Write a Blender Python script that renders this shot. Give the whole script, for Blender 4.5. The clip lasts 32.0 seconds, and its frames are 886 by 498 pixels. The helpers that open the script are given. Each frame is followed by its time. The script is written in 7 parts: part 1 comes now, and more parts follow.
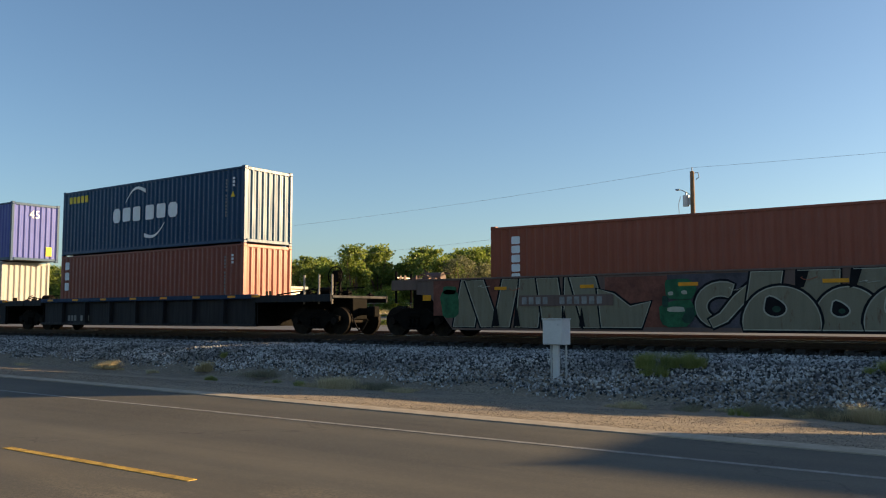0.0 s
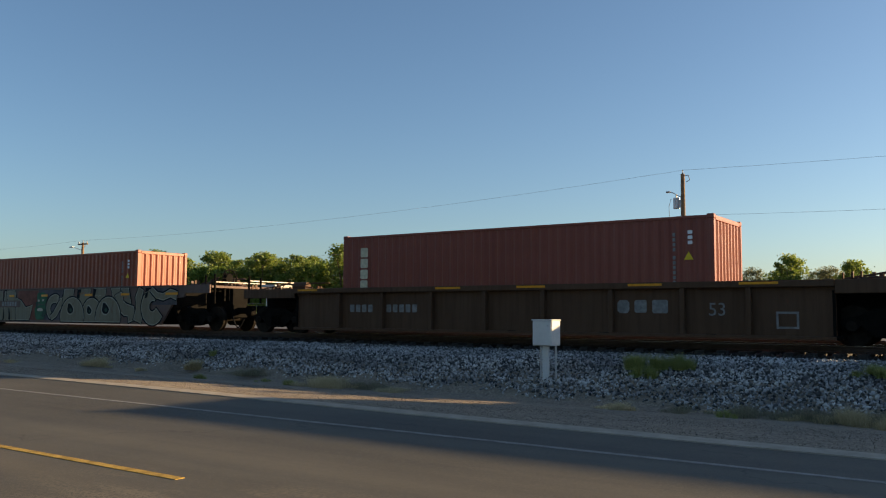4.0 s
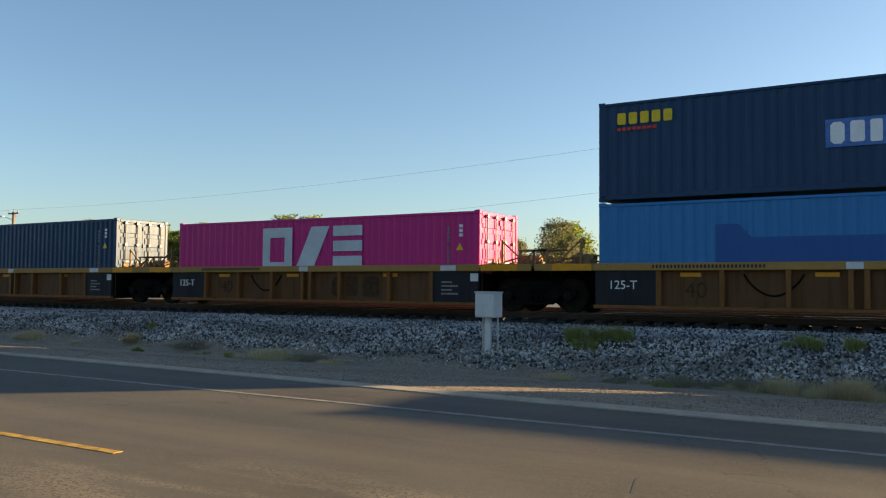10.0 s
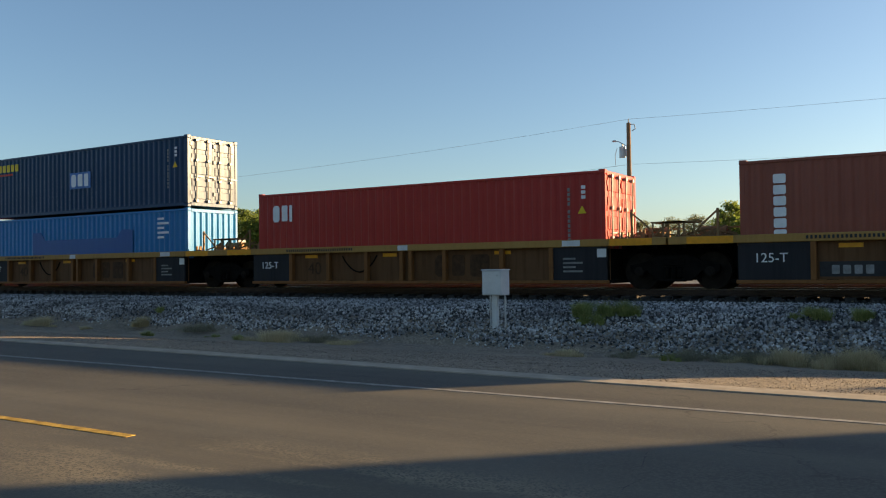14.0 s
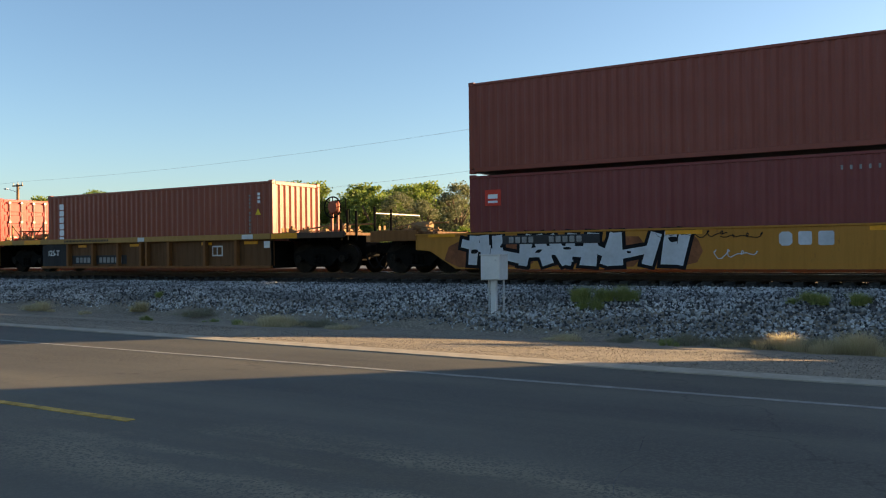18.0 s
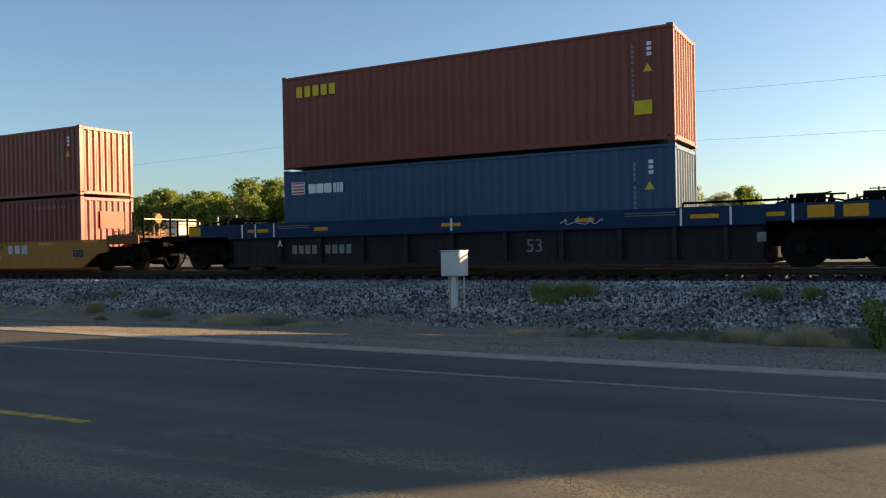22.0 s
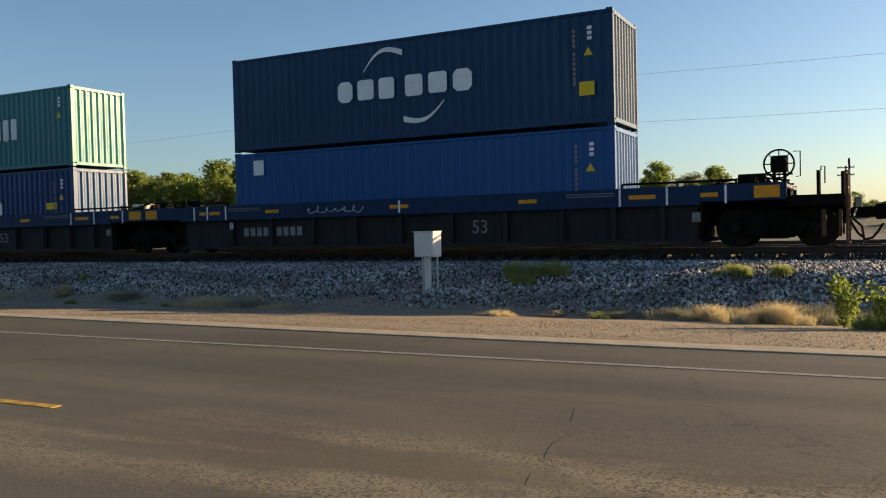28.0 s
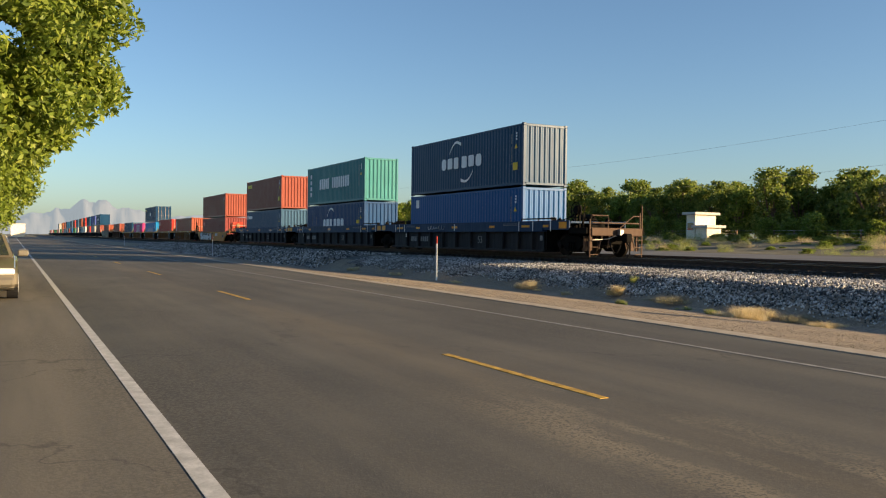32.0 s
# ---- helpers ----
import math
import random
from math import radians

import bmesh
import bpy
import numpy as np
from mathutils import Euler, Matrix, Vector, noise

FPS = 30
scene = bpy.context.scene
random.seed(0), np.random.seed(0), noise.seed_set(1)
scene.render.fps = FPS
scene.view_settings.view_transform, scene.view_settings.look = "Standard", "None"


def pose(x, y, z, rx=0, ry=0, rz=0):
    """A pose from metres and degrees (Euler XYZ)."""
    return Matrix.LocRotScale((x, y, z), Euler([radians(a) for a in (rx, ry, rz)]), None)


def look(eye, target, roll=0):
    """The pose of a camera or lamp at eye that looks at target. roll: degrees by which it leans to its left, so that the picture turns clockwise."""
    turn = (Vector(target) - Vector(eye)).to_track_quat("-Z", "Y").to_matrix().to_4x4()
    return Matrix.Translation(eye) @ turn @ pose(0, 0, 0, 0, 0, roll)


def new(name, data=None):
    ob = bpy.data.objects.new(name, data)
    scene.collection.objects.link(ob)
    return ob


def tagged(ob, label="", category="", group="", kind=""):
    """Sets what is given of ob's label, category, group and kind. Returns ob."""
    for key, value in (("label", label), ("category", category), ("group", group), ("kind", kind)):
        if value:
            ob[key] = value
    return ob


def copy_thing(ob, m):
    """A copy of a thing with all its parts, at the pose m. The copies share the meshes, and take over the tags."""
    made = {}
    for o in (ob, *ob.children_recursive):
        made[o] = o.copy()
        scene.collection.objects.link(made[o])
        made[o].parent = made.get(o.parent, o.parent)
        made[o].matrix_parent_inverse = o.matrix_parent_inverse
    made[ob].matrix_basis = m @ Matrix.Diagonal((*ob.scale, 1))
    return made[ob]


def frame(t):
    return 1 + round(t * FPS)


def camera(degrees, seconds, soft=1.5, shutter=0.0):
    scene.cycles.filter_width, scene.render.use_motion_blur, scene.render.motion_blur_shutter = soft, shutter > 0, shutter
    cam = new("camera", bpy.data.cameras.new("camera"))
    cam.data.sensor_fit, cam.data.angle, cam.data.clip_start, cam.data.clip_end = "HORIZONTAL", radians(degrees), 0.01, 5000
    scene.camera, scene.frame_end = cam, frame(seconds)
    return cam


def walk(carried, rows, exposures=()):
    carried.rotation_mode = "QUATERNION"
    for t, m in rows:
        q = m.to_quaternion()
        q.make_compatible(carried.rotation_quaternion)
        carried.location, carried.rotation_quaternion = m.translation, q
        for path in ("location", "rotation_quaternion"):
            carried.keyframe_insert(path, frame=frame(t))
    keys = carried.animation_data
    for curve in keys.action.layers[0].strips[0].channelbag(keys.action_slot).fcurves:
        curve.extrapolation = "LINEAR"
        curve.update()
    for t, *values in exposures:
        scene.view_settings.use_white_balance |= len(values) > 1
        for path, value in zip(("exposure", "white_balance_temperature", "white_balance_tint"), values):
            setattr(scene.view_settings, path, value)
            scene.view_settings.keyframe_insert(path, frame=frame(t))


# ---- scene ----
# ---- camera ----
EYE = Vector((0, 0, 1.4))
TRAIN = [(0.0, 0.00), (1.5, -10.82), (2.5, -17.98), (4.5, -32.22), (6.0, -42.82), (8.0, -56.84), (10.0, -70.83), (12.0, -84.88), (13.5, -95.24), (15.5, -108.78), (17.5, -122.33), (19.5, -135.88), (21.5, -149.37), (23.5, -162.75), (25.0, -172.75), (26.5, -182.75), (28.5, -195.95), (30.0, -206.02), (31.0, -212.87), (32.0, -219.71)]  # seconds, metres the train has gone along x
cam = camera(55.55, 32.0, soft=1.15)


def aim(turn, tilt, roll):
    a, b = radians(turn), radians(tilt)
    return look(EYE, EYE + Vector((-math.sin(a) * math.cos(b), math.cos(a) * math.cos(b), math.sin(b))), roll)


# seconds, turn left of the track's normal, tilt up, roll
walk(cam, [
    (0.0, aim(35.60, 4.53, -0.08)),    (0.5, aim(35.65, 4.55, -0.19)),    (1.0, aim(34.78, 4.51, -0.18)),
    (1.5, aim(34.02, 4.53, -0.01)),    (2.0, aim(33.77, 4.56, 0.06)),    (2.5, aim(33.72, 4.60, 0.23)),
    (4.5, aim(35.18, 4.49, 0.38)),    (5.0, aim(34.86, 4.27, 0.43)),    (5.5, aim(34.79, 4.15, 0.33)),
    (6.0, aim(35.02, 3.87, 0.46)),    (6.5, aim(34.61, 3.06, 0.83)),    (7.0, aim(34.36, 2.96, 0.96)),
    (7.5, aim(34.10, 3.07, 1.01)),    (8.0, aim(33.80, 3.10, 0.89)),    (8.5, aim(33.16, 3.14, 0.72)),
    (9.0, aim(32.39, 3.05, 0.64)),    (9.5, aim(31.46, 2.86, 0.66)),    (10.0, aim(31.09, 2.67, 0.47)),
    (10.5, aim(31.12, 2.65, 0.35)),    (11.0, aim(31.22, 2.68, 0.05)),    (11.5, aim(31.63, 2.71, -0.16)),
    (12.0, aim(31.30, 2.57, -0.39)),    (12.5, aim(31.86, 1.86, -0.51)),    (13.0, aim(31.84, 1.43, -0.54)),
    (13.5, aim(31.35, 1.35, -0.71)),    (15.5, aim(32.44, 0.72, -0.56)),    (16.0, aim(31.38, 0.55, -0.09)),
    (16.5, aim(30.82, 0.43, 0.18)),    (17.0, aim(31.22, 0.45, -0.26)),    (17.5, aim(31.15, 0.44, -0.46)),
    (18.0, aim(31.43, 0.19, -0.68)),    (18.5, aim(31.45, -0.30, -0.68)),    (19.0, aim(31.27, -0.35, -0.60)),
    (19.5, aim(31.04, -0.29, -0.56)),    (20.0, aim(30.79, -0.29, -0.64)),    (20.5, aim(30.15, -0.21, -0.26)),
    (21.0, aim(29.76, -0.10, -0.52)),    (21.5, aim(29.32, -0.09, -0.59)),    (22.0, aim(28.72, -0.10, -1.07)),
    (22.5, aim(28.19, -0.05, -1.03)),    (23.0, aim(28.00, -0.16, -1.08)),    (23.5, aim(27.55, -0.24, -1.32)),
    (24.0, aim(27.45, -0.29, -1.39)),    (24.5, aim(27.35, -0.40, -1.90)),    (25.0, aim(27.34, -0.32, -1.82)),
    (25.5, aim(28.23, -0.10, -1.87)),    (26.0, aim(28.47, -0.14, -2.07)),    (26.5, aim(27.91, -0.23, -2.23)),
    (28.5, aim(26.93, -1.72, -1.23)),    (29.0, aim(28.48, -1.62, -1.60)),    (29.5, aim(32.54, -1.63, -1.34)),
    (30.0, aim(42.12, -1.42, -1.10)),    (30.5, aim(53.22, -1.38, -0.39)),    (31.0, aim(57.79, -0.98, 0.45)),
    (31.5, aim(59.85, -0.76, 0.25)),    (32.0, aim(62.93, -0.66, 0.73)),
], exposures=[(0.0, 1.45, 7500, 10), (2.0, 1.23, 7400, 10), (6.0, 1.33, 7350, 10), (8.0, 1.43, 7400, 10), (9.0, 1.50, 7500, 10), (10.0, 1.70, 7850, 10), (13.0, 1.46, 7800, 10), (16.0, 1.57, 7900, 10), (17.0, 1.50, 7800, 10), (18.0, 1.88, 7800, 10), (19.0, 1.52, 7500, 10), (20.0, 1.62, 7600, 10), (21.0, 1.92, 7700, 10), (22.0, 1.60, 7700, 10), (23.0, 1.72, 7700, 10), (24.0, 1.97, 7800, 10), (25.0, 1.65, 7500, 10), (26.0, 1.70, 7900, 10), (27.5, 1.4, 7500, 10), (29.0, 1.18, 7400, 10), (30.0, 1.34, 7300, 10), (32.0, 1.38, 7200, 10)])

# ---- light ----
SUN_EL, SUN_AZ = radians(11.4), radians(45.8)  # above the horizon; from +y towards +x
to_sun = Vector((math.sin(SUN_AZ) * math.cos(SUN_EL), math.cos(SUN_AZ) * math.cos(SUN_EL), math.sin(SUN_EL)))
world = bpy.data.worlds.new("sky")
scene.world = world
world.use_nodes = True
wn = world.node_tree.nodes
sky = wn.new("ShaderNodeTexSky")
sky.sky_type, sky.sun_disc = "NISHITA", False
sky.sun_elevation, sky.sun_rotation = SUN_EL, SUN_AZ
sky.air_density, sky.dust_density, sky.ozone_density = 0.9, 1.0, 3.6
world.node_tree.links.new(sky.outputs[0], wn["Background"].inputs[0])
wn["Background"].inputs[1].default_value = 0.080
sun = new("sun", bpy.data.lights.new("sun", "SUN"))
sun.data.energy, sun.data.angle, sun.data.color = 5.0, radians(0.55), (1.0, 0.76, 0.47)
sun.matrix_world = look(to_sun * 200, (0, 0, 0))


# ---- materials ----
def edge_y(x):
    """The far edge of the road, which widens to the left."""
    return float(np.interp(x, [-420, -100, -37, -20, -14, -10, -6, -2, 20, 260], [10.6, 10.5, 10.3, 9.98, 9.84, 9.72, 9.54, 9.46, 9.4, 9.4]))


def nodes_of(name, rough=0.6, metal=0.0):
    m = bpy.data.materials.new(name)
    m.use_nodes = True
    b = m.node_tree.nodes["Principled BSDF"]
    b.inputs["Roughness"].default_value, b.inputs["Metallic"].default_value = rough, metal
    return m, m.node_tree, b


def coords(nt, scale=(1, 1, 1), world_space=False):
    mp = nt.nodes.new("ShaderNodeMapping")
    mp.inputs["Scale"].default_value = scale
    if world_space:
        g = nt.nodes.new("ShaderNodeNewGeometry")
        nt.links.new(g.outputs["Position"], mp.inputs[0])
    else:
        g = nt.nodes.new("ShaderNodeTexCoord")
        nt.links.new(g.outputs["Object"], mp.inputs[0])
    return mp.outputs[0]


def noise_of(nt, vec, scale, detail=4.0, rough=0.55):
    n = nt.nodes.new("ShaderNodeTexNoise")
    n.inputs["Scale"].default_value, n.inputs["Detail"].default_value, n.inputs["Roughness"].default_value = scale, detail, rough
    nt.links.new(vec, n.inputs["Vector"])
    return n.outputs[0]


def ramp_of(nt, fac, stops):
    r = nt.nodes.new("ShaderNodeValToRGB")
    while len(r.color_ramp.elements) < len(stops):
        r.color_ramp.elements.new(0.5)
    for e, (p, c) in zip(r.color_ramp.elements, stops):
        e.position, e.color = p, (*c, 1) if len(c) == 3 else c
    nt.links.new(fac, r.inputs[0])
    return r.outputs[0]


def mix_of(nt, fac, a, b, mode="MIX"):
    n = nt.nodes.new("ShaderNodeMix")
    n.data_type, n.blend_type = "RGBA", mode
    for sock, v in ((n.inputs[0], fac), (n.inputs[6], a), (n.inputs[7], b)):
        if isinstance(v, bpy.types.NodeSocket):
            nt.links.new(v, sock)
        elif isinstance(v, (int, float)):
            sock.default_value = v
        else:
            sock.default_value = (*v, 1)
    return n.outputs[2]


def bump_of(nt, b, h, strength=0.3, dist=0.02):
    n = nt.nodes.new("ShaderNodeBump")
    n.inputs["Strength"].default_value, n.inputs["Distance"].default_value = strength, dist
    nt.links.new(h, n.inputs["Height"])
    nt.links.new(n.outputs[0], b.inputs["Normal"])


made = {}


def paint(name, col, rough=0.38, fade=0.25, rust=0.25, grime=0.3, metal=0.0):
    """Weathered paint on steel: sun-faded patches, rust specks that run down, road dust."""
    if name in made:
        return made[name]
    m, nt, b = nodes_of(name, rough, metal)
    big = noise_of(nt, coords(nt, (0.35, 0.35, 0.8)), 1.3, 5)
    streak = noise_of(nt, coords(nt, (5.0, 5.0, 0.35)), 1.6, 6, 0.65)
    fine = noise_of(nt, coords(nt), 38.0, 3)
    pale = tuple(min(1, c * 1.2 + 0.012) for c in col)
    dark = tuple(c * 0.62 for c in col)
    c1 = mix_of(nt, ramp_of(nt, big, [(0.35, (0, 0, 0)), (0.75, (fade * 2,) * 3)]), col, pale)
    c2 = mix_of(nt, ramp_of(nt, streak, [(0.45, (0, 0, 0)), (0.8, (grime,) * 3)]), c1, dark)
    spots = noise_of(nt, coords(nt, (2.2, 2.2, 0.7)), 2.7, 8, 0.7)
    c3 = mix_of(nt, ramp_of(nt, spots, [(0.69 - 0.12 * rust, (0, 0, 0)), (0.79 - 0.08 * rust, (min(1, rust * 2.2),) * 3)]), c2, (0.13, 0.055, 0.028))
    c4 = mix_of(nt, ramp_of(nt, fine, [(0.3, (0.12,) * 3), (0.7, (0, 0, 0))]), c3, (0.02, 0.018, 0.016))
    nt.links.new(c4, b.inputs["Base Color"])
    nt.links.new(ramp_of(nt, streak, [(0.3, (rough * 0.8,) * 3), (0.8, (min(1, rough * 1.35),) * 3)]), b.inputs["Roughness"])
    bump_of(nt, b, fine, 0.12, 0.004)
    b.inputs["Specular IOR Level"].default_value = 0.21
    made[name] = m
    return m


def simple(name, col, rough=0.6, metal=0.0, var=0.25, scale=9.0, bump=0.15):
    if name in made:
        return made[name]
    m, nt, b = nodes_of(name, rough, metal)
    n1, n2 = noise_of(nt, coords(nt), scale, 6), noise_of(nt, coords(nt), scale * 7, 3)
    c = mix_of(nt, ramp_of(nt, n1, [(0.3, (0, 0, 0)), (0.7, (1, 1, 1))]), tuple(x * (1 - var) for x in col), tuple(min(1, x * (1 + var)) for x in col))
    c = mix_of(nt, ramp_of(nt, n2, [(0.35, (var,) * 3), (0.6, (0, 0, 0))]), c, tuple(x * 0.5 for x in col))
    nt.links.new(c, b.inputs["Base Color"])
    bump_of(nt, b, n2, bump, 0.006)
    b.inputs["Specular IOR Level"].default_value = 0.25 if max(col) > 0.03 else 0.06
    made[name] = m
    return m


def glow_free_glass(name, col):
    m, nt, b = nodes_of(name, 0.05)
    b.inputs["Base Color"].default_value = (*col, 1)
    b.inputs["Coat Weight"].default_value = 0.6
    return m


def asphalt_mat(name="asphalt", dust=0.35):
    m, nt, b = nodes_of(name, 0.74)
    v = coords(nt, world_space=True)
    lanes = noise_of(nt, coords(nt, (0.04, 0.55, 1), True), 1.0, 4)
    patch = noise_of(nt, v, 0.5, 6)
    agg = nt.nodes.new("ShaderNodeTexVoronoi")
    agg.inputs["Scale"].default_value = 60
    nt.links.new(v, agg.inputs["Vector"])
    grit = noise_of(nt, v, 140, 2)
    c = mix_of(nt, ramp_of(nt, patch, [(0.3, (0, 0, 0)), (0.72, (1, 1, 1))]), (0.076, 0.072, 0.060), (0.122, 0.113, 0.092))
    c = mix_of(nt, ramp_of(nt, lanes, [(0.4, (0, 0, 0)), (0.65, (0.6,) * 3)]), c, (0.054, 0.052, 0.046))
    c = mix_of(nt, ramp_of(nt, agg.outputs["Color"], [(0.55, (0, 0, 0)), (0.95, (0.35,) * 3)]), c, (0.19, 0.17, 0.13))
    c = mix_of(nt, ramp_of(nt, grit, [(0.35, (0.5,) * 3), (0.55, (0, 0, 0))]), c, (0.03, 0.028, 0.026))
    sand = noise_of(nt, coords(nt, (0.05, 0.7, 1), True), 1.7, 7, 0.6)
    c = mix_of(nt, ramp_of(nt, sand, [(0.5 - dust * 0.35, (0, 0, 0)), (0.85 - dust * 0.3, (min(1, dust * 1.3),) * 3)]), c, (0.175, 0.152, 0.112))
    sep = nt.nodes.new("ShaderNodeSeparateXYZ")
    nt.links.new(v, sep.inputs[0])
    off = nt.nodes.new("ShaderNodeMath")
    off.operation = "SUBTRACT"
    nt.links.new(sep.outputs[1], off.inputs[0])
    off.inputs[1].default_value = 4.2
    away = nt.nodes.new("ShaderNodeMath")
    away.operation = "ABSOLUTE"
    nt.links.new(off.outputs[0], away.inputs[0])
    trail = mix_of(nt, 1.0, ramp_of(nt, away.outputs[0], [(0.0, (1, 1, 1)), (1.0, (0, 0, 0))]), ramp_of(nt, noise_of(nt, coords(nt, (0.12, 0.8, 1), True), 1.0, 6, 0.6), [(0.38, (0.0,) * 3), (0.7, (0.5,) * 3)]), "MULTIPLY")
    c = mix_of(nt, trail, c, (0.19, 0.148, 0.09))
    pit = nt.nodes.new("ShaderNodeTexVoronoi")
    pit.inputs["Scale"].default_value = 34
    nt.links.new(v, pit.inputs["Vector"])
    worn = noise_of(nt, coords(nt, (0.10, 0.32, 1), True), 1.0, 3, 0.5)
    pits = mix_of(nt, 1.0, ramp_of(nt, pit.outputs["Distance"], [(0.40, (0, 0, 0)), (0.62, (1, 1, 1))]), ramp_of(nt, worn, [(0.48, (0, 0, 0)), (0.72, (0.6,) * 3)]), "MULTIPLY")
    c = mix_of(nt, pits, c, (0.018, 0.015, 0.012))
    reach = nt.nodes.new("ShaderNodeMapRange")
    nt.links.new(sep.outputs[0], reach.inputs[0])
    reach.inputs[1].default_value, reach.inputs[2].default_value = -7.5, -5.0
    ravel = mix_of(nt, 1.0, ramp_of(nt, agg.outputs["Color"], [(0.35, (0, 0, 0)), (0.45, (1, 1, 1))]), mix_of(nt, 1.0, ramp_of(nt, away.outputs[0], [(0.0, (1, 1, 1)), (0.55, (0.8,) * 3), (1.0, (0, 0, 0))]), mix_of(nt, 1.0, ramp_of(nt, noise_of(nt, coords(nt, (0.22, 0.8, 1), True), 1.3, 4, 0.6), [(0.44, (0, 0, 0)), (0.56, (0.75,) * 3)]), ramp_of(nt, reach.outputs[0], [(0.0, (0, 0, 0)), (1.0, (1, 1, 1))]), "MULTIPLY"), "MULTIPLY"), "MULTIPLY")
    c = mix_of(nt, ravel, c, (0.27, 0.225, 0.15))
    crack = nt.nodes.new("ShaderNodeTexVoronoi")
    crack.feature = "DISTANCE_TO_EDGE"
    crack.inputs["Scale"].default_value = 0.13
    wob = nt.nodes.new("ShaderNodeVectorMath")
    wob.operation = "MULTIPLY_ADD"
    nz = nt.nodes.new("ShaderNodeTexNoise")
    nz.inputs["Scale"].default_value = 1.7
    nz.inputs["Detail"].default_value = 6
    nt.links.new(v, nz.inputs["Vector"])
    nt.links.new(nz.outputs["Color"], wob.inputs[0])
    wob.inputs[1].default_value = (1.6, 1.6, 0)
    nt.links.new(v, wob.inputs[2])
    nt.links.new(wob.outputs[0], crack.inputs["Vector"])
    line = ramp_of(nt, crack.outputs["Distance"], [(0.0, (0.45,) * 3), (0.004, (0, 0, 0))])
    c = mix_of(nt, line, c, (0.02, 0.018, 0.016))
    nt.links.new(c, b.inputs["Base Color"])
    b.inputs["Specular IOR Level"].default_value = 0.23
    h = mix_of(nt, 0.5, agg.outputs["Distance"], grit)
    bump_of(nt, b, h, 0.18, 0.01)
    return m


def ground_mat(name, c0, c1, c2, scale=0.35, speck=45.0):
    m, nt, b = nodes_of(name, 0.95)
    v = coords(nt, world_space=True)
    n1, n2 = noise_of(nt, v, scale, 7), noise_of(nt, v, scale * 9, 5)
    st = nt.nodes.new("ShaderNodeTexVoronoi")
    st.inputs["Scale"].default_value = speck
    nt.links.new(v, st.inputs["Vector"])
    c = mix_of(nt, ramp_of(nt, n1, [(0.35, (0, 0, 0)), (0.65, (1, 1, 1))]), c0, c1)
    c = mix_of(nt, ramp_of(nt, n2, [(0.45, (0, 0, 0)), (0.7, (0.6,) * 3)]), c, c2)
    c = mix_of(nt, ramp_of(nt, st.outputs["Color"], [(0.4, (0, 0, 0)), (0.9, (0.55,) * 3)]), c, tuple(min(1, x * 1.9) for x in c1))
    nt.links.new(c, b.inputs["Base Color"])
    bump_of(nt, b, mix_of(nt, 0.5, st.outputs["Distance"], n2), 0.5, 0.02)
    return m


def island_mat(name, cols, rough=0.85, bumpy=0.2):
    """Pieces in one mesh, each with a tone of its own."""
    m, nt, b = nodes_of(name, rough)
    g = nt.nodes.new("ShaderNodeNewGeometry")
    k = len(cols)
    c = ramp_of(nt, g.outputs["Random Per Island"], [(i / (k - 1), q) for i, q in enumerate(cols)])
    n = noise_of(nt, coords(nt, world_space=True), 24, 4)
    c = mix_of(nt, ramp_of(nt, n, [(0.3, (0.35,) * 3), (0.6, (0, 0, 0))]), c, (0.05, 0.045, 0.04))
    drift = noise_of(nt, coords(nt, (0.45, 0.9, 0.9), True), 1.0, 5, 0.6)
    c = mix_of(nt, ramp_of(nt, drift, [(0.36, (0.62,) * 3), (0.58, (0, 0, 0))]), c, (0.035, 0.033, 0.032))
    nt.links.new(c, b.inputs["Base Color"])
    bump_of(nt, b, n, bumpy, 0.01)
    return m


def leaf_mat(name, cols):
    m, nt, b = nodes_of(name, 0.6)
    g = nt.nodes.new("ShaderNodeNewGeometry")
    k = len(cols)
    c = ramp_of(nt, g.outputs["Random Per Island"], [(i / (k - 1), q) for i, q in enumerate(cols)])
    big = noise_of(nt, coords(nt, world_space=True), 0.5, 3)
    c = mix_of(nt, ramp_of(nt, big, [(0.3, (0.3,) * 3), (0.5, (0, 0, 0))]), c, tuple(x * 0.8 for x in cols[0]))
    nt.links.new(c, b.inputs["Base Color"])
    tr = nt.nodes.new("ShaderNodeBsdfTranslucent")
    nt.links.new(c, tr.inputs[0])
    mx = nt.nodes.new("ShaderNodeMixShader")
    mx.inputs[0].default_value = 0.5
    nt.links.new(b.outputs[0], mx.inputs[1])
    nt.links.new(tr.outputs[0], mx.inputs[2])
    nt.links.new(mx.outputs[0], nt.nodes["Material Output"].inputs[0])
    return m


ASPHALT = asphalt_mat()
FARASPHALT = simple("far_asphalt", (0.115, 0.115, 0.118), 0.85, 0, 0.2, 0.4, 0.1)
DUSTY = asphalt_mat("dusty_asphalt", 0.75)
DIRT = ground_mat("dry_dirt", (0.075, 0.07, 0.042), (0.12, 0.105, 0.066), (0.04, 0.052, 0.024))
GRAVEL = ground_mat("gravel_shoulder", (0.165, 0.13, 0.092), (0.225, 0.178, 0.128), (0.11, 0.086, 0.062), 0.6, 28.0)
BED = ground_mat("ballast_fines", (0.05, 0.048, 0.046), (0.10, 0.095, 0.088), (0.03, 0.029, 0.028), 0.8, 16.0)
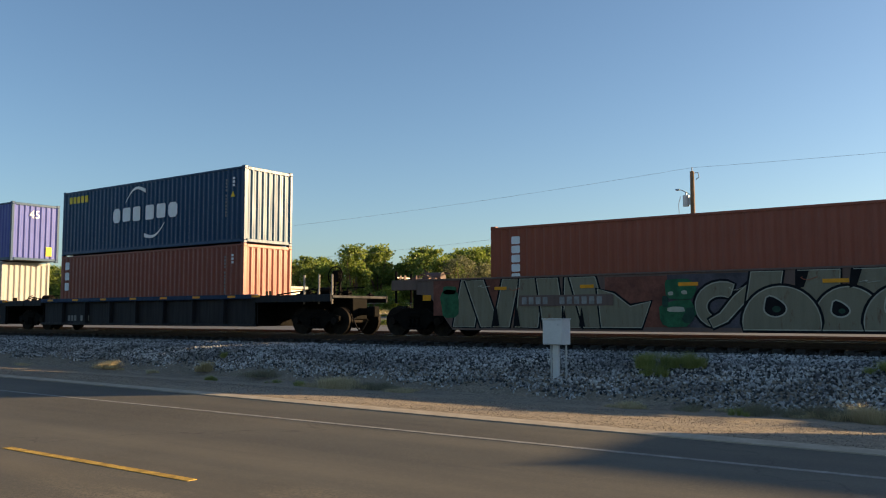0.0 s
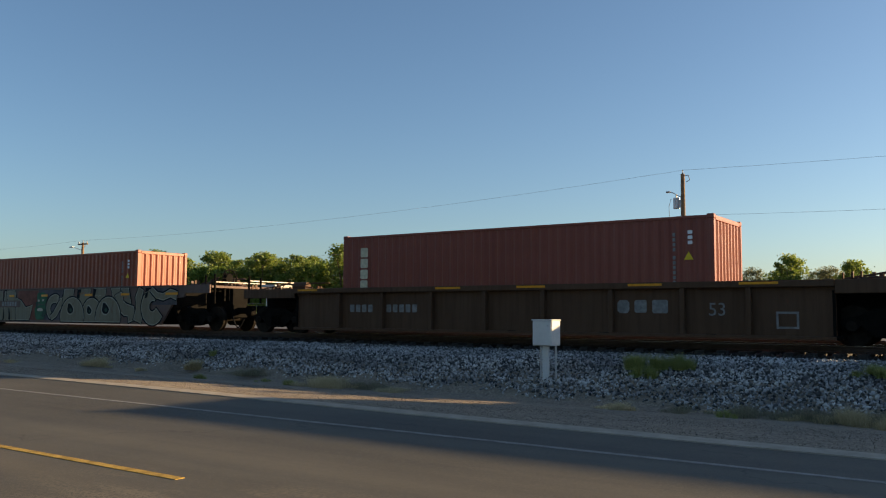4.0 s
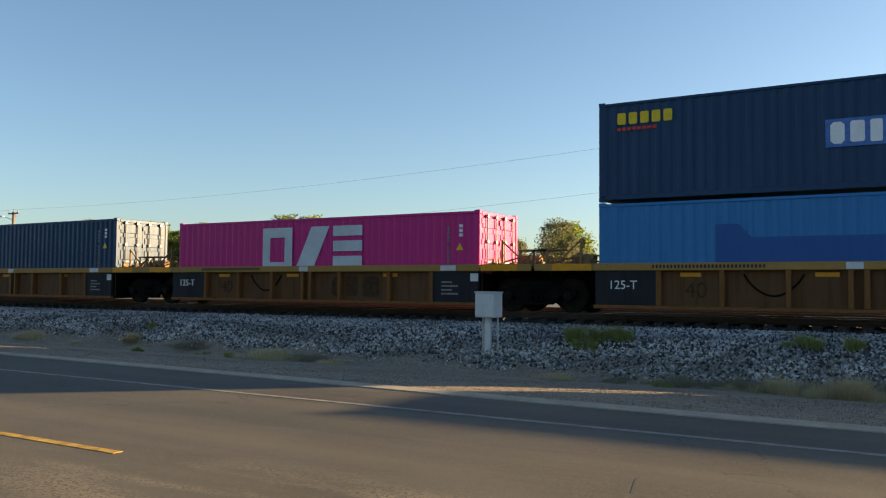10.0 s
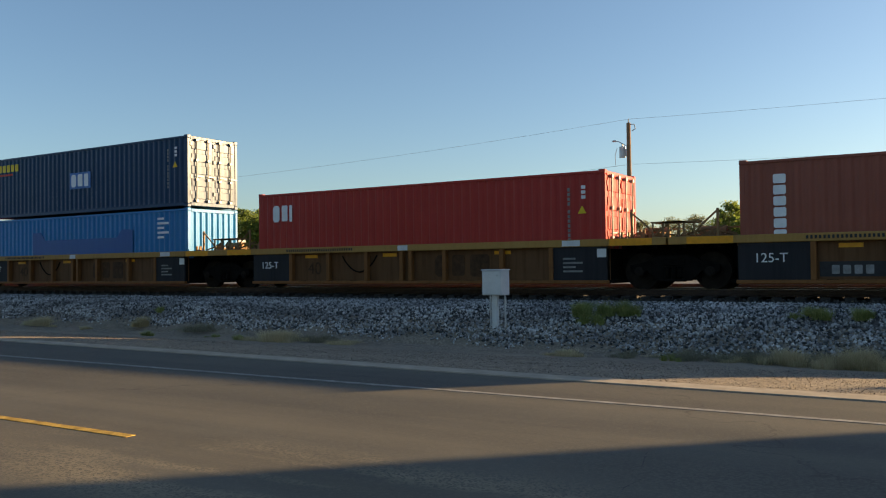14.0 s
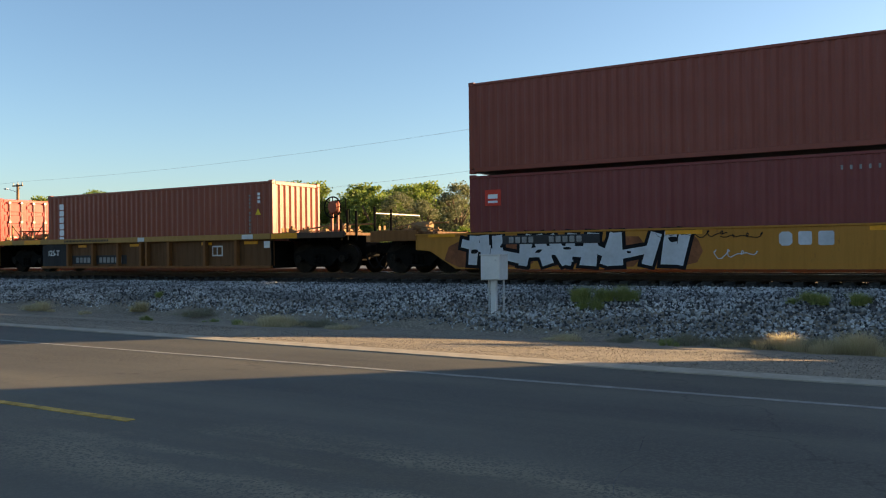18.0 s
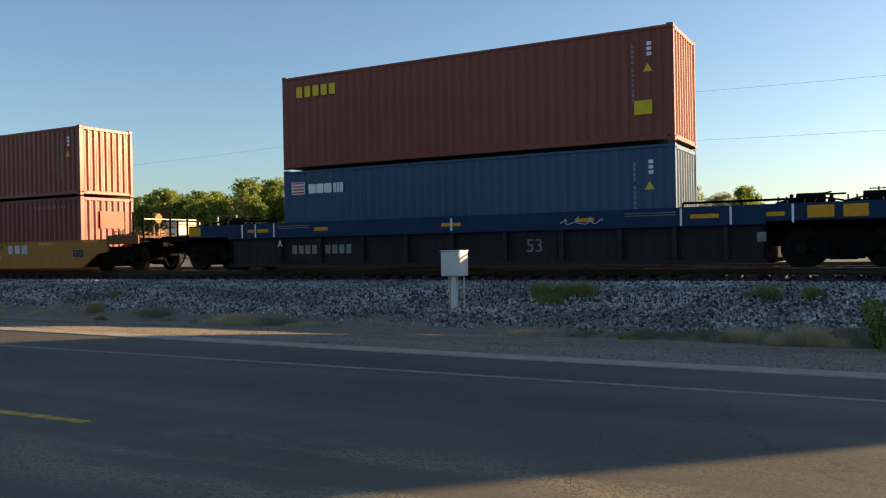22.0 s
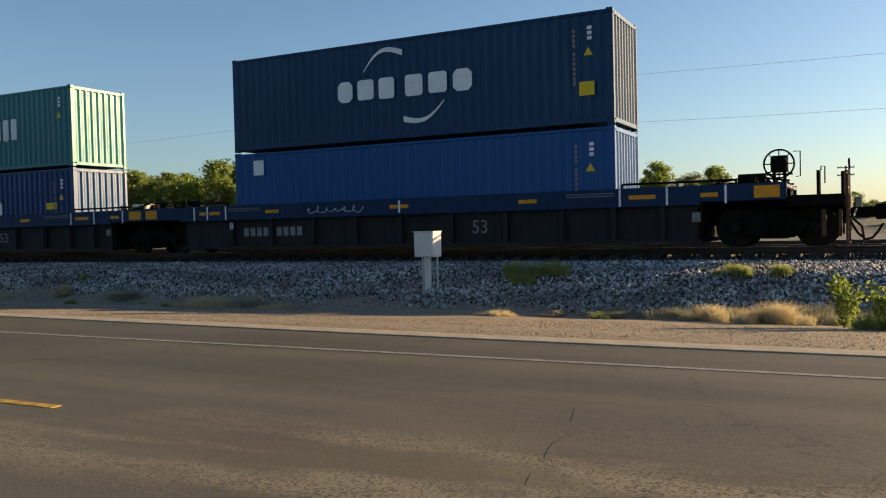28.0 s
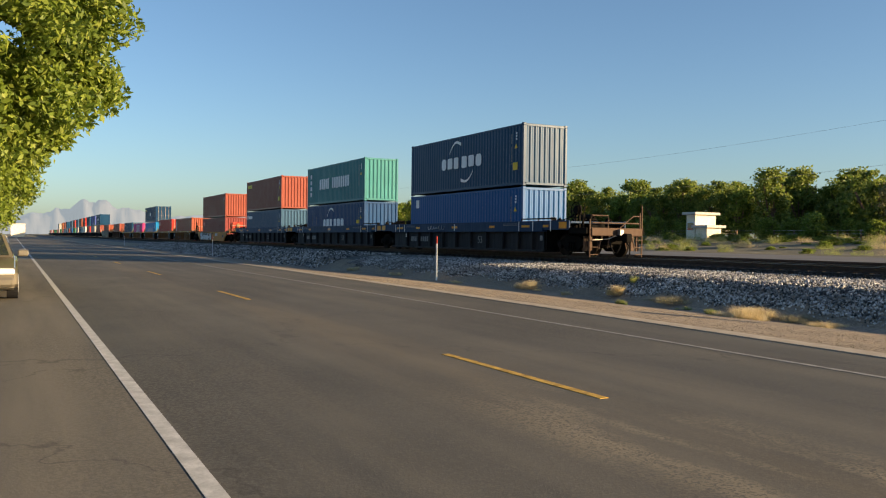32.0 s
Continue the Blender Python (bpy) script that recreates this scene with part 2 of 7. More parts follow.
ROCKS = island_mat("ballast_stone", [(0.016, 0.016, 0.018), (0.10, 0.098, 0.096), (0.42, 0.41, 0.395), (0.60, 0.59, 0.565), (0.80, 0.78, 0.75)])
DARKROCKS = island_mat("dark_ballast_stone", [(0.012, 0.011, 0.011), (0.03, 0.028, 0.026), (0.06, 0.056, 0.052), (0.11, 0.10, 0.09)])
PEBBLES = island_mat("shoulder_pebble", [(0.10, 0.08, 0.06), (0.22, 0.175, 0.125), (0.32, 0.26, 0.19), (0.46, 0.39, 0.30)])
CONCRETE = simple("kerb_concrete", (0.36, 0.31, 0.245), 0.9, 0, 0.22, 2.5, 0.3)
ROADWHITE = simple("road_white", (0.46, 0.45, 0.42), 0.75, 0, 0.25, 6.0)
ROADFAINT = simple("road_white_worn", (0.25, 0.24, 0.22), 0.8, 0, 0.35, 5.0)
ROADYELLOW = simple("road_yellow", (0.46, 0.285, 0.06), 0.8, 0, 0.45, 7.0)
RAIL = simple("rail_steel", (0.055, 0.035, 0.026), 0.7, 0.2, 0.3, 4.0)
RAILTOP = simple("rail_head", (0.5, 0.48, 0.46), 0.25, 1.0, 0.1, 8.0, 0.02)
TIE = simple("tie_timber", (0.045, 0.041, 0.037), 0.9, 0, 0.4, 5.0, 0.5)
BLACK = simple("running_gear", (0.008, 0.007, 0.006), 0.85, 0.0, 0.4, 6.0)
WHEEL = simple("wheel_steel", (0.02, 0.016, 0.013), 0.7, 0.2, 0.35, 7.0)
RUBBER = simple("hose_rubber", (0.015, 0.015, 0.016), 0.7)
STEEL = simple("bare_steel", (0.30, 0.27, 0.24), 0.5, 0.5, 0.3, 6.0)
GALV = simple("galvanised", (0.50, 0.51, 0.51), 0.5, 0.4, 0.15, 5.0)
CABINET = simple("cabinet_grey", (0.60, 0.61, 0.60), 0.5, 0.0, 0.08, 3.0, 0.05)
BARK = simple("bark", (0.17, 0.11, 0.075), 0.95, 0, 0.4, 6.0, 0.8)
POLEWOOD = simple("pole_timber", (0.22, 0.14, 0.085), 0.9, 0, 0.3, 3.0, 0.6)
WIRE = simple("wire", (0.30, 0.30, 0.31), 0.6)
WHITE = simple("lettering_white", (0.78, 0.79, 0.79), 0.6, 0, 0.08, 3.0, 0.03)
ORANGE = simple("reflector_orange", (0.75, 0.30, 0.015), 0.45, 0, 0.12, 8.0, 0.03)
YELLOWMARK = simple("mark_yellow", (0.75, 0.52, 0.03), 0.5, 0, 0.1, 8.0, 0.03)
REDMARK = simple("mark_red", (0.62, 0.05, 0.03), 0.5, 0, 0.1, 8.0, 0.03)
FADEDMARK = simple("lettering_faded", (0.22, 0.22, 0.215), 0.7, 0, 0.3, 9.0, 0.03)
DARKMARK = simple("mark_dark", (0.03, 0.03, 0.032), 0.6, 0, 0.2, 8.0, 0.03)
LEAF_GREEN = leaf_mat("leaf_green", [(0.08, 0.125, 0.02), (0.14, 0.20, 0.034), (0.215, 0.27, 0.05), (0.32, 0.35, 0.08)])
LEAF_OLIVE = leaf_mat("leaf_olive", [(0.085, 0.10, 0.04), (0.14, 0.15, 0.065), (0.20, 0.20, 0.095), (0.28, 0.265, 0.15)])
LEAF_YELLOW = leaf_mat("leaf_yellow_green", [(0.085, 0.135, 0.018), (0.145, 0.212, 0.028), (0.22, 0.29, 0.04), (0.31, 0.36, 0.065)])
GRASS_GREY = leaf_mat("grass_grey", [(0.16, 0.15, 0.10), (0.24, 0.22, 0.15), (0.33, 0.30, 0.21), (0.22, 0.23, 0.13)])
GRASS_DRY = leaf_mat("grass_dry", [(0.42, 0.33, 0.18), (0.56, 0.45, 0.27), (0.68, 0.58, 0.38), (0.48, 0.42, 0.22)])
GRASS_GREEN = leaf_mat("grass_green", [(0.17, 0.21, 0.06), (0.25, 0.29, 0.085), (0.34, 0.37, 0.12), (0.44, 0.44, 0.18)])


# ---- building helpers ----
def part(name, bm, material, parent, label=""):
    me = bm if isinstance(bm, bpy.types.Mesh) else bpy.data.meshes.new(name)
    if not isinstance(bm, bpy.types.Mesh):
        bm.to_mesh(me)
        bm.free()
    if not me.materials:
        me.materials.append(material)
    ob = new(name, me)
    ob.parent = parent
    if me.materials[0] != material:
        ob.material_slots[0].link = "OBJECT"
        ob.material_slots[0].material = material
    if label:
        tagged(ob, label)
    return ob


def base(name, m=None):
    e = new(name)
    e.empty_display_size = 0.2
    if m is not None:
        e.matrix_basis = m
    return e


def box(bm, x0, x1, y0, y1, z0, z1, bev=0.0):
    r = bmesh.ops.create_cube(bm, size=1.0, matrix=Matrix.Translation(((x0 + x1) / 2, (y0 + y1) / 2, (z0 + z1) / 2)) @ Matrix.Diagonal((x1 - x0, y1 - y0, z1 - z0, 1)))
    if bev > 0:
        es = {e for v in r["verts"] for e in v.link_edges}
        bmesh.ops.bevel(bm, geom=list(es), offset=bev, segments=1, affect="EDGES")
    return bm


def bx(x0, x1, y0, y1, z0, z1, bev=0.0):
    return box(bmesh.new(), x0, x1, y0, y1, z0, z1, bev)


def cyl(bm, p, q, r, r2=None, seg=10):
    p, q = Vector(p), Vector(q)
    d = q - p
    m = Matrix.Translation((p + q) / 2) @ d.to_track_quat("Z", "Y").to_matrix().to_4x4()
    bmesh.ops.create_cone(bm, cap_ends=True, segments=seg, radius1=r, radius2=r if r2 is None else r2, depth=d.length, matrix=m)
    return bm


def pipe(bm, pts, r, seg=6):
    """One round tube through the points."""
    pts = [Vector(q) for q in pts]
    rings = []
    for i, q in enumerate(pts):
        d = (pts[min(i + 1, len(pts) - 1)] - pts[max(i - 1, 0)]).normalized()
        u = d.cross(Vector((0.13, 0.92, 0.37)) if abs(d.y) < 0.9 else Vector((1, 0, 0))).normalized()
        w = d.cross(u)
        rings.append([bm.verts.new(q + (u * math.cos(6.2832 * k / seg) + w * math.sin(6.2832 * k / seg)) * r) for k in range(seg)])
    for a, b in zip(rings, rings[1:]):
        for k in range(seg):
            bm.faces.new((a[k], a[(k + 1) % seg], b[(k + 1) % seg], b[k]))
    bm.faces.new(rings[0][::-1])
    bm.faces.new(rings[-1])
    return bm


def prism(bm, poly, y0, y1):
    """A shape in x, z pushed along y."""
    a = [bm.verts.new((x, y0, z)) for x, z in poly]
    b = [bm.verts.new((x, y1, z)) for x, z in poly]
    n = len(poly)
    bm.faces.new(a)
    bm.faces.new(b[::-1])
    for i in range(n):
        bm.faces.new((a[i], b[i], b[(i + 1) % n], a[(i + 1) % n]))
    bmesh.ops.recalc_face_normals(bm, faces=bm.faces)
    return bm


def raw(name, verts, faces, material, parent=None, smooth=False):
    me = bpy.data.meshes.new(name)
    me.from_pydata([tuple(v) for v in verts], [], faces)
    me.materials.append(material)
    if smooth:
        me.polygons.foreach_set("use_smooth", [True] * len(me.polygons))
    ob = new(name, me)
    ob.parent = parent
    return ob


def heap(name, verts, faces_n, faces, material, parent=None):
    """A large mesh of many small pieces, from arrays: all faces have faces_n corners."""
    me = bpy.data.meshes.new(name)
    me.vertices.add(len(verts))
    me.vertices.foreach_set("co", np.asarray(verts, np.float32).ravel())
    f = np.asarray(faces, np.int32)
    me.loops.add(f.size)
    me.loops.foreach_set("vertex_index", f.ravel())
    me.polygons.add(len(f))
    me.polygons.foreach_set("loop_start", np.arange(0, f.size, faces_n, dtype=np.int32))
    me.update(calc_edges=True)
    me.materials.append(material)
    ob = new(name, me)
    ob.parent = parent
    return ob


TRACK_Y = 22.03
RAIL_Z = 0.77
MOVERS = []   # things of the train with their place along it
SPINNERS = []  # wheelsets


# ---- train: containers ----
def corrugated(length, height, pitch=0.278, depth=0.036, back=0.06):
    """A pressed steel wall: along u from 0, outward d = 0 at the crests, up z."""
    prof, u = [], 0.0
    n = max(1, round(length / pitch))
    p = length / n
    for i in range(n):
        for du, d in ((0.0, 0.0), (0.26 * p, 0.0), (0.5 * p, -depth), (0.76 * p, -depth)):
            prof.append((i * p + du, d))
    prof.append((length, 0.0))
    k = len(prof)
    vs = [(u, d, 0) for u, d in prof] + [(u, d, height) for u, d in prof] + [(u, -back, 0) for u, d in prof] + [(u, -back, height) for u, d in prof]
    fs = []
    for i in range(k - 1):
        fs += [(i, i + 1, k + i + 1, k + i), (2 * k + i + 1, 2 * k + i, 3 * k + i, 3 * k + i + 1),
               (i + 1, i, 2 * k + i, 2 * k + i + 1), (k + i, k + i + 1, 3 * k + i + 1, 3 * k + i)]
    fs += [(0, k, 3 * k, 2 * k), (k - 1, 3 * k - 1, 4 * k - 1, 2 * k - 1)]
    return vs, fs


CACHE = {}


def wall_mesh(kind, length, height):
    key = (kind, length, height)
    if key not in CACHE:
        vs, fs = corrugated(length, height, 0.278 if kind in ("near", "far") else 0.262, 0.036 if kind in ("near", "far") else 0.046)
        if kind == "near":
            vs = [(u, -d, z) for u, d, z in vs]
        elif kind == "far":
            vs = [(u, d, z) for u, d, z in vs]
            fs = [f[::-1] for f in fs]
        elif kind == "right":
            vs = [(d, u, z) for u, d, z in vs]
        elif kind == "left":
            vs = [(-d, u, z) for u, d, z in vs]
            fs = [f[::-1] for f in fs]
        elif kind == "roof":
            vs = [(u, z, d) for u, d, z in vs]
            fs = [f[::-1] for f in fs]
        me = bpy.data.meshes.new(kind + "_panel")
        me.from_pydata(vs, [], fs)
        me.update()
        CACHE[key] = me
    return CACHE[key]


def keep(key, make):
    if key not in CACHE:
        me = bpy.data.meshes.new(str(key[0]))
        bm = make()
        bm.to_mesh(me)
        bm.free()
        CACHE[key] = me
    return CACHE[key]


HW = 1.219
CAST = 0.118


def door_leaf(w, h):
    bm = bx(0, 0.05, 0, w, 0, h)
    for i in range(5):
        z = h * (0.04 + 0.19 * i)
        box(bm, 0.05, 0.075, 0.09, w - 0.09, z + 0.05, z + 0.19 * h - 0.10, 0.012)
    for i in range(4):
        box(bm, 0.03, 0.09, 0.0, 0.12, h * (0.12 + 0.25 * i), h * (0.12 + 0.25 * i) + 0.14)
    return bm


def lock_rod(h):
    bm = cyl(bmesh.new(), (0.115, 0, 0.02), (0.115, 0, h - 0.02), 0.022, seg=8)
    for z in (0.06, 0.35 * h, 0.65 * h, h - 0.1):
        box(bm, 0.07, 0.15, -0.05, 0.05, z - 0.03, z + 0.05)
    box(bm, 0.10, 0.13, -0.02, 0.32, 0.40 * h, 0.40 * h + 0.035)
    return bm


def container(label, u, z, length, height, col, ends="front", frame_col=None, group="containers on the train"):
    """A shipping container with its lower left corner at u along the train; its doors may face back (+x)."""
    th = base("shipping_container")
    tagged(th, label, "shipping container", group)
    fc = frame_col or col
    zi0, zi1 = 0.16, height - 0.075
    ph = round(zi1 - zi0, 4)
    li = round(length - 0.24, 4)
    for y, k in ((-HW + 0.012, "near"), (HW - 0.012, "far")):
        o = part("side_panel", wall_mesh(k, li, ph), col, th)
        o.location = (0.12, y, zi0)
    rf = part("roof_panel", wall_mesh("roof", li, 2.3), col, th)
    rf.location = (0.12, -1.15, height - 0.04)
    for x, k in ((0.012, "left"), (length - 0.012, "right")):
        if (k == "right" and ends == "doors") or (k == "left" and ends == "front_doors"):
            for yy in (-1.10, 0.005):
                d = part("door", keep(("door", ph), lambda: door_leaf(1.095, ph)), col, th)
                if k == "right":
                    d.location = (x - 0.06, yy, zi0)
                else:
                    d.matrix_basis = pose(x + 0.06, yy + 1.095, zi0, 0, 0, 180)
                for ry in (0.28, 0.82):
                    r = part("lock_rod", keep(("lock_rod", ph), lambda: lock_rod(ph)), STEEL, d, "galvanised lock rod")
                    r.location = (0, ry, 0)
        else:
            o = part("end_panel", wall_mesh(k, 2.2, ph), col, th)
            o.location = (x, -1.10, zi0)
    for x in (0, length - 0.12):
        for y in (-HW, HW - 0.12):
            o = part("corner_post", keep(("corner_post", height), lambda: bx(0, 0.12, 0, 0.12, CAST, height - CAST, 0.012)), fc, th)
            o.location = (x, y, 0)
    for y in (-HW, HW - 0.07):
        o = part("top_rail", keep(("top_rail", length), lambda: bx(0.17, length - 0.17, 0, 0.07, -0.075, 0, 0.01)), fc, th)
        o.location = (0, y, height - 0.03)
        o = part("bottom_rail", keep(("bottom_rail", length), lambda: bx(0.17, length - 0.17, 0, 0.07, 0.045, 0.175, 0.01)), fc, th)
        o.location = (0, y, 0)
    for x in (0, length - 0.10):
        o = part("end_header", keep(("end_header",), lambda: bx(0, 0.10, -1.05, 1.05, -0.12, 0, 0.01)), fc, th)
        o.location = (x, 0, height - 0.03)
        o = part("end_sill", keep(("end_sill",), lambda: bx(0, 0.10, -1.05, 1.05, 0.045, 0.17, 0.01)), fc, th)
        o.location = (x, 0, 0)
    part("underframe", keep(("underframe", length), lambda: bx(0.1, length - 0.1, -1.14, 1.14, 0.05, 0.15)), DARKMARK, th)

    def casting():
        bm = bx(0, 0.178, 0, 0.162, 0, CAST, 0.012)
        box(bm, 0.045, 0.13, -0.003, 0.0, 0.03, 0.09)
        return bm
    for x in (-0.004, length - 0.174):
        for y in (-HW - 0.004, HW - 0.158):
            for zz in (-0.002, height - CAST + 0.002):
                o = part("corner_casting", keep(("corner_casting",), casting), fc, th)
                o.location = (x, y, zz)
    MOVERS.append((th, u, TRACK_Y, z))
    return th


FACE = -HW - 0.002


def flat_shape(polys, y=FACE, t=0.006):
    bm = bmesh.new()
    for poly in polys:
        b2 = bmesh.new()
        prism(b2, poly, y - t, y)
        me = bpy.data.meshes.new("tmp")
        b2.to_mesh(me)
        b2.free()
        bm.from_mesh(me)
        bpy.data.meshes.remove(me)
    return bm


def rect(x0, x1, z0, z1, c=0.0):
    c = min(c, (x1 - x0) / 2.01, (z1 - z0) / 2.01)
    if c <= 0:
        return [(x0, z0), (x1, z0), (x1, z1), (x0, z1)]
    return [(x0 + c, z0), (x1 - c, z0), (x1, z0 + c), (x1, z1 - c), (x1 - c, z1), (x0 + c, z1), (x0, z1 - c), (x0, z0 + c)]


def mark(th, name, x0, x1, z0, z1, mat, y=FACE, c=0.0, label="", t=0.006):
    return part(name, flat_shape([rect(x0, x1, z0, z1, c)], y, t), mat, th, label)


def blocks(th, name, x, z, h, widths, mat, gap=0.10, y=FACE, label="", holes=True):
    """A word as plain blocks, one for each sign; large ones are parts of their own, small ones are one part."""
    polys = []
    for i, w in enumerate(widths):
        if w > 0:
            polys.append([rect(x + (0.09 * w if h >= 0.3 else 0), x + (0.91 * w if h >= 0.3 else w), z + (0.04 * h if holes and i % 2 else 0), z + h, (0.2 if holes and i % 3 == 0 else 0.1) * min(w, h))])
            x += w + gap * h
        else:
            x += -w
    if h < 0.3:
        return tagged(part(name, flat_shape([p for q in polys for p in q], y), mat, th, label), kind="stuff")
    for q in polys:
        part("logo_block", flat_shape(q, y), mat, th, label)


def column(th, name, x, z_top, w, heights, mat, gap=0.05, y=FACE, label=""):
    polys = []
    for h in heights:
        if h > 0:
            polys.append(rect(x, x + w, z_top - h, z_top, 0.1 * w))
        z_top -= abs(h) + gap
    return tagged(part(name, flat_shape(polys, y), mat, th, label), kind="stuff")


def swoosh(th, x0, z0, x1, z1, thick, mat, bend=0.25):
    a, b = [], []
    for i in range(13):
        f = i / 12
        x, z = x0 + (x1 - x0) * f, z0 + (z1 - z0) * f
        x, z = x - bend * (z1 - z0) * math.sin(math.pi * f) * 0.6, z + bend * (x1 - x0) * math.sin(math.pi * f)
        w = thick * (0.25 + 0.75 * (f if bend > 0 else 1 - f))
        a.append((x, z + w / 2))
        b.append((x, z - w / 2))
    polys = [[a[i], b[i], b[i + 1], a[i + 1]] for i in range(12)]
    return part("logo_arc", flat_shape(polys), mat, th, "white curved logo stroke")


def id_marks(th, length, height, yellow=True):
    """The stencilled data near a container's right end, too small to read."""
    column(th, "number_column", length - 1.05, height - 0.45, 0.07, [0.09] * 4 + [-0.05] + [0.09] * 7, FADEDMARK, 0.035, label="column of small white stencil bars")
    column(th, "data_column", length - 0.66, height - 0.40, 0.12, [0.09, 0.09, 0.09], WHITE, 0.04)
    if yellow:
        part("warning_triangle", flat_shape([[(length - 0.76, height - 1.14), (length - 0.52, height - 1.14), (length - 0.64, height - 0.93)]]), YELLOWMARK, th, "yellow warning triangle")


def scribble(th, x0, x1, z0, z1, y, mat, seed, r=0.012):
    """A looping spray tag that spells nothing."""
    rnd = random.Random(seed)
    n = max(12, int((x1 - x0) / 0.03))
    zc, hh, ph = (z0 + z1) / 2, (z1 - z0) / 2, rnd.uniform(0, 6)
    pts = []
    for i in range(n + 1):
        f = (x1 - x0) * i / n
        a = f * 20 + ph
        pts.append((x0 + f + 0.09 * math.sin(a * 1.0 + 1.2), y - 0.001, zc + hh * (0.75 * math.sin(a) * (0.6 + 0.4 * math.sin(f * 5 + ph)) + 0.25 * math.sin(a * 2.3))))
    part("spray_tag", pipe(bmesh.new(), pts, r, 4), mat, th, "looping thin spray tag")


def lettering(th, text, x, y, z, size, mat, label=""):
    cu = bpy.data.curves.new("lettering", "FONT")
    cu.body, cu.size, cu.extrude = text, size, 0.004
    tmp = new("lettering_source", cu)
    bpy.context.view_layer.update()
    me = bpy.data.meshes.new_from_object(tmp)
    bpy.data.objects.remove(tmp)
    me.materials.clear()
    ob = part("lettering", me, mat, th, label)
    ob.matrix_basis = pose(x, y, z, 90, 0, 0)
    return ob


HC, STD, L40, L45 = 2.896, 2.591, 12.192, 13.716
C_NAVY = paint("paint_navy", (0.002, 0.043, 0.110), fade=0.12, rust=0.12)
C_BLUE = paint("paint_blue", (0.001, 0.082, 0.26), fade=0.08, rust=0.08, grime=0.25)
C_CYAN = paint("paint_light_blue", (0.004, 0.19, 0.45), fade=0.1, rust=0.1)
C_MIDNIGHT = paint("paint_midnight", (0.003, 0.040, 0.105), fade=0.12, rust=0.12)
C_ROYAL = paint("paint_royal", (0.001, 0.044, 0.145), fade=0.1, rust=0.12)
C_RUST = paint("paint_rust_brown", (0.25, 0.066, 0.047))
C_OXIDE = paint("paint_oxide_red", (0.29, 0.074, 0.043))
C_RED = paint("paint_red", (0.42, 0.032, 0.026), rust=0.15)
C_MAROON = paint("paint_maroon", (0.20, 0.042, 0.040))
C_WINE = paint("paint_wine", (0.24, 0.058, 0.040))
C_PINK = paint("paint_magenta", (0.62, 0.03, 0.22), fade=0.1, rust=0.05, grime=0.15)
C_TEAL = paint("paint_teal", (0.028, 0.185, 0.20), rust=0.4, grime=0.45)
C_STEELBLUE = paint("paint_steel_blue", (0.03, 0.085, 0.16), fade=0.15, rust=0.25)
C_GREY = paint("paint_grey", (0.34, 0.33, 0.32))
C_VIOLETBLUE = paint("paint_violet_blue", (0.07, 0.09, 0.33))
C_WHITE = paint("paint_white", (0.62, 0.62, 0.60))
C_GREEN = paint("paint_green", (0.05, 0.20, 0.10))
C_ORANGE = paint("paint_orange", (0.52, 0.13, 0.03))

# ---- train: cars ----
Y_OCHRE = paint("car_ochre", (0.215, 0.085, 0.024), 0.7, 0.2, 1.0, 0.8)
Y_PANEL = paint("car_ochre_panel", (0.13, 0.058, 0.022), 0.75, 0.3, 1.0, 0.9)
Y_CHORD = paint("car_yellow_chord", (0.40, 0.215, 0.06), 0.6, 0.2, 0.3, 0.4)
Y_YELLOW = paint("car_yellow", (0.43, 0.18, 0.028), 0.6, 0.2, 0.6, 0.5)
B_BROWN = paint("car_brown", (0.095, 0.05, 0.028), 0.75, 0.2, 0.7, 0.6)
B_GREYGRAF = paint("car_grey_brown", (0.15, 0.10, 0.085), 0.7, 0.2, 0.4, 0.4)
D_BLUE = paint("car_dark_blue", (0.002, 0.028, 0.080), 0.6, 0.1, 0.15, 0.5)
D_DARK = paint("car_soot", (0.022, 0.022, 0.025), 0.75, 0.15, 0.35, 0.5)


def wheelset_mesh():
    bm = bmesh.new()
    cyl(bm, (0, -1.08, 0), (0, 1.08, 0), 0.085, seg=10)
    for s in (-1, 1):
        cyl(bm, (0, s * 0.70, 0), (0, s * 0.82, 0), 0.455, seg=28)
        cyl(bm, (0, s * 0.675, 0), (0, s * 0.70, 0), 0.485, seg=28)
        cyl(bm, (0, s * 0.82, 0), (0, s * 0.86, 0), 0.17, seg=14)
        cyl(bm, (0, s * 0.98, 0), (0, s * 1.12, 0), 0.12, seg=12)
        for i in range(3):
            a = i * 2.0944
            box(bm, math.cos(a) * 0.06 - 0.02, math.cos(a) * 0.06 + 0.02, s * 1.12 - 0.02, s * 1.12 + 0.02, math.sin(a) * 0.06 - 0.02, math.sin(a) * 0.06 + 0.02)
    return bm


def side_frame_mesh():
    out = [(-1.12, 0.02), (-1.12, 0.16), (-0.72, 0.24), (-0.42, 0.40), (0.42, 0.40), (0.72, 0.24), (1.12, 0.16), (1.12, 0.02), (0.98, -0.10), (0.80, -0.10), (0.70, 0.02), (0.42, -0.24), (-0.42, -0.24), (-0.70, 0.02), (-0.80, -0.10), (-0.98, -0.10)]
    bm = bmesh.new()
    prism(bm, out, -0.07, 0.07)
    box(bm, -0.28, 0.28, -0.10, 0.10, 0.14, 0.30, 0.02)
    box(bm, -0.30, 0.30, -0.13, 0.05, -0.26, -0.18, 0.02)
    return bm


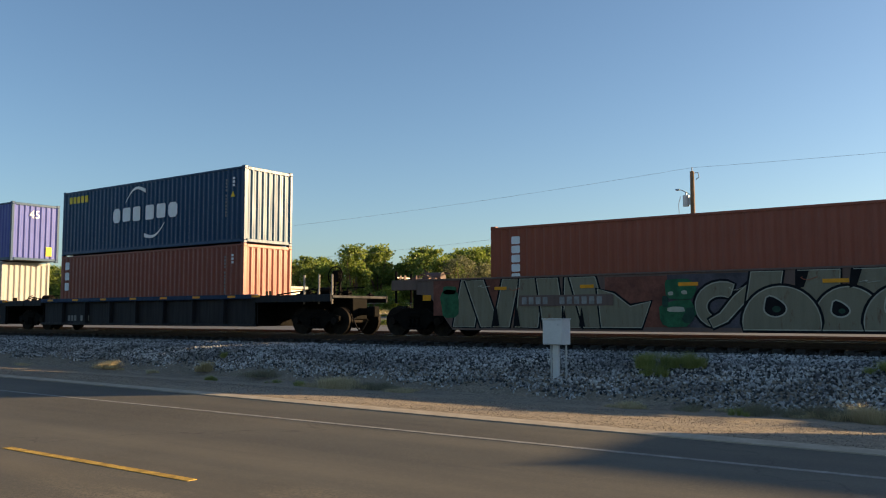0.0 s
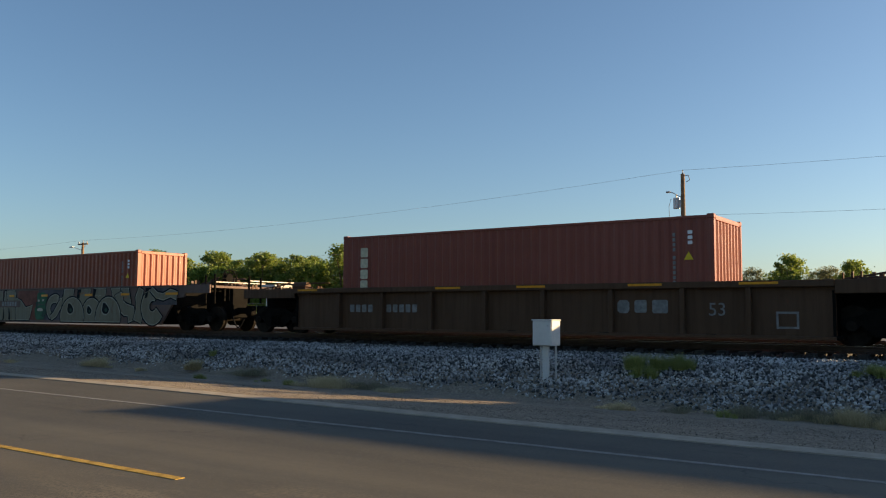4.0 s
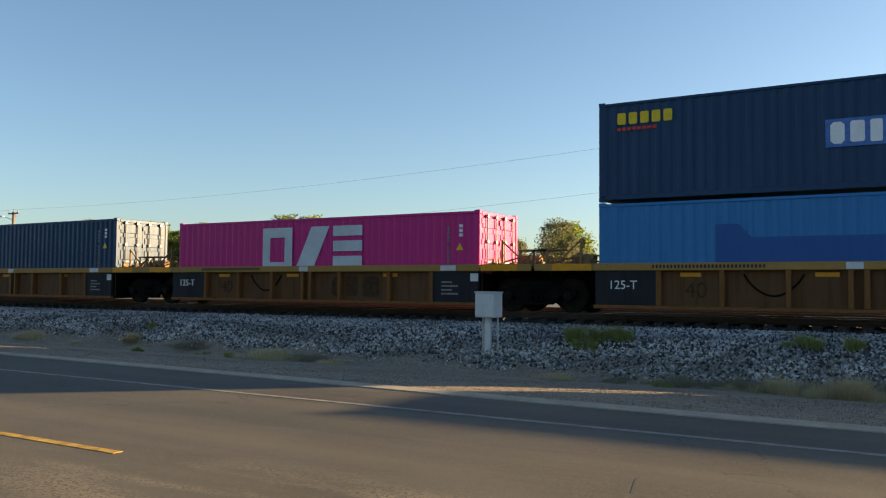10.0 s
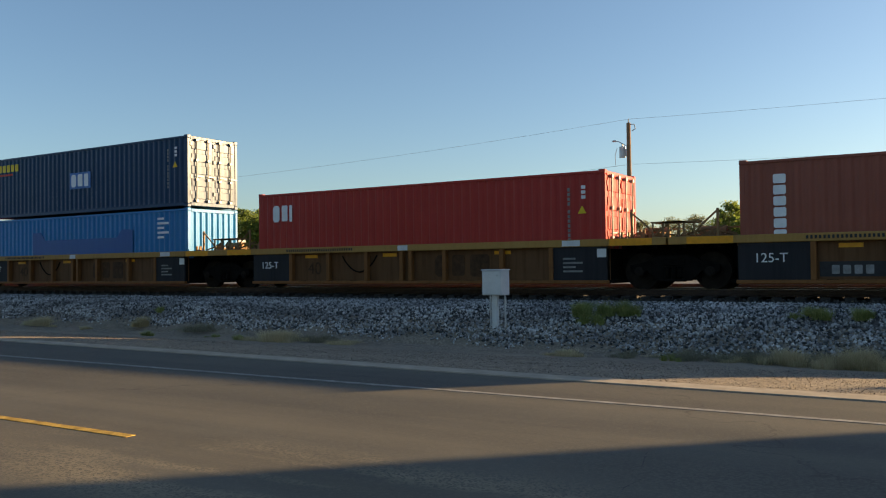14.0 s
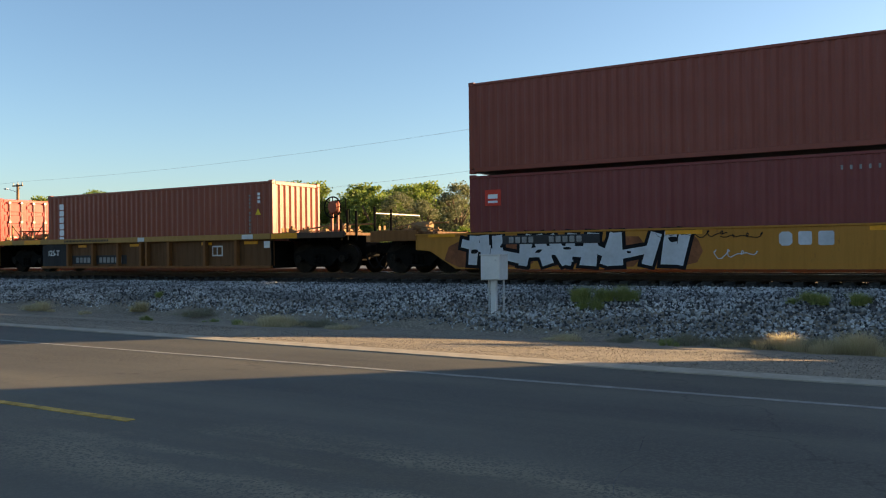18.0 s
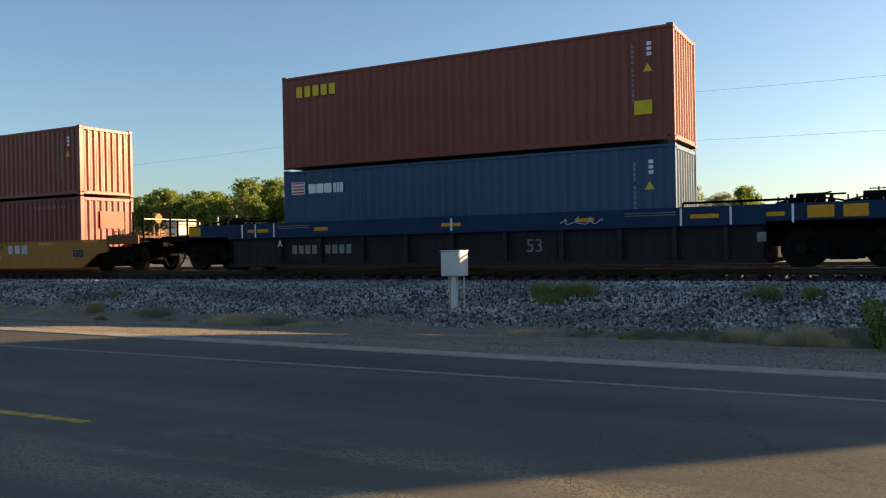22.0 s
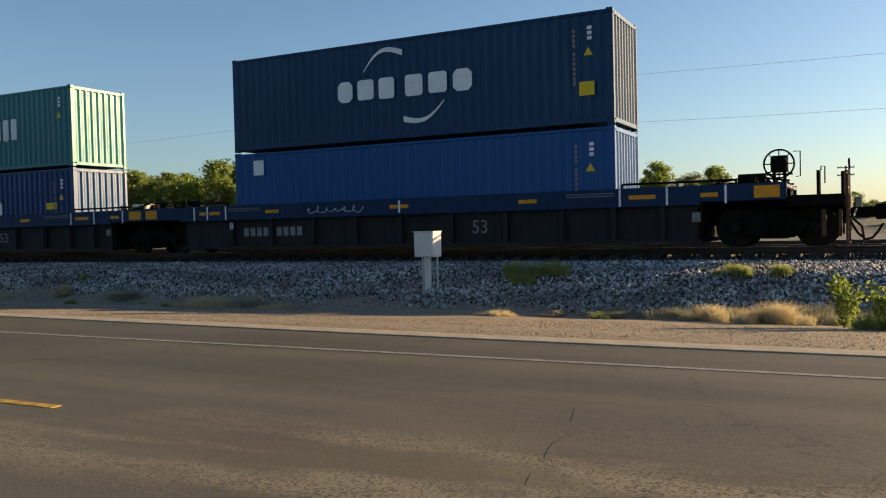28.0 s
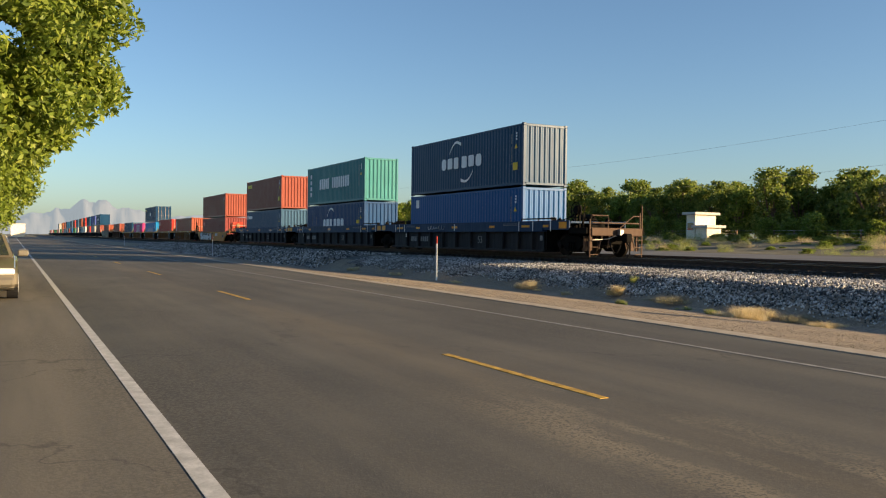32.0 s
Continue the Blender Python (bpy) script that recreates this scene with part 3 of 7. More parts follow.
def spring_mesh():
    """One coil spring as a ribbed column."""
    bm = bmesh.new()
    rings = []
    for i in range(13):
        r, z = (0.072 if i % 2 else 0.05), -0.18 + 0.025 * i
        rings.append([bm.verts.new((r * math.cos(0.7854 * k), r * math.sin(0.7854 * k), z)) for k in range(8)])
    for a, b in zip(rings, rings[1:]):
        for k in range(8):
            bm.faces.new((a[k], a[(k + 1) % 8], b[(k + 1) % 8], b[k]))
    bm.faces.new(rings[0][::-1])
    bm.faces.new(rings[-1])
    return bm


def bolster_mesh():
    bm = bx(-0.22, 0.22, -1.02, 1.02, 0.08, 0.38, 0.04)
    cyl(bm, (0, 0, 0.38), (0, 0, 0.48), 0.2, seg=14)
    for s in (-1, 1):
        box(bm, -0.3, 0.3, s * 0.62 - 0.05, s * 0.62 + 0.05, -0.12, 0.06)
        box(bm, -0.62, -0.52, s * 0.78 - 0.05, s * 0.78 + 0.05, -0.25, 0.2)
        box(bm, 0.52, 0.62, s * 0.78 - 0.05, s * 0.78 + 0.05, -0.25, 0.2)
    return bm


AXLE_Z = RAIL_Z + 0.455


def truck(car, x):
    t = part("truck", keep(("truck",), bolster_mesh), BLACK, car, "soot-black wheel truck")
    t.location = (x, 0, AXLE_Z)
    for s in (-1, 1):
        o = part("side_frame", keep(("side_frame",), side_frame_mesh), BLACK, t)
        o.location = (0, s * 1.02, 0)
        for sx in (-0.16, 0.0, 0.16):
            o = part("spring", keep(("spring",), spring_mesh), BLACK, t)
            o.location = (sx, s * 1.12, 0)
    for dx in (-0.89, 0.89):
        o = part("wheelset", keep(("wheelset",), wheelset_mesh), WHEEL, t, "steel wheels on their axle")
        o.location = (dx, 0, 0)
        SPINNERS.append((o, dx))
    return t


def coupler(car, x, s):
    bm = bx(min(x, x + s * 0.75), max(x, x + s * 0.75), -0.10, 0.10, 1.42, 1.66, 0.03)
    box(bm, min(x + s * 0.68, x + s * 0.98), max(x + s * 0.68, x + s * 0.98), -0.17, 0.14, 1.36, 1.72, 0.04)
    part("coupler", bm, BLACK, car, "dark steel knuckle coupler")
    bm = bmesh.new()
    pts = [Vector((x + s * (0.1 + 0.75 * f), -0.35, 1.5 - 0.52 * math.sin(math.pi * min(1, f * 0.95)) - 0.15 * f)) for f in (0, 0.15, 0.3, 0.5, 0.7, 0.85, 1)]
    pipe(bm, pts, 0.03)
    part("air_hose", bm, RUBBER, car, "hanging black air hose")


def brake_wheel(car, x, y, z, mat=None, face="side"):
    """A hand brake on a stand: its wheel faces outward (-y), or off the car's end (+x)."""
    def at(a, n, zz):
        return (x + a, y + n, zz) if face == "side" else (x - n, y + a, zz)

    def block(bm, a0, a1, n0, n1, z0, z1, bev=0.0):
        p, q = at(a0, n0, z0), at(a1, n1, z1)
        return box(bm, min(p[0], q[0]), max(p[0], q[0]), min(p[1], q[1]), max(p[1], q[1]), z0, z1, bev)
    n = 24
    rim = part("brake_wheel", pipe(bmesh.new(), [at(0.33 * math.cos(6.2832 * i / n), 0, z + 0.33 * math.sin(6.2832 * i / n)) for i in range(n + 1)], 0.022), BLACK, car, "round hand brake wheel")
    for i in range(8):
        a = 6.2832 * i / 8
        part("spoke", cyl(bmesh.new(), at(0.08 * math.cos(a), 0, z + 0.08 * math.sin(a)), at(0.33 * math.cos(a), 0, z + 0.33 * math.sin(a)), 0.014, seg=5), BLACK, rim)
    part("hub_cover", cyl(bmesh.new(), at(0, 0.03, z), at(0, -0.02, z), 0.2, 0.17, 16), mat or BLACK, rim)
    bm = block(bmesh.new(), -0.19, 0.19, 0.03, 0.2, z - 0.2, z + 0.2, 0.04)
    block(bm, -0.15, -0.08, 0.08, 0.15, 1.9, z - 0.18)
    block(bm, 0.08, 0.15, 0.08, 0.15, 1.9, z - 0.18)
    part("brake_gear_box", bm, mat or BLACK, car, "brake gear box on two legs")
    handrail(car, [at(0.36, 0.1, z - 0.3), at(0.45, 0.1, z - 0.3), at(0.45, 0.1, z + 0.28), at(0.3, 0.1, z + 0.28)], BLACK, 0.014)


def handrail(car, pts, mat, r=0.022):
    part("handrail", pipe(bmesh.new(), pts, r), mat, car)


def clutter(car, x0, x1, z, mat, seed, stand=False):
    """Valves, air tanks, levers and brackets on an end platform; a stand carries a raised table of angle iron."""
    rnd = random.Random(seed)
    for i in range(6):
        x, y = rnd.uniform(x0 + 0.2, x1 - 0.2), rnd.uniform(-0.9, 0.8)
        w, h = rnd.uniform(0.06, 0.13), rnd.uniform(0.08, 0.2)
        bm = bx(x - w, x + w, y - 0.1, y + 0.1, z, z + h, 0.02)
        cyl(bm, (x, y, z + h - 0.02), (x, y, z + h + rnd.uniform(0.04, 0.12)), 0.045, seg=8)
        cyl(bm, (x - w - 0.1, y, z + h * 0.5), (x + w + 0.1, y, z + h * 0.5), 0.022, seg=6)
        part("valve", bm, mat, car)
    xm = (x0 + x1) / 2
    bm = cyl(bmesh.new(), (xm - 0.35, 0.15, z + 0.19), (xm + 0.3, 0.15, z + 0.19), 0.15, seg=14)
    for dx in (-0.25, 0.2):
        box(bm, xm + dx - 0.03, xm + dx + 0.03, 0.02, 0.28, z, z + 0.12)
    part("air_tank", bm, mat, car)
    part("brake_rod", pipe(bmesh.new(), [(x0, -0.6, z + 0.08), (xm, -0.6, z + 0.24), (x1, -0.6, z + 0.10)], 0.024), mat, car)
    part("brake_pipe", pipe(bmesh.new(), [(x0, 0.4, z + 0.12), (xm - 0.1, 0.4, z + 0.14), (xm, 0.25, z + 0.3), (x1, 0.25, z + 0.3)], 0.024), mat, car)
    part("lever", pipe(bmesh.new(), [(xm + 0.1, -0.95, z), (xm + 0.2, -0.95, z + 0.22), (xm + 0.5, -0.9, z + 0.30)], 0.02), mat, car)
    for dx in (0.12, 0.3):
        part("angle_bracket", box(bx(x0 + dx, x0 + dx + 0.03, -1.25, -1.15, z, z + 0.2), x0 + dx, x0 + dx + 0.12, -1.25, -1.22, z, z + 0.06), mat, car)
    if stand:
        s = 1 if stand > 0 else -1
        xa = x0 + 0.35 if s > 0 else x1 - 0.35
        part("stand_post", bx(xa - 0.03, xa + 0.03, -1.1, -1.04, z, z + 0.72, 0.006), mat, car)
        part("stand_brace", pipe(bmesh.new(), [(xa, -1.07, z + 0.68), (xa + s * 0.45, -1.07, z + 0.28), (xa + s * 0.62, -1.07, z)], 0.025, 4), mat, car)
        xb = xa + s * 0.95
        part("stand_table", bx(xb - 0.45, xb + 0.45, -1.12, -0.5, z + 0.40, z + 0.44, 0.006), mat, car)
        for dx in (-0.4, 0.0, 0.38):
            part("table_leg", bx(xb + dx - 0.02, xb + dx + 0.02, -1.1, -1.06, z, z + 0.40), mat, car)
        part("table_brace", pipe(bmesh.new(), [(xb - 0.4, -1.08, z + 0.05), (xb, -1.08, z + 0.38)], 0.018, 4), mat, car)


def end_platform(car, x_in, x_out, z_top, mat, sill_mat, reflect=True, drop=0.30):
    """The deck between a well and the middle of its truck."""
    a, b = min(x_in, x_out), max(x_in, x_out)
    part("end_platform", bx(a, b, -1.40, 1.40, z_top - 0.12, z_top - 0.03, 0.01), mat, car)
    for y in (-1.50, 1.42):
        o = part("platform_sill", bx(a, b, y, y + 0.08, z_top - drop, z_top, 0.015), sill_mat, car)
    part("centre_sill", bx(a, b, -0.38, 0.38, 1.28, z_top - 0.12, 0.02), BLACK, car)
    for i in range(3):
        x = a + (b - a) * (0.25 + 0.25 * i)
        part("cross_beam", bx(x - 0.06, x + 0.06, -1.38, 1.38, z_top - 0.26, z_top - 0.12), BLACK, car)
    if reflect:
        xm = x_in + (x_out - x_in) * 0.62
        mark(car, "reflector", xm - 0.3, xm + 0.3, z_top - drop + 0.05, z_top - 0.05, ORANGE, -1.502, label="orange reflector plate")


def well_car(label, uc, x0, x1, z0, z1, chord, mats, posts, trucks, ends, ribbed=True, group="well cars of the train", dark=(), refl=()):
    """A well car with its middle at uc along the train. x0, x1: the well's ends; trucks: their middles; ends: (left, right), 'joint' or 'coupler'."""
    body, panel, chord_mat = mats
    car = base("well_car")
    tagged(car, label, "rail car", group)
    for s in (-1, 1):
        def ys(a, b):
            return (min(s * a, s * b), max(s * a, s * b))
        if ribbed:
            part("side_panel", bx(x0, x1, *ys(1.30, 1.34), z0 + 0.05, z1 - chord, 0.0), panel, car)
            part("top_chord", bx(x0, x1, *ys(1.28, 1.52), z1 - chord, z1, 0.015), chord_mat, car)
            part("bottom_chord", bx(x0, x1, *ys(1.28, 1.50), z0, z0 + 0.09, 0.012), body, car)
            for p in posts:
                part("side_post", bx(p - 0.06, p + 0.06, *ys(1.34, 1.505), z0 + 0.09, z1 - chord, 0.01), body, car)
            for a, b in dark:
                part("end_plate", bx(a, b, *ys(1.34, 1.47), z0 + 0.09, z1 - chord - 0.002, 0.0), D_DARK, car)
        else:
            sl = 1.25
            bm = bmesh.new()
            prism(bm, [(x0 - sl, z1), (x0 - sl, z1 - 0.45), (x0 - sl * 0.6, z1 - 0.5), (x0 + 0.1, z0), (x1 - 0.1, z0), (x1 + sl * 0.6, z1 - 0.5), (x1 + sl, z1 - 0.45), (x1 + sl, z1)], *ys(1.41, 1.50))
            part("side_plate", bm, panel, car)
            part("top_lip", bx(x0 - sl, x1 + sl, *ys(1.36, 1.53), z1 - 0.05, z1 + 0.002, 0.01), chord_mat, car)
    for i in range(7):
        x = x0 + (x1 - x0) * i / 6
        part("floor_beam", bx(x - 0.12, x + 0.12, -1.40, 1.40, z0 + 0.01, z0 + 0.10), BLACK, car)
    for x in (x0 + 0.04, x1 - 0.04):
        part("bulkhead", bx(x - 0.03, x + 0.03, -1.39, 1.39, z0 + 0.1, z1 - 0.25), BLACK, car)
    for a, b in refl:
        mark(car, "reflector", a, b, z1 - chord - 0.15 if ribbed else z1 - 0.16, z1 - chord - 0.05 if ribbed else z1 - 0.06, ORANGE, -1.346 if ribbed else -1.502, label="orange reflector strip", t=0.02)
    for x in trucks:
        truck(car, x)
    MOVERS.append((car, uc, TRACK_Y, 0.0))
    return car


# ---- train: make-up, from the front to the last car ----
def blob(rnd, cx, cz, w, h, lean, n=11):
    """A swollen letter-like outline of sprayed paint."""
    pts = []
    for i in range(n):
        a = 2 * math.pi * i / n
        r = rnd.uniform(0.78, 1.05)
        x, z = math.copysign(abs(math.cos(a)) ** 0.6, math.cos(a)) * w / 2 * r, math.copysign(abs(math.sin(a)) ** 0.6, math.sin(a)) * h / 2 * min(1, r + 0.1)
        pts.append((cx + x + lean * z, cz + z))
    return pts


def graffiti(car, x0, x1, z0, z1, y, seed, fill, edge, n, label):
    """Sprayed shapes: every one is a few swollen slanted strokes over their own dark border."""
    rnd = random.Random(seed)
    w = (x1 - x0) / n
    h = z1 - z0
    for i in range(n):
        cx = x0 + w * (i + 0.5)
        strokes = []
        for k in range(rnd.choice((2, 3, 3))):
            t = w * rnd.uniform(0.28, 0.4)
            f = (-0.3, 0.28, 0.0)[k] * w
            if k < 2:
                a, b = rnd.uniform(-0.34, 0.34) * w, rnd.uniform(-0.34, 0.34) * w
                strokes.append(((cx + f + a, z1 - 0.06 * h * rnd.random()), (cx + f + b, z0 + 0.06 * h * rnd.random()), t, t * rnd.uniform(0.7, 1.5)))
            else:
                za, zb = z0 + h * rnd.uniform(0.3, 0.8), z0 + h * rnd.uniform(0.2, 0.7)
                strokes.append(((cx - 0.5 * w, za), (cx + 0.5 * w, zb), h * 0.26, h * rnd.uniform(0.2, 0.34)))

        def outline(s, grow):
            (xa, za), (xb, zb), ta, tb = s
            d = Vector((xb - xa, zb - za)).normalized()
            nx, nz = -d.y, d.x
            ta, tb = ta / 2 + grow, tb / 2 + grow
            pts = [(xa - d.x * grow + nx * ta, za - d.y * grow + nz * ta), (xa - d.x * grow - nx * ta * 0.8, za - d.y * grow - nz * ta), (xb + d.x * grow - nx * tb, zb + d.y * grow - nz * tb), (xb + d.x * grow + nx * tb * 0.8, zb + d.y * grow + nz * tb)]
            return [(px, min(max(pz, z0 - grow), z1 + grow)) for px, pz in pts]
        yo = 0.0006 * (i % 2)
        for k, s in enumerate(strokes):
            part("graffiti_outline", flat_shape([outline(s, 0.10)], y - yo - 0.0012 * k, 0.003), edge, car)
            part("graffiti_fill", flat_shape([outline(s, 0.0)], y - 0.0075 - yo - 0.0012 * k, 0.003), fill, car, label)
        part("graffiti_shade", flat_shape([blob(rnd, cx + rnd.uniform(-0.2, 0.2) * w, z0 + h * rnd.uniform(0.25, 0.75), w * rnd.uniform(0.12, 0.3), h * rnd.uniform(0.06, 0.2), rnd.uniform(-1, 1), 7)], y - 0.0145 - yo, 0.003), edge, car)


def ring(cx, cz, rx, rz, a0=0.0, a1=360.0, n=20, low=-9.0):
    """Points on an oval arc, cut off below."""
    return [(cx + rx * math.cos(radians(a0 + (a1 - a0) * i / n)), max(low, cz + rz * math.sin(radians(a0 + (a1 - a0) * i / n)))) for i in range(n + (0 if a1 - a0 >= 360 else 1))]


def band(pts, w):
    """A brush stroke of width w (at its start, at its end) along the points, as one outline."""
    left, right = [], []
    for i, (x, z) in enumerate(pts):
        (xa, za), (xb, zb) = pts[max(i - 1, 0)], pts[min(i + 1, len(pts) - 1)]
        d = math.hypot(xb - xa, zb - za)
        h = (w[0] + (w[1] - w[0]) * i / (len(pts) - 1)) / 2
        left.append((x - (zb - za) / d * h, z + (xb - xa) / d * h))
        right.append((x + (zb - za) / d * h, z - (xb - xa) / d * h))
    return left + right[::-1]


def grown(poly, k):
    """The outline moved outward by k."""
    n = len(poly)
    turn = sum(poly[i][0] * poly[(i + 1) % n][1] - poly[(i + 1) % n][0] * poly[i][1] for i in range(n))
    out = []
    for i in range(n):
        (xa, za), (x, z), (xb, zb) = poly[i - 1], poly[i], poly[(i + 1) % n]
        d = math.hypot(xb - xa, zb - za) or 1.0
        q = k if turn > 0 else -k
        out.append((x + (zb - za) / d * q, z - (xb - xa) / d * q))
    return out


def sprayed(car, poly, y, edge=0.085, rim=0.026, fill=None, label=""):
    """One sprayed shape: a black edge, a thin pale rim and the fill, each a hair in front of the other."""
    part("graffiti_outline", flat_shape([grown(poly, edge)], y, 0.0003), SPRAYBLACK, car)
    part("graffiti_rim", flat_shape([grown(poly, rim)], y - 0.0004, 0.0003), SPRAYPALE, car)
    part("graffiti_fill", flat_shape([poly], y - 0.0008, 0.0003), fill or SILVER, car, label)


def slab_letter(cx, w, z0, z1, lean, flare):
    return [(cx - w / 2 - lean, z0), (cx + w / 2 - lean + flare, z0), (cx + w / 2 + lean, z1), (cx - w / 2 + lean - flare, z1)]


def big_piece(car, y):
    """The grey lettering-like piece along the whole side: upright slabs, swollen domes with dark hollows, a hook and a sweep."""
    k = 0

    def put(poly, **kw):
        nonlocal k
        sprayed(car, poly, y - 0.0012 * k, **kw)
        k += 1
    for cx, w, lean, flare in ((-7.35, 0.62, 0.20, 0.1), (-6.85, 0.5, -0.22, 0.1), (-6.05, 0.5, 0.16, 0.0), (-5.3, 0.62, 0.12, 0.08), (-4.62, 0.52, -0.05, 0.1), (-3.95, 0.46, 0.03, 0.0), (-3.45, 0.6, -0.14, 0.12)):
        put(slab_letter(cx, w, 1.08, 2.42, lean, flare), label="grey slab of sprayed paint")
    put([(-3.1, 1.1), (-2.0, 1.1), (-1.75, 1.75), (-2.3, 1.62), (-2.75, 1.95), (-3.2, 2.1)])
    put(band(ring(0.05, 1.62, 0.5, 0.42, 60, 250, 12), (0.34, 0.22)))
    put(band([(-0.2, 1.2), (0.1, 1.35), (0.45, 1.75), (0.95, 2.15)], (0.2, 0.3)))
    for cx, w, lean in ((1.05, 0.62, 0.12), (2.25, 0.8, 0.06), (3.35, 0.72, 0.10), (4.75, 0.66, -0.14), (5.25, 0.4, -0.1)):
        put(slab_letter(cx, w, 1.5, 2.42, lean, 0.08), label="grey slab of sprayed paint")
    put(band([(4.7, 2.2), (4.85, 1.75), (5.2, 1.55), (5.55, 1.5), (5.65, 1.12)], (0.42, 0.5)))
    for cx, rx, rz in ((2.85, 0.72, 0.82), (1.42, 0.86, 0.86), (4.02, 0.84, 0.86)):
        put([(cx - rx, 1.07)] + ring(cx, 1.2, rx, rz, 178, 2, 16, 1.07) + [(cx + rx, 1.07)], label="swollen grey dome of sprayed paint")
    put(band([(6.0, 1.1), (6.15, 1.6), (6.05, 2.05), (6.2, 2.38)], (0.5, 0.3)))
    put(band(ring(6.95, 1.68, 0.46, 0.46, 70, 330, 14), (0.42, 0.5)), label="grey hook of sprayed paint")
    put(band([(6.85, 2.36), (7.2, 2.12), (7.6, 2.06), (8.05, 2.2), (8.4, 2.1)], (0.16, 0.3)))
    top = y - 0.0012 * k - 0.0006
    for cx, cz, r in ((1.3, 1.55, 0.24), (2.7, 1.5, 0.18), (3.85, 1.55, 0.25)):
        tear = [(cx + r * math.cos(a) - 0.5 * r * max(0.0, math.sin(a)) ** 3, cz + 0.72 * r * math.sin(a) + 0.5 * r * max(0.0, math.sin(a)) ** 3) for a in [2 * math.pi * i / 16 for i in range(16)]]
        part("graffiti_rim", flat_shape([grown(tear, 0.035)], top, 0.0003), SPRAYPALE, car)
        part("graffiti_hollow", flat_shape([tear], top - 0.0004, 0.0003), SPRAYBLACK, car)
        part("graffiti_hollow", flat_shape([ring(cx + 0.03, cz - 0.01, r * 0.4, r * 0.32, n=12)], top - 0.0008, 0.0003), SPRAYDARKGREEN, car)
    for xa, xb in ((-6.5, -6.3), (-5.75, -5.62), (-4.25, -4.15), (-3.75, -3.62), (1.75, 1.95), (2.9, 3.05), (6.45, 6.6)):
        part("graffiti_slit", flat_shape([[(xa, 1.1), (xb + 0.05, 1.1), (xb - 0.04, 1.62), (xa + 0.06, 1.55)] if xa < 0 else [(xa, 2.0), (xb, 2.05), (xb + 0.12, 2.42), (xa + 0.04, 2.42)]], top, 0.0003), SPRAYBLACK, car)
    for i, xx in enumerate((-7.0, -5.9, 0.2, 1.9, 3.1, 5.0, 6.3)):
        scribble(car, xx, xx + 0.35, 2.2 - 0.1 * (i % 3), 2.3 - 0.1 * (i % 3), top - 0.001, SPRAYRED if i % 2 else SPRAYPALE, 70 + i, 0.008)


NUMGREY = simple("number_grey", (0.25, 0.25, 0.245), 0.7, 0, 0.3, 6.0, 0.02)
SILVER = paint("spray_silver", (0.20, 0.182, 0.128), 0.6, 0.3, 0.95, 0.6)
SPRAYPALE = simple("spray_pale", (0.38, 0.37, 0.30), 0.6, 0, 0.2, 2.0, 0.02)
SPRAYWHITE = simple("spray_white", (0.50, 0.52, 0.55), 0.6, 0, 0.15, 2.0, 0.02)
SPRAYRED = simple("spray_red", (0.38, 0.10, 0.05), 0.6, 0, 0.3, 2.0, 0.02)
SPRAYGREEN = simple("spray_green", (0.012, 0.11, 0.05), 0.6, 0, 0.4, 6.0, 0.02)
SPRAYDARKGREEN = simple("spray_dark_green", (0.01, 0.05, 0.035), 0.6, 0, 0.4, 6.0, 0.02)
SPRAYVIOLET = simple("spray_violet", (0.075, 0.068, 0.085), 0.6, 0, 0.4, 3.0, 0.02)
SPRAYBLACK = simple("spray_black", (0.012, 0.012, 0.014), 0.6, 0, 0.2, 4.0, 0.02)


GROUNDRED = simple("spray_brick", (0.19, 0.065, 0.045), 0.7, 0, 0.45, 2.5, 0.02)
RUSTTINT = simple("spray_rust", (0.22, 0.075, 0.03), 0.7, 0, 0.4, 3.0, 0.02)
DUSTYTAN = paint("car_dusty_tan", (0.27, 0.16, 0.075), 0.8, 0.2, 0.5, 0.5)
STENCIL = simple("worn_dark_stencil", (0.075, 0.036, 0.016), 0.8, 0, 0.4, 7.0, 0.02)
RUSTY = paint("car_rusty", (0.085, 0.052, 0.036), 0.85, 0.2, 0.8, 0.5)


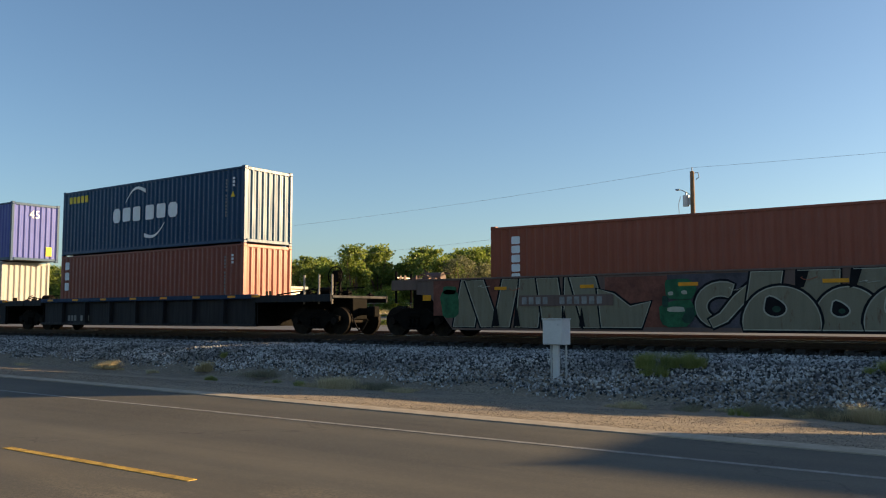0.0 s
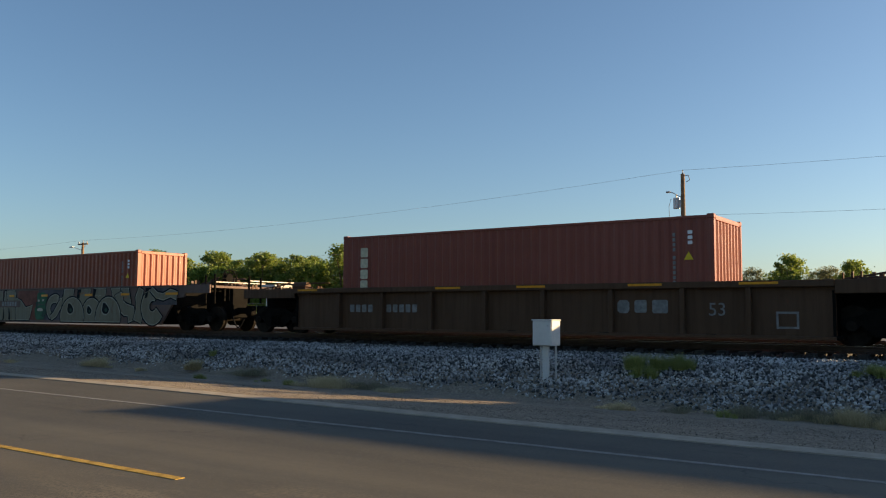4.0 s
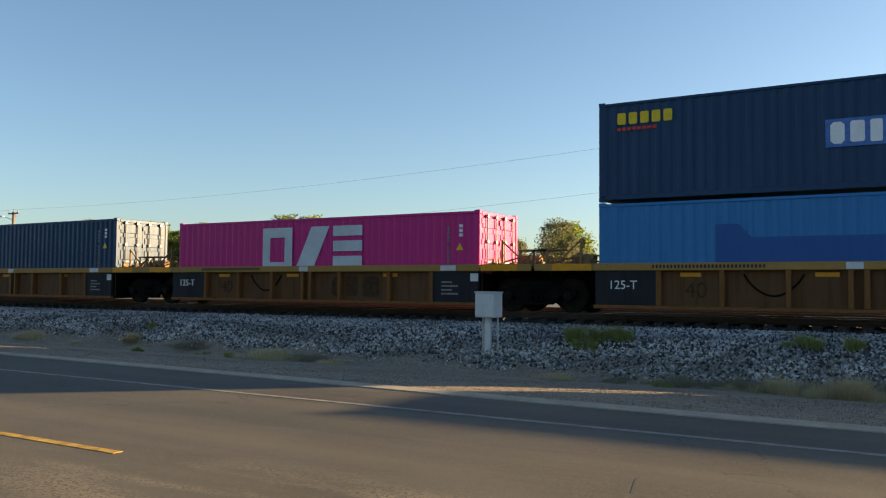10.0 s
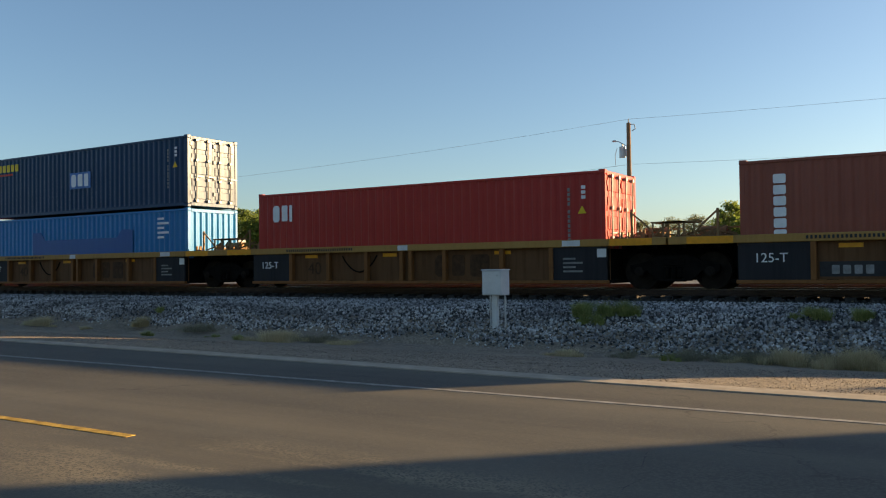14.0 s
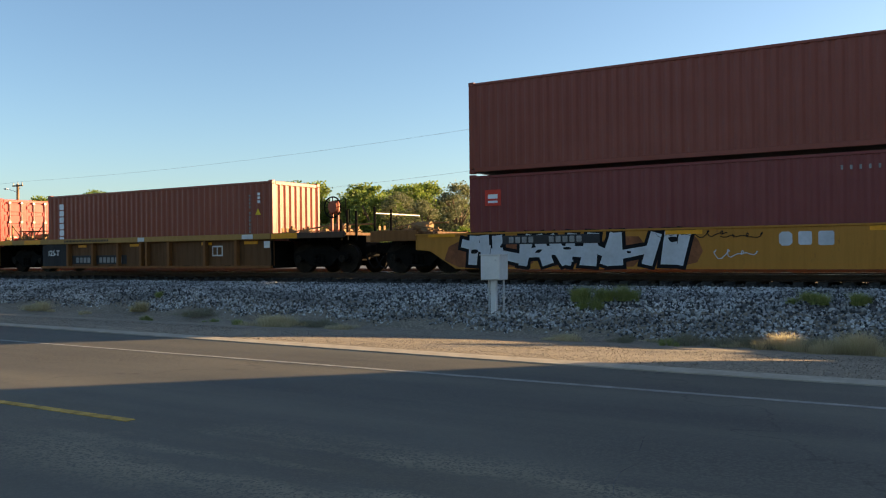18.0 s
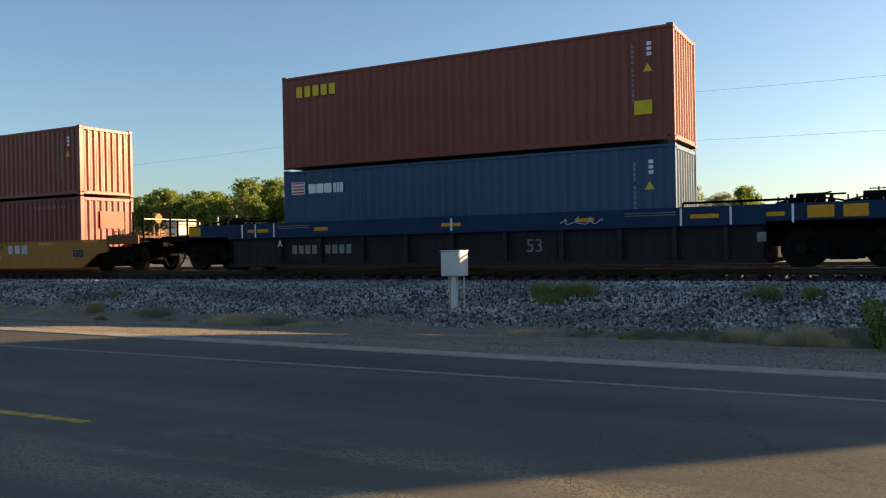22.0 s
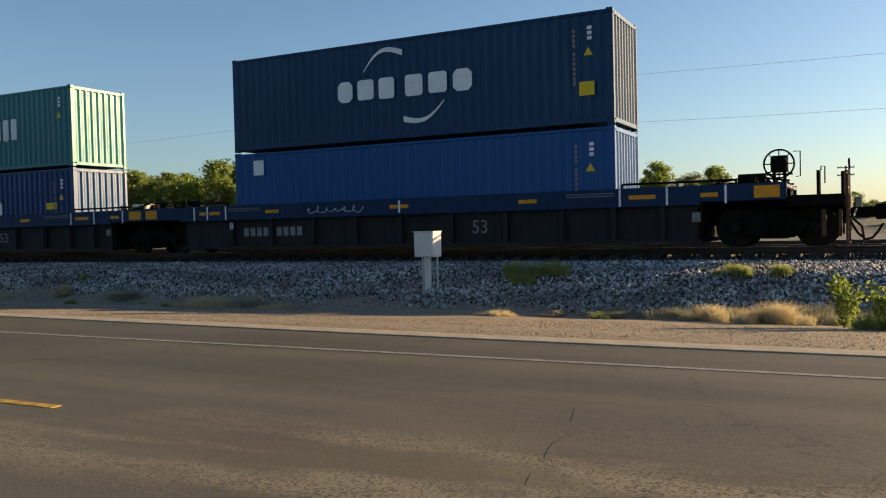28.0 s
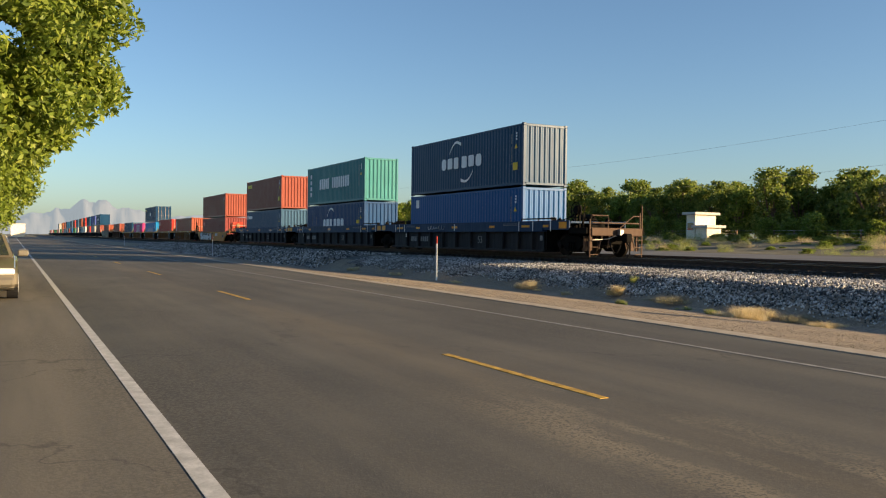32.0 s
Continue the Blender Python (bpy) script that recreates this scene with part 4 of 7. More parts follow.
def ochre_unit(x0, left, right, data="plain"):
    """A 40-foot unit of the five-unit ochre car under the container at x0."""
    uc = x0 + 6.096
    tr = ([-8.15] if left == "coupler" else []) + ([8.0] if right == "coupler" else [7.82])
    car = well_car("ochre ribbed well car unit with rusty panels and yellow top chord", uc, -6.15, 6.25, 0.92, 2.07, 0.19, (Y_OCHRE, Y_PANEL, Y_CHORD),
                   (-4.46, -2.93, -1.45, -0.16, 0.16, 1.33, 3.17, 4.66), tr, (left, right), dark=((-6.1, -4.52), (4.72, 6.2)) if right == "joint" else ((-6.1, -4.52),), refl=((-3.95, -3.45), (-0.9, -0.4), (2.9, 3.4), (4.95, 5.55)))
    xl = -7.82 if left == "joint" else -9.2
    xr = 7.82 if right == "joint" else 9.3
    end_platform(car, -6.15, xl, 2.07, Y_PANEL, Y_CHORD if left == "joint" else RUSTY, False, 0.19)
    end_platform(car, 6.25, xr, 2.07, Y_PANEL, Y_CHORD if right == "joint" else RUSTY, False, 0.19)
    mark(car, "yellow_edge", 6.3, 7.4, 1.89, 2.06, ORANGE, -1.503, label="orange-yellow painted edge")
    mark(car, "yellow_edge", -7.3, -6.2, 1.89, 2.06, ORANGE, -1.503, label="orange-yellow painted edge")
    clutter(car, 6.4, xr - 0.1, 2.04, DUSTYTAN, int(x0), 1 if right == "joint" else 0)
    clutter(car, xl + 0.1, -6.3, 2.04, DUSTYTAN, int(x0) + 7, -1 if left == "joint" else 0)
    blocks(car, "chord_lettering", -4.6, 1.94, 0.08, [0.05] * 30, DARKMARK, 0.5, -1.524, "line of small dark stencil bars", False)
    mark(car, "chord_plate", -0.25, 0.1, 1.90, 2.05, CABINET, -1.524)
    mark(car, "chord_plate", 5.0, 5.5, 1.90, 2.05, CABINET, -1.524)
    if data == "number":
        mark(car, "number_field", -4.35, -1.1, 1.08, 1.42, DARKMARK, -1.346, label="black field for the car number")
        blocks(car, "car_number", -4.1, 1.14, 0.2, [0.16] * 4 + [-0.5] + [0.16] * 6, NUMGREY, 0.35, -1.355, "white car number as plain bars", False)
    else:
        blocks(car, "worn_logo", 0.9, 1.12, 0.62, [0.5, 0.5, 0.75], STENCIL, 0.12, -1.346, "worn rust-red logo blocks")
        part("slack_cable", pipe(bmesh.new(), [(-2.45 + 0.11 * i, -1.36, 1.78 - 0.5 * math.sin(math.pi * i / 12) ** 0.8) for i in range(13)], 0.022, 5), BLACK, car, "slack dark cable against the side")
        lettering(car, "40", -3.85, -1.350, 1.22, 0.55, STENCIL, "worn dark 40 stencil")
    if left == "joint":
        lettering(car, "125-T", -5.75, -1.476, 1.42, 0.31, WHITE, "white 125-T stencil")
    mark(car, "white_plate", 5.95, 6.2, 1.60, 1.82, CABINET, -1.472)
    if right == "coupler":
        mark(car, "white_frame", 3.42, 3.92, 1.34, 1.70, CABINET, -1.346, label="white painted square")
        mark(car, "white_frame", 3.47, 3.87, 1.39, 1.65, Y_PANEL, -1.354)
        mark(car, "white_frame", 3.655, 3.685, 1.39, 1.65, CABINET, -1.362)
    for i in range(4 if right == "joint" else 0):
        mark(car, "data_line", 5.0, 5.0 + 0.35 + 0.2 * (i % 2), 1.55 - 0.11 * i, 1.60 - 0.11 * i, FADEDMARK, -1.472)
    if right == "coupler":
        coupler(car, 9.1, 1)
        brake_wheel(car, 8.46, -1.0, 2.86, SPRAYRED)
        for x, h in ((9.2, 2.75), (9.55, 2.7), (8.95, 2.45)):
            handrail(car, [(x, -1.2, 1.8), (x, -1.2, h)], BLACK, 0.04)
        handrail(car, [(9.2, -1.2, 2.75), (9.3, -1.2, 2.75), (9.3, -1.2, 2.35)], BLACK, 0.015)
    if left == "coupler":
        coupler(car, -9.0, -1)
        brake_wheel(car, -7.75, -1.0, 2.78, DUSTYTAN)
        for x, h in ((-9.1, 2.6), (-8.6, 2.6)):
            handrail(car, [(x, -1.2, 1.8), (x, -1.2, h)], BLACK, 0.035)
        handrail(car, [(-9.1, -1.2, 2.6), (-8.6, -1.2, 2.6)], BLACK)
    return car


for x0, l, r, d in ((31.66, "coupler", "joint", "number"), (47.29, "joint", "joint", "plain"), (63.02, "joint", "joint", "plain"), (78.65, "joint", "joint", "plain"), (94.21, "joint", "coupler", "number")):
    ochre_unit(x0, l, r, d)


def blue_unit(x0, left, right, seed):
    """A 53-foot unit of the three-unit dark blue car under the container at x0."""
    uc = x0 + 6.096
    tr = ([-9.25] if left == "coupler" else []) + ([9.8] if right == "coupler" else [9.78])
    car = well_car("dark blue 53-foot well car unit with soot-dark lower panels", uc, -8.2, 8.2, 0.90, 2.26, 0.47, (D_DARK, D_DARK, D_BLUE),
                   (-6.1, -4.55, -3.0, -1.5, 0.0, 1.6, 3.2, 4.75, 6.1, 7.3), tr, (left, right))
    xl = -9.78 if left == "joint" else -11.2
    xr = 9.78 if right == "joint" else 11.3
    xl2, xr2 = max(xl, -9.95), min(xr, 10.1)
    end_platform(car, -8.2, xl2, 2.26, D_BLUE, D_BLUE, False, 0.40)
    end_platform(car, 8.2, xr2, 2.26, D_BLUE, D_BLUE, False, 0.40)
    for a, b in ((xl2, xl2 + 0.55), (xr2 - 0.75, xr2 - 0.15)):
        mark(car, "reflector", a + 0.05, b, 1.92, 2.20, ORANGE, -1.502, label="large orange reflector plate")
    if left == "coupler":
        end_platform(car, xl2, xl, 1.95, BLACK, BLACK, False, 0.2)
        coupler(car, xl + 0.1, -1)
        for x, h in ((-11.1, 2.7), (-10.75, 2.5), (-10.3, 2.6)):
            handrail(car, [(x, -1.2, 1.8), (x, -1.2, h)], BLACK, 0.035)
        handrail(car, [(-11.1, 1.1, 1.9), (-11.1, 1.1, 2.7), (-10.2, 1.1, 2.7), (-10.2, 1.1, 1.9)], STEEL)
    if right == "coupler":
        end_platform(car, xr2, xr, 1.95, BLACK, BLACK, False, 0.25)
        coupler(car, xr - 0.1, 1)
        brake_wheel(car, 9.9, -1.0, 2.70)
        for x, h in ((10.75, 2.5), (11.25, 2.45)):
            handrail(car, [(x, -1.25, 1.75), (x, -1.25, h)], BLACK, 0.045)
        handrail(car, [(10.80, -1.25, 2.5), (10.80, -1.25, 2.58), (10.88, -1.25, 2.58), (10.88, -1.25, 2.2)], BLACK, 0.015)
        handrail(car, [(11.30, -1.2, 2.15), (11.30, 1.2, 2.15)], RUSTY, 0.03)
        handrail(car, [(11.30, -1.2, 2.45), (11.30, -0.4, 2.45), (11.30, -0.4, 1.95)], RUSTY, 0.03)
        handrail(car, [(11.30, 1.25, 1.6), (11.30, 1.25, 2.6)], RUSTY, 0.035)
        handrail(car, [(11.30, 0.2, 1.95), (11.30, 0.9, 2.45), (11.30, 1.25, 2.45)], RUSTY, 0.025)
        part("end_beam", bx(11.25, 11.40, -1.3, 1.3, 1.62, 1.95, 0.03), RUSTY, car, "rusty end beam")
        for y in (-1.28, 1.12):
            part("grab_step", bx(10.80, 10.90, y, y + 0.16, 1.0, 1.62, 0.01), RUSTY, car)
            part("grab_step", bx(11.15, 11.22, y, y + 0.16, 1.0, 1.62, 0.01), RUSTY, car)
        for yy in (-0.9, -0.45, 0.5, 0.95):
            part("end_brace", cyl(bmesh.new(), (11.35, yy, 1.1), (11.35, yy * 0.8, 1.7), 0.03, seg=6), RUSTY, car)
        part("uncoupling_lever", pipe(bmesh.new(), [(11.46, -1.3, 1.45), (11.46, -0.5, 1.5), (11.50, -0.2, 1.62), (11.50, 0.05, 1.6)], 0.018), STEEL, car)
        part("ladder_rail", bx(11.30, 11.35, -1.36, -1.31, 0.75, 2.3, 0.005), RUSTY, car)
        part("ladder_rail", bx(11.30, 11.35, 1.31, 1.36, 0.75, 2.9, 0.005), RUSTY, car)
        for zz in (0.85, 1.15, 1.45):
            for yy in (-1.36, 0.96):
                part("rung", bx(11.36, 11.39, yy, yy + 0.4, zz, zz + 0.03), RUSTY, car)
        part("air_hose", pipe(bmesh.new(), [(11.40, 0.45, 1.4), (11.60, 0.48, 1.2), (11.65, 0.45, 0.9), (11.55, 0.4, 0.7)], 0.03), RUBBER, car)
        part("end_device", bx(11.45, 11.62, -0.05, 0.18, 1.62, 1.9, 0.03), STEEL, car, "dull end-of-train box")
    for a, b, h in ((-8.1, -6.3, 2.36), (6.3, 9.0, 2.36)):
        handrail(car, [(a, -1.38, h), (b, -1.38, h)], BLACK, 0.03)
        for x in (a, (a + b) / 2, b):
            handrail(car, [(x, -1.38, 2.2), (x, -1.38, h)], BLACK, 0.03)
    clutter(car, 8.3, xr2, 2.22, BLACK, seed)
    clutter(car, xl2, -8.3, 2.22, BLACK, seed + 3)
    for x in (-7.6, -7.05, -6.3, 6.25, 7.4, 8.05, 8.75):
        mark(car, "white_tick", x, x + 0.05, 1.82, 2.24, WHITE, -1.524 if abs(x) < 8 else -1.502)
    for a, b in ((-7.35, -7.1), (-6.95, -6.5), (-4.7, -4.2), (-0.1 - 0.2, 0.3), (3.6, 4.1), (6.5, 7.15), (8.2, 8.6)):
        mark(car, "reflector", a, b, 1.98, 2.08, ORANGE, -1.524 if abs(a) < 8 else -1.502, label="orange reflector strip")
    mark(car, "white_cross", -0.02, 0.04, 1.86, 2.2, WHITE, -1.530)
    for i in range(2):
        mark(car, "data_line", -6.15, -4.9, 2.08 + 0.06 * i, 2.10 + 0.06 * i, FADEDMARK, -1.524)
        mark(car, "data_line", 4.9, 6.15, 2.08 + 0.06 * i, 2.10 + 0.06 * i, FADEDMARK, -1.524)
    blocks(car, "car_number", -5.7, 1.28, 0.27, [0.18] * 4 + [-0.25] + [0.18] * 4, NUMGREY, 0.28, -1.346, "car number as plain bars", False)
    lettering(car, "53", 2.15, -1.350, 1.24, 0.5, FADEDMARK, "faded 53 stencil")
    lettering(car, {0: "A", 1: "C", 2: "B"}[seed], -6.14, -1.512, 1.52, 0.28, WHITE, "white unit letter")
    if seed != 1:
        scribble(car, *((3.2, 4.3) if seed == 0 else (-3.2, -1.1)), 1.88, 2.14, -1.53, SPRAYWHITE, seed)
    mark(car, "stencil_square", 8.0, 8.2, 1.4, 1.62, FADEDMARK, -1.512)
    return car


for i, (x0, l, r) in enumerate(((135.66, "coupler", "joint"), (155.20, "joint", "joint"), (174.78, "joint", "coupler"))):
    blue_unit(x0, l, r, i)


def single_car(kind, uc, label):
    if kind == "yellow":
        car = well_car(label, uc, -6.5, 6.6, 0.91, 1.92, 0.1, (Y_YELLOW, Y_YELLOW, Y_YELLOW), (), (-7.95, 7.75), ("coupler", "coupler"), ribbed=False, refl=((-0.4, 0.5), (4.1, 4.9)))
        zt, mats, xe = 2.05, (Y_PANEL, Y_OCHRE), 9.4
        mark(car, "number_field", -4.9, -2.1, 1.58, 1.82, DARKMARK, -1.518, label="black field for the car number")
        blocks(car, "car_number", -4.7, 1.62, 0.16, [0.14] * 4 + [-0.4] + [0.14] * 5, NUMGREY, 0.35, -1.526, "white car number as plain bars", False)
        graffiti(car, -6.2, 0.2, 0.98, 1.86, -1.502, 11, SPRAYWHITE, SPRAYBLACK, 7, "silver-white bubble graffiti")
        blocks(car, "worn_logo", 2.2, 1.45, 0.32, [0.35, 0.35, 0.4], SPRAYWHITE, 0.2, -1.502, "worn white logo blocks")
        rb = random.Random(9)
        for xx in (-6.0, -4.6, -3.1, -1.6, -0.2):
            part("graffiti_ground", flat_shape([blob(rb, xx, 1.35, 1.5, 0.8, 0.2)], -1.500, 0.0025), RUSTTINT, car, "rusty brown spray ground")
        scribble(car, -0.6, 1.1, 1.66, 1.88, -1.506, SPRAYBLACK, 41)
        scribble(car, 1.0, 1.9, 1.62, 1.78, -1.506, SPRAYBLACK, 42)
        scribble(car, 0.7, 1.7, 1.15, 1.42, -1.506, SPRAYWHITE, 43)
        mark(car, "capacity_plate", 6.0, 6.6, 1.28, 1.58, NUMGREY, -1.502, label="small black data plate with a pale border")
        for a, b in ((6.02, 6.29), (6.31, 6.58)):
            mark(car, "plate_field", a, b, 1.30, 1.56, DARKMARK, -1.509)
            mark(car, "data_line", a + 0.06, b - 0.06, 1.46, 1.49, NUMGREY, -1.516)
            mark(car, "data_line", a + 0.06, b - 0.10, 1.39, 1.41, NUMGREY, -1.516)
        for x0, x1 in ((6.3, 7.4), (-7.6, -6.4)):
            mark(car, "reflector", x0 + 0.3, x1, 1.82, 1.90, ORANGE, -1.532)
    elif kind == "graffiti":
        car = well_car(label, uc, -8.0, 7.55, 0.98, 2.5, 0.1, (B_GREYGRAF, B_GREYGRAF, B_GREYGRAF), (), (-9.65, 8.95), ("coupler", "coupler"), ribbed=False)
        zt, mats, xe = 2.5, (B_GREYGRAF, B_GREYGRAF), 10.25
        for q in (rect(-8.6, -4.6, 1.4, 2.44), rect(-3.0, -1.0, 1.1, 2.4)):
            part("graffiti_ground", flat_shape([q], -1.502, 0.003), GROUNDRED, car, "rusty red spray ground")
        for q in (rect(-1.3, 0.9, 1.1, 2.42), rect(6.9, 8.4, 1.75, 2.4)):
            part("graffiti_ground", flat_shape([q], -1.505, 0.003), SPRAYVIOLET, car, "dull violet spray ground")
        big_piece(car, -1.508)
        rnd = random.Random(5)
        part("graffiti_figure", flat_shape([blob(rnd, -8.0, 1.75, 0.7, 0.85, 0), blob(rnd, -8.0, 2.15, 0.6, 0.25, 0)], -1.512), SPRAYGREEN, car, "green painted figure")
        part("graffiti_figure", flat_shape([blob(rnd, -1.05, 1.45, 1.0, 0.7, 0.2), blob(rnd, -0.95, 2.05, 0.8, 0.55, -0.2)], -1.5375, 0.002), SPRAYGREEN, car, "green painted face shape")
        part("painted_eye", flat_shape([blob(rnd, -1.2, 1.95, 0.16, 0.1, 0.1), blob(rnd, -0.85, 1.97, 0.16, 0.1, -0.1), blob(rnd, -1.05, 1.55, 0.5, 0.14, 0.0)], -1.540, 0.001), SPRAYPALE, car)
        part("painted_shade", flat_shape([blob(rnd, -0.75, 1.4, 0.3, 0.4, 0.3), blob(rnd, -1.35, 1.75, 0.2, 0.3, 0.0)], -1.540, 0.001), SPRAYDARKGREEN, car)
        mark(car, "number_field", -5.6, -2.75, 1.66, 1.96, B_GREYGRAF, -1.5375, t=0.002)
        blocks(car, "car_number", -5.5, 1.71, 0.2, [0.15] * 4 + [-0.3] + [0.15] * 6, NUMGREY, 0.35, -1.540, "white car number as plain bars", False)
        for a, b in ((-6.4, -6.0), (-3.7, -3.3), (-1.0, -0.5), (2.35, 2.9), (4.9, 5.45), (7.75, 8.5)):
            mark(car, "reflector", a, b, 2.13, 2.22, ORANGE, -1.542, label="orange reflector strip")
        mark(car, "reflector", -9.0, -8.7, 1.85, 2.02, ORANGE, -1.504)
    else:
        car = well_car(label, uc, -8.4, 8.5, 0.90, 2.28, 0.16, (B_BROWN, B_BROWN, B_BROWN), (-6.4, -4.6, -2.7, -0.8, 1.1, 3.1, 5.0, 6.6), (-9.65, 9.65), ("coupler", "coupler"), refl=())
        zt, mats, xe = 2.28, (B_BROWN, B_BROWN), 10.9
        blocks(car, "worn_logo", 4.1 - 0.9, 1.5, 0.34, [0.4, 0.4, 0.5], FADEDMARK, 0.2, -1.346, "worn grey logo blocks")
        lettering(car, "53", 5.6, -1.346, 1.45, 0.45, FADEDMARK, "faded 53 stencil")
        blocks(car, "car_number", -6.0, 1.5, 0.24, [0.18] * 4 + [-0.25] + [0.18] * 6, FADEDMARK, 0.3, -1.346, "faded car number as plain bars", False)
        mark(car, "white_frame", 7.2, 7.7, 1.15, 1.55, FADEDMARK, -1.346)
        mark(car, "white_frame", 7.25, 7.65, 1.20, 1.50, B_BROWN, -1.353)
        for a in (-8.2, -2.5, 0.3, 3.6, 6.4):
            mark(car, "reflector", a, a + 0.9, 2.19, 2.25, ORANGE, -1.524, label="orange-yellow strip on the chord")
    w0, w1 = (-7.7, 7.8) if kind == "yellow" else ((-9.2, 8.75) if kind == "graffiti" else (-8.4, 8.5))
    end_platform(car, w0, -xe, zt, mats[0], mats[1], False, 0.32)
    end_platform(car, w1, xe, zt, mats[0], mats[1], False, 0.32)
    tan = DUSTYTAN if kind == "yellow" else mats[0]
    clutter(car, w1, xe, zt - 0.04, tan, int(uc))
    clutter(car, w1 + 0.2, xe - 0.1, zt - 0.02, RUSTY, int(uc) + 11)
    clutter(car, -xe, w0, zt - 0.04, tan, int(uc) + 5)
    coupler(car, xe - 0.2, 1)
    coupler(car, -xe + 0.2, -1)
    brake_wheel(car, xe - 0.02, -0.55, 2.62 if kind == "yellow" else 2.75, DUSTYTAN if kind == "yellow" else None, "end")
    for x, h in ((xe - 0.5, 2.75), (xe, 2.8), (-xe, 2.7), (-xe + 0.6, 2.6)):
        handrail(car, [(x, -1.25, 1.8), (x, -1.25, h + 0.1)], BLACK, 0.04)
    handrail(car, [(xe, -1.25, 2.6), (xe, 1.25, 2.6)], STEEL, 0.025)
    handrail(car, [(-xe, -1.25, 2.6), (-xe, 1.25, 2.6)], STEEL, 0.025)
    return car


single_car("graffiti", -6.45, "grey-brown well car covered in grey and green graffiti")
single_car("brown", 16.55, "dirty brown ribbed 53-foot well car")
single_car("yellow", 120.0, "yellow smooth-sided well car with white graffiti")


def front_unit(uc, last, label="dark blue-black well car unit with orange reflector strips"):
    car = well_car(label, uc, -7.2, 7.0, 1.02, 2.17, 0.16, (D_DARK, D_DARK, D_BLUE), (-5.5, -3.7, -1.9, -0.1, 1.7, 3.5, 5.3), ([9.6] if last else [8.75]), ("joint", "coupler" if last else "joint"))
    xr = 10.7 if last else 8.75
    end_platform(car, -7.2, -8.7, 2.12, D_DARK, D_DARK, False, 0.25)
    end_platform(car, 7.0, xr, 2.12, D_DARK, D_DARK, False, 0.25)
    clutter(car, 7.2, xr, 2.08, BLACK, int(uc))
    for a in (-6.6, -4.6, -2.5, -0.4, 1.6, 3.6, 5.6, 6.9):
        mark(car, "reflector", a, a + 0.42, 2.06, 2.14, ORANGE, -1.524, label="orange reflector strip")
    blocks(car, "car_number", -5.2, 1.2, 0.24, [0.17] * 3 + [-0.25] + [0.17] * 3, FADEDMARK, 0.3, -1.346, "car number as plain bars", False)
    if last:
        coupler(car, xr - 0.2, 1)
        brake_wheel(car, xr - 0.8, -0.4, 2.78)
        for x in (9.2, 9.9, 10.5):
            handrail(car, [(x, -1.2, 1.8), (x, -1.2, 2.8)], STEEL, 0.035)
    return car


front_unit(-30.0, True)
for i in range(4):
    front_unit(-47.5 - 17.4 * i, False)

# containers over the dark cars at the front
c = container("navy container with white word blocks, faded side", -36.11, 1.2 + HC, L40, HC, C_NAVY, "front", C_NAVY)
blocks(c, "logo_word", 3.86, 1.24, 0.6, [0.62, 0.66, 0.62, -0.18, 0.68, 0.7, 0.7], WHITE, 0.1, label="white word as plain blocks")
swoosh(c, 4.78, 2.06, 6.15, 2.45, 0.16, WHITE)
swoosh(c, 6.12, 0.62, 7.44, 1.05, 0.16, WHITE, -0.2)
blocks(c, "yellow_word", 0.5, 2.32, 0.3, [0.27] * 5, YELLOWMARK, 0.12, label="yellow word as plain blocks", holes=False)
id_marks(c, L40, HC)
c = container("rust-brown container below a navy one", -36.11, 1.2, L40, HC, C_RUST, "front")
column(c, "upright_sign", 0.35, 2.6, 0.32, [0.34, 0.34, 0.34], WHITE, 0.12, label="white signs as plain blocks")
id_marks(c, L40, HC, False)
c = container("violet-blue 45-foot container with a white 45", -47.5 - L45 / 2, 1.2 + HC, L45, HC, C_VIOLETBLUE, "front", C_NAVY)
t45 = lettering(c, "45", 0, 0, 0, 0.55, WHITE, "white 45")
t45.matrix_basis = pose(L45 + 0.004, -0.35, HC - 0.75, 90, 0, 90)
o = part("yellow_plate", bx(L45 - 0.012, L45 + 0.004, 0.55, 0.85, 0.3, 0.75), YELLOWMARK, c, "yellow plate")
c = container("grey container under a blue 45-foot one", -47.5 - L40 / 2, 1.2, L40, HC, C_GREY)
for i, (lo, hi) in enumerate(((C_RED, C_NAVY), (C_WHITE, C_RED), (C_NAVY, C_OXIDE))):
    uc = -47.5 - 17.4 * (i + 1)
    container("weathered container in the lower row, far up the train", uc - 6.1, 1.2, L40, HC, lo)
    container("weathered container in the upper row, far up the train", uc - 6.1, 1.2 + HC, L40, HC, hi)

# single container cars in the middle of the train
c = container("oxide-red container with white upright signs", -13.18, 1.1, L40, HC, C_OXIDE)
column(c, "upright_sign", 0.71, 2.57, 0.28, [0.22] * 6, WHITE, 0.045, label="white upright word as plain blocks")
id_marks(c, L40, HC)
c = container("rust-brown container with cream upright signs", 10.1, 1.09, L40, HC, C_RUST)
column(c, "upright_sign", 0.76, 2.48, 0.3, [0.30] * 4, simple("lettering_cream", (0.62, 0.56, 0.40), 0.6), 0.05, label="cream upright signs as plain blocks")
id_marks(c, L40, HC)
c = container("navy container with a red and white word", 31.66, 1.07, L40, HC, paint("paint_navy_b", (0.004, 0.050, 0.120), fade=0.1, rust=0.1), "doors", None)
blocks(c, "red_word", 0.45, 2.23, 0.32, [0.22, 0.2], REDMARK, 0.12, label="red word as plain blocks", holes=False)
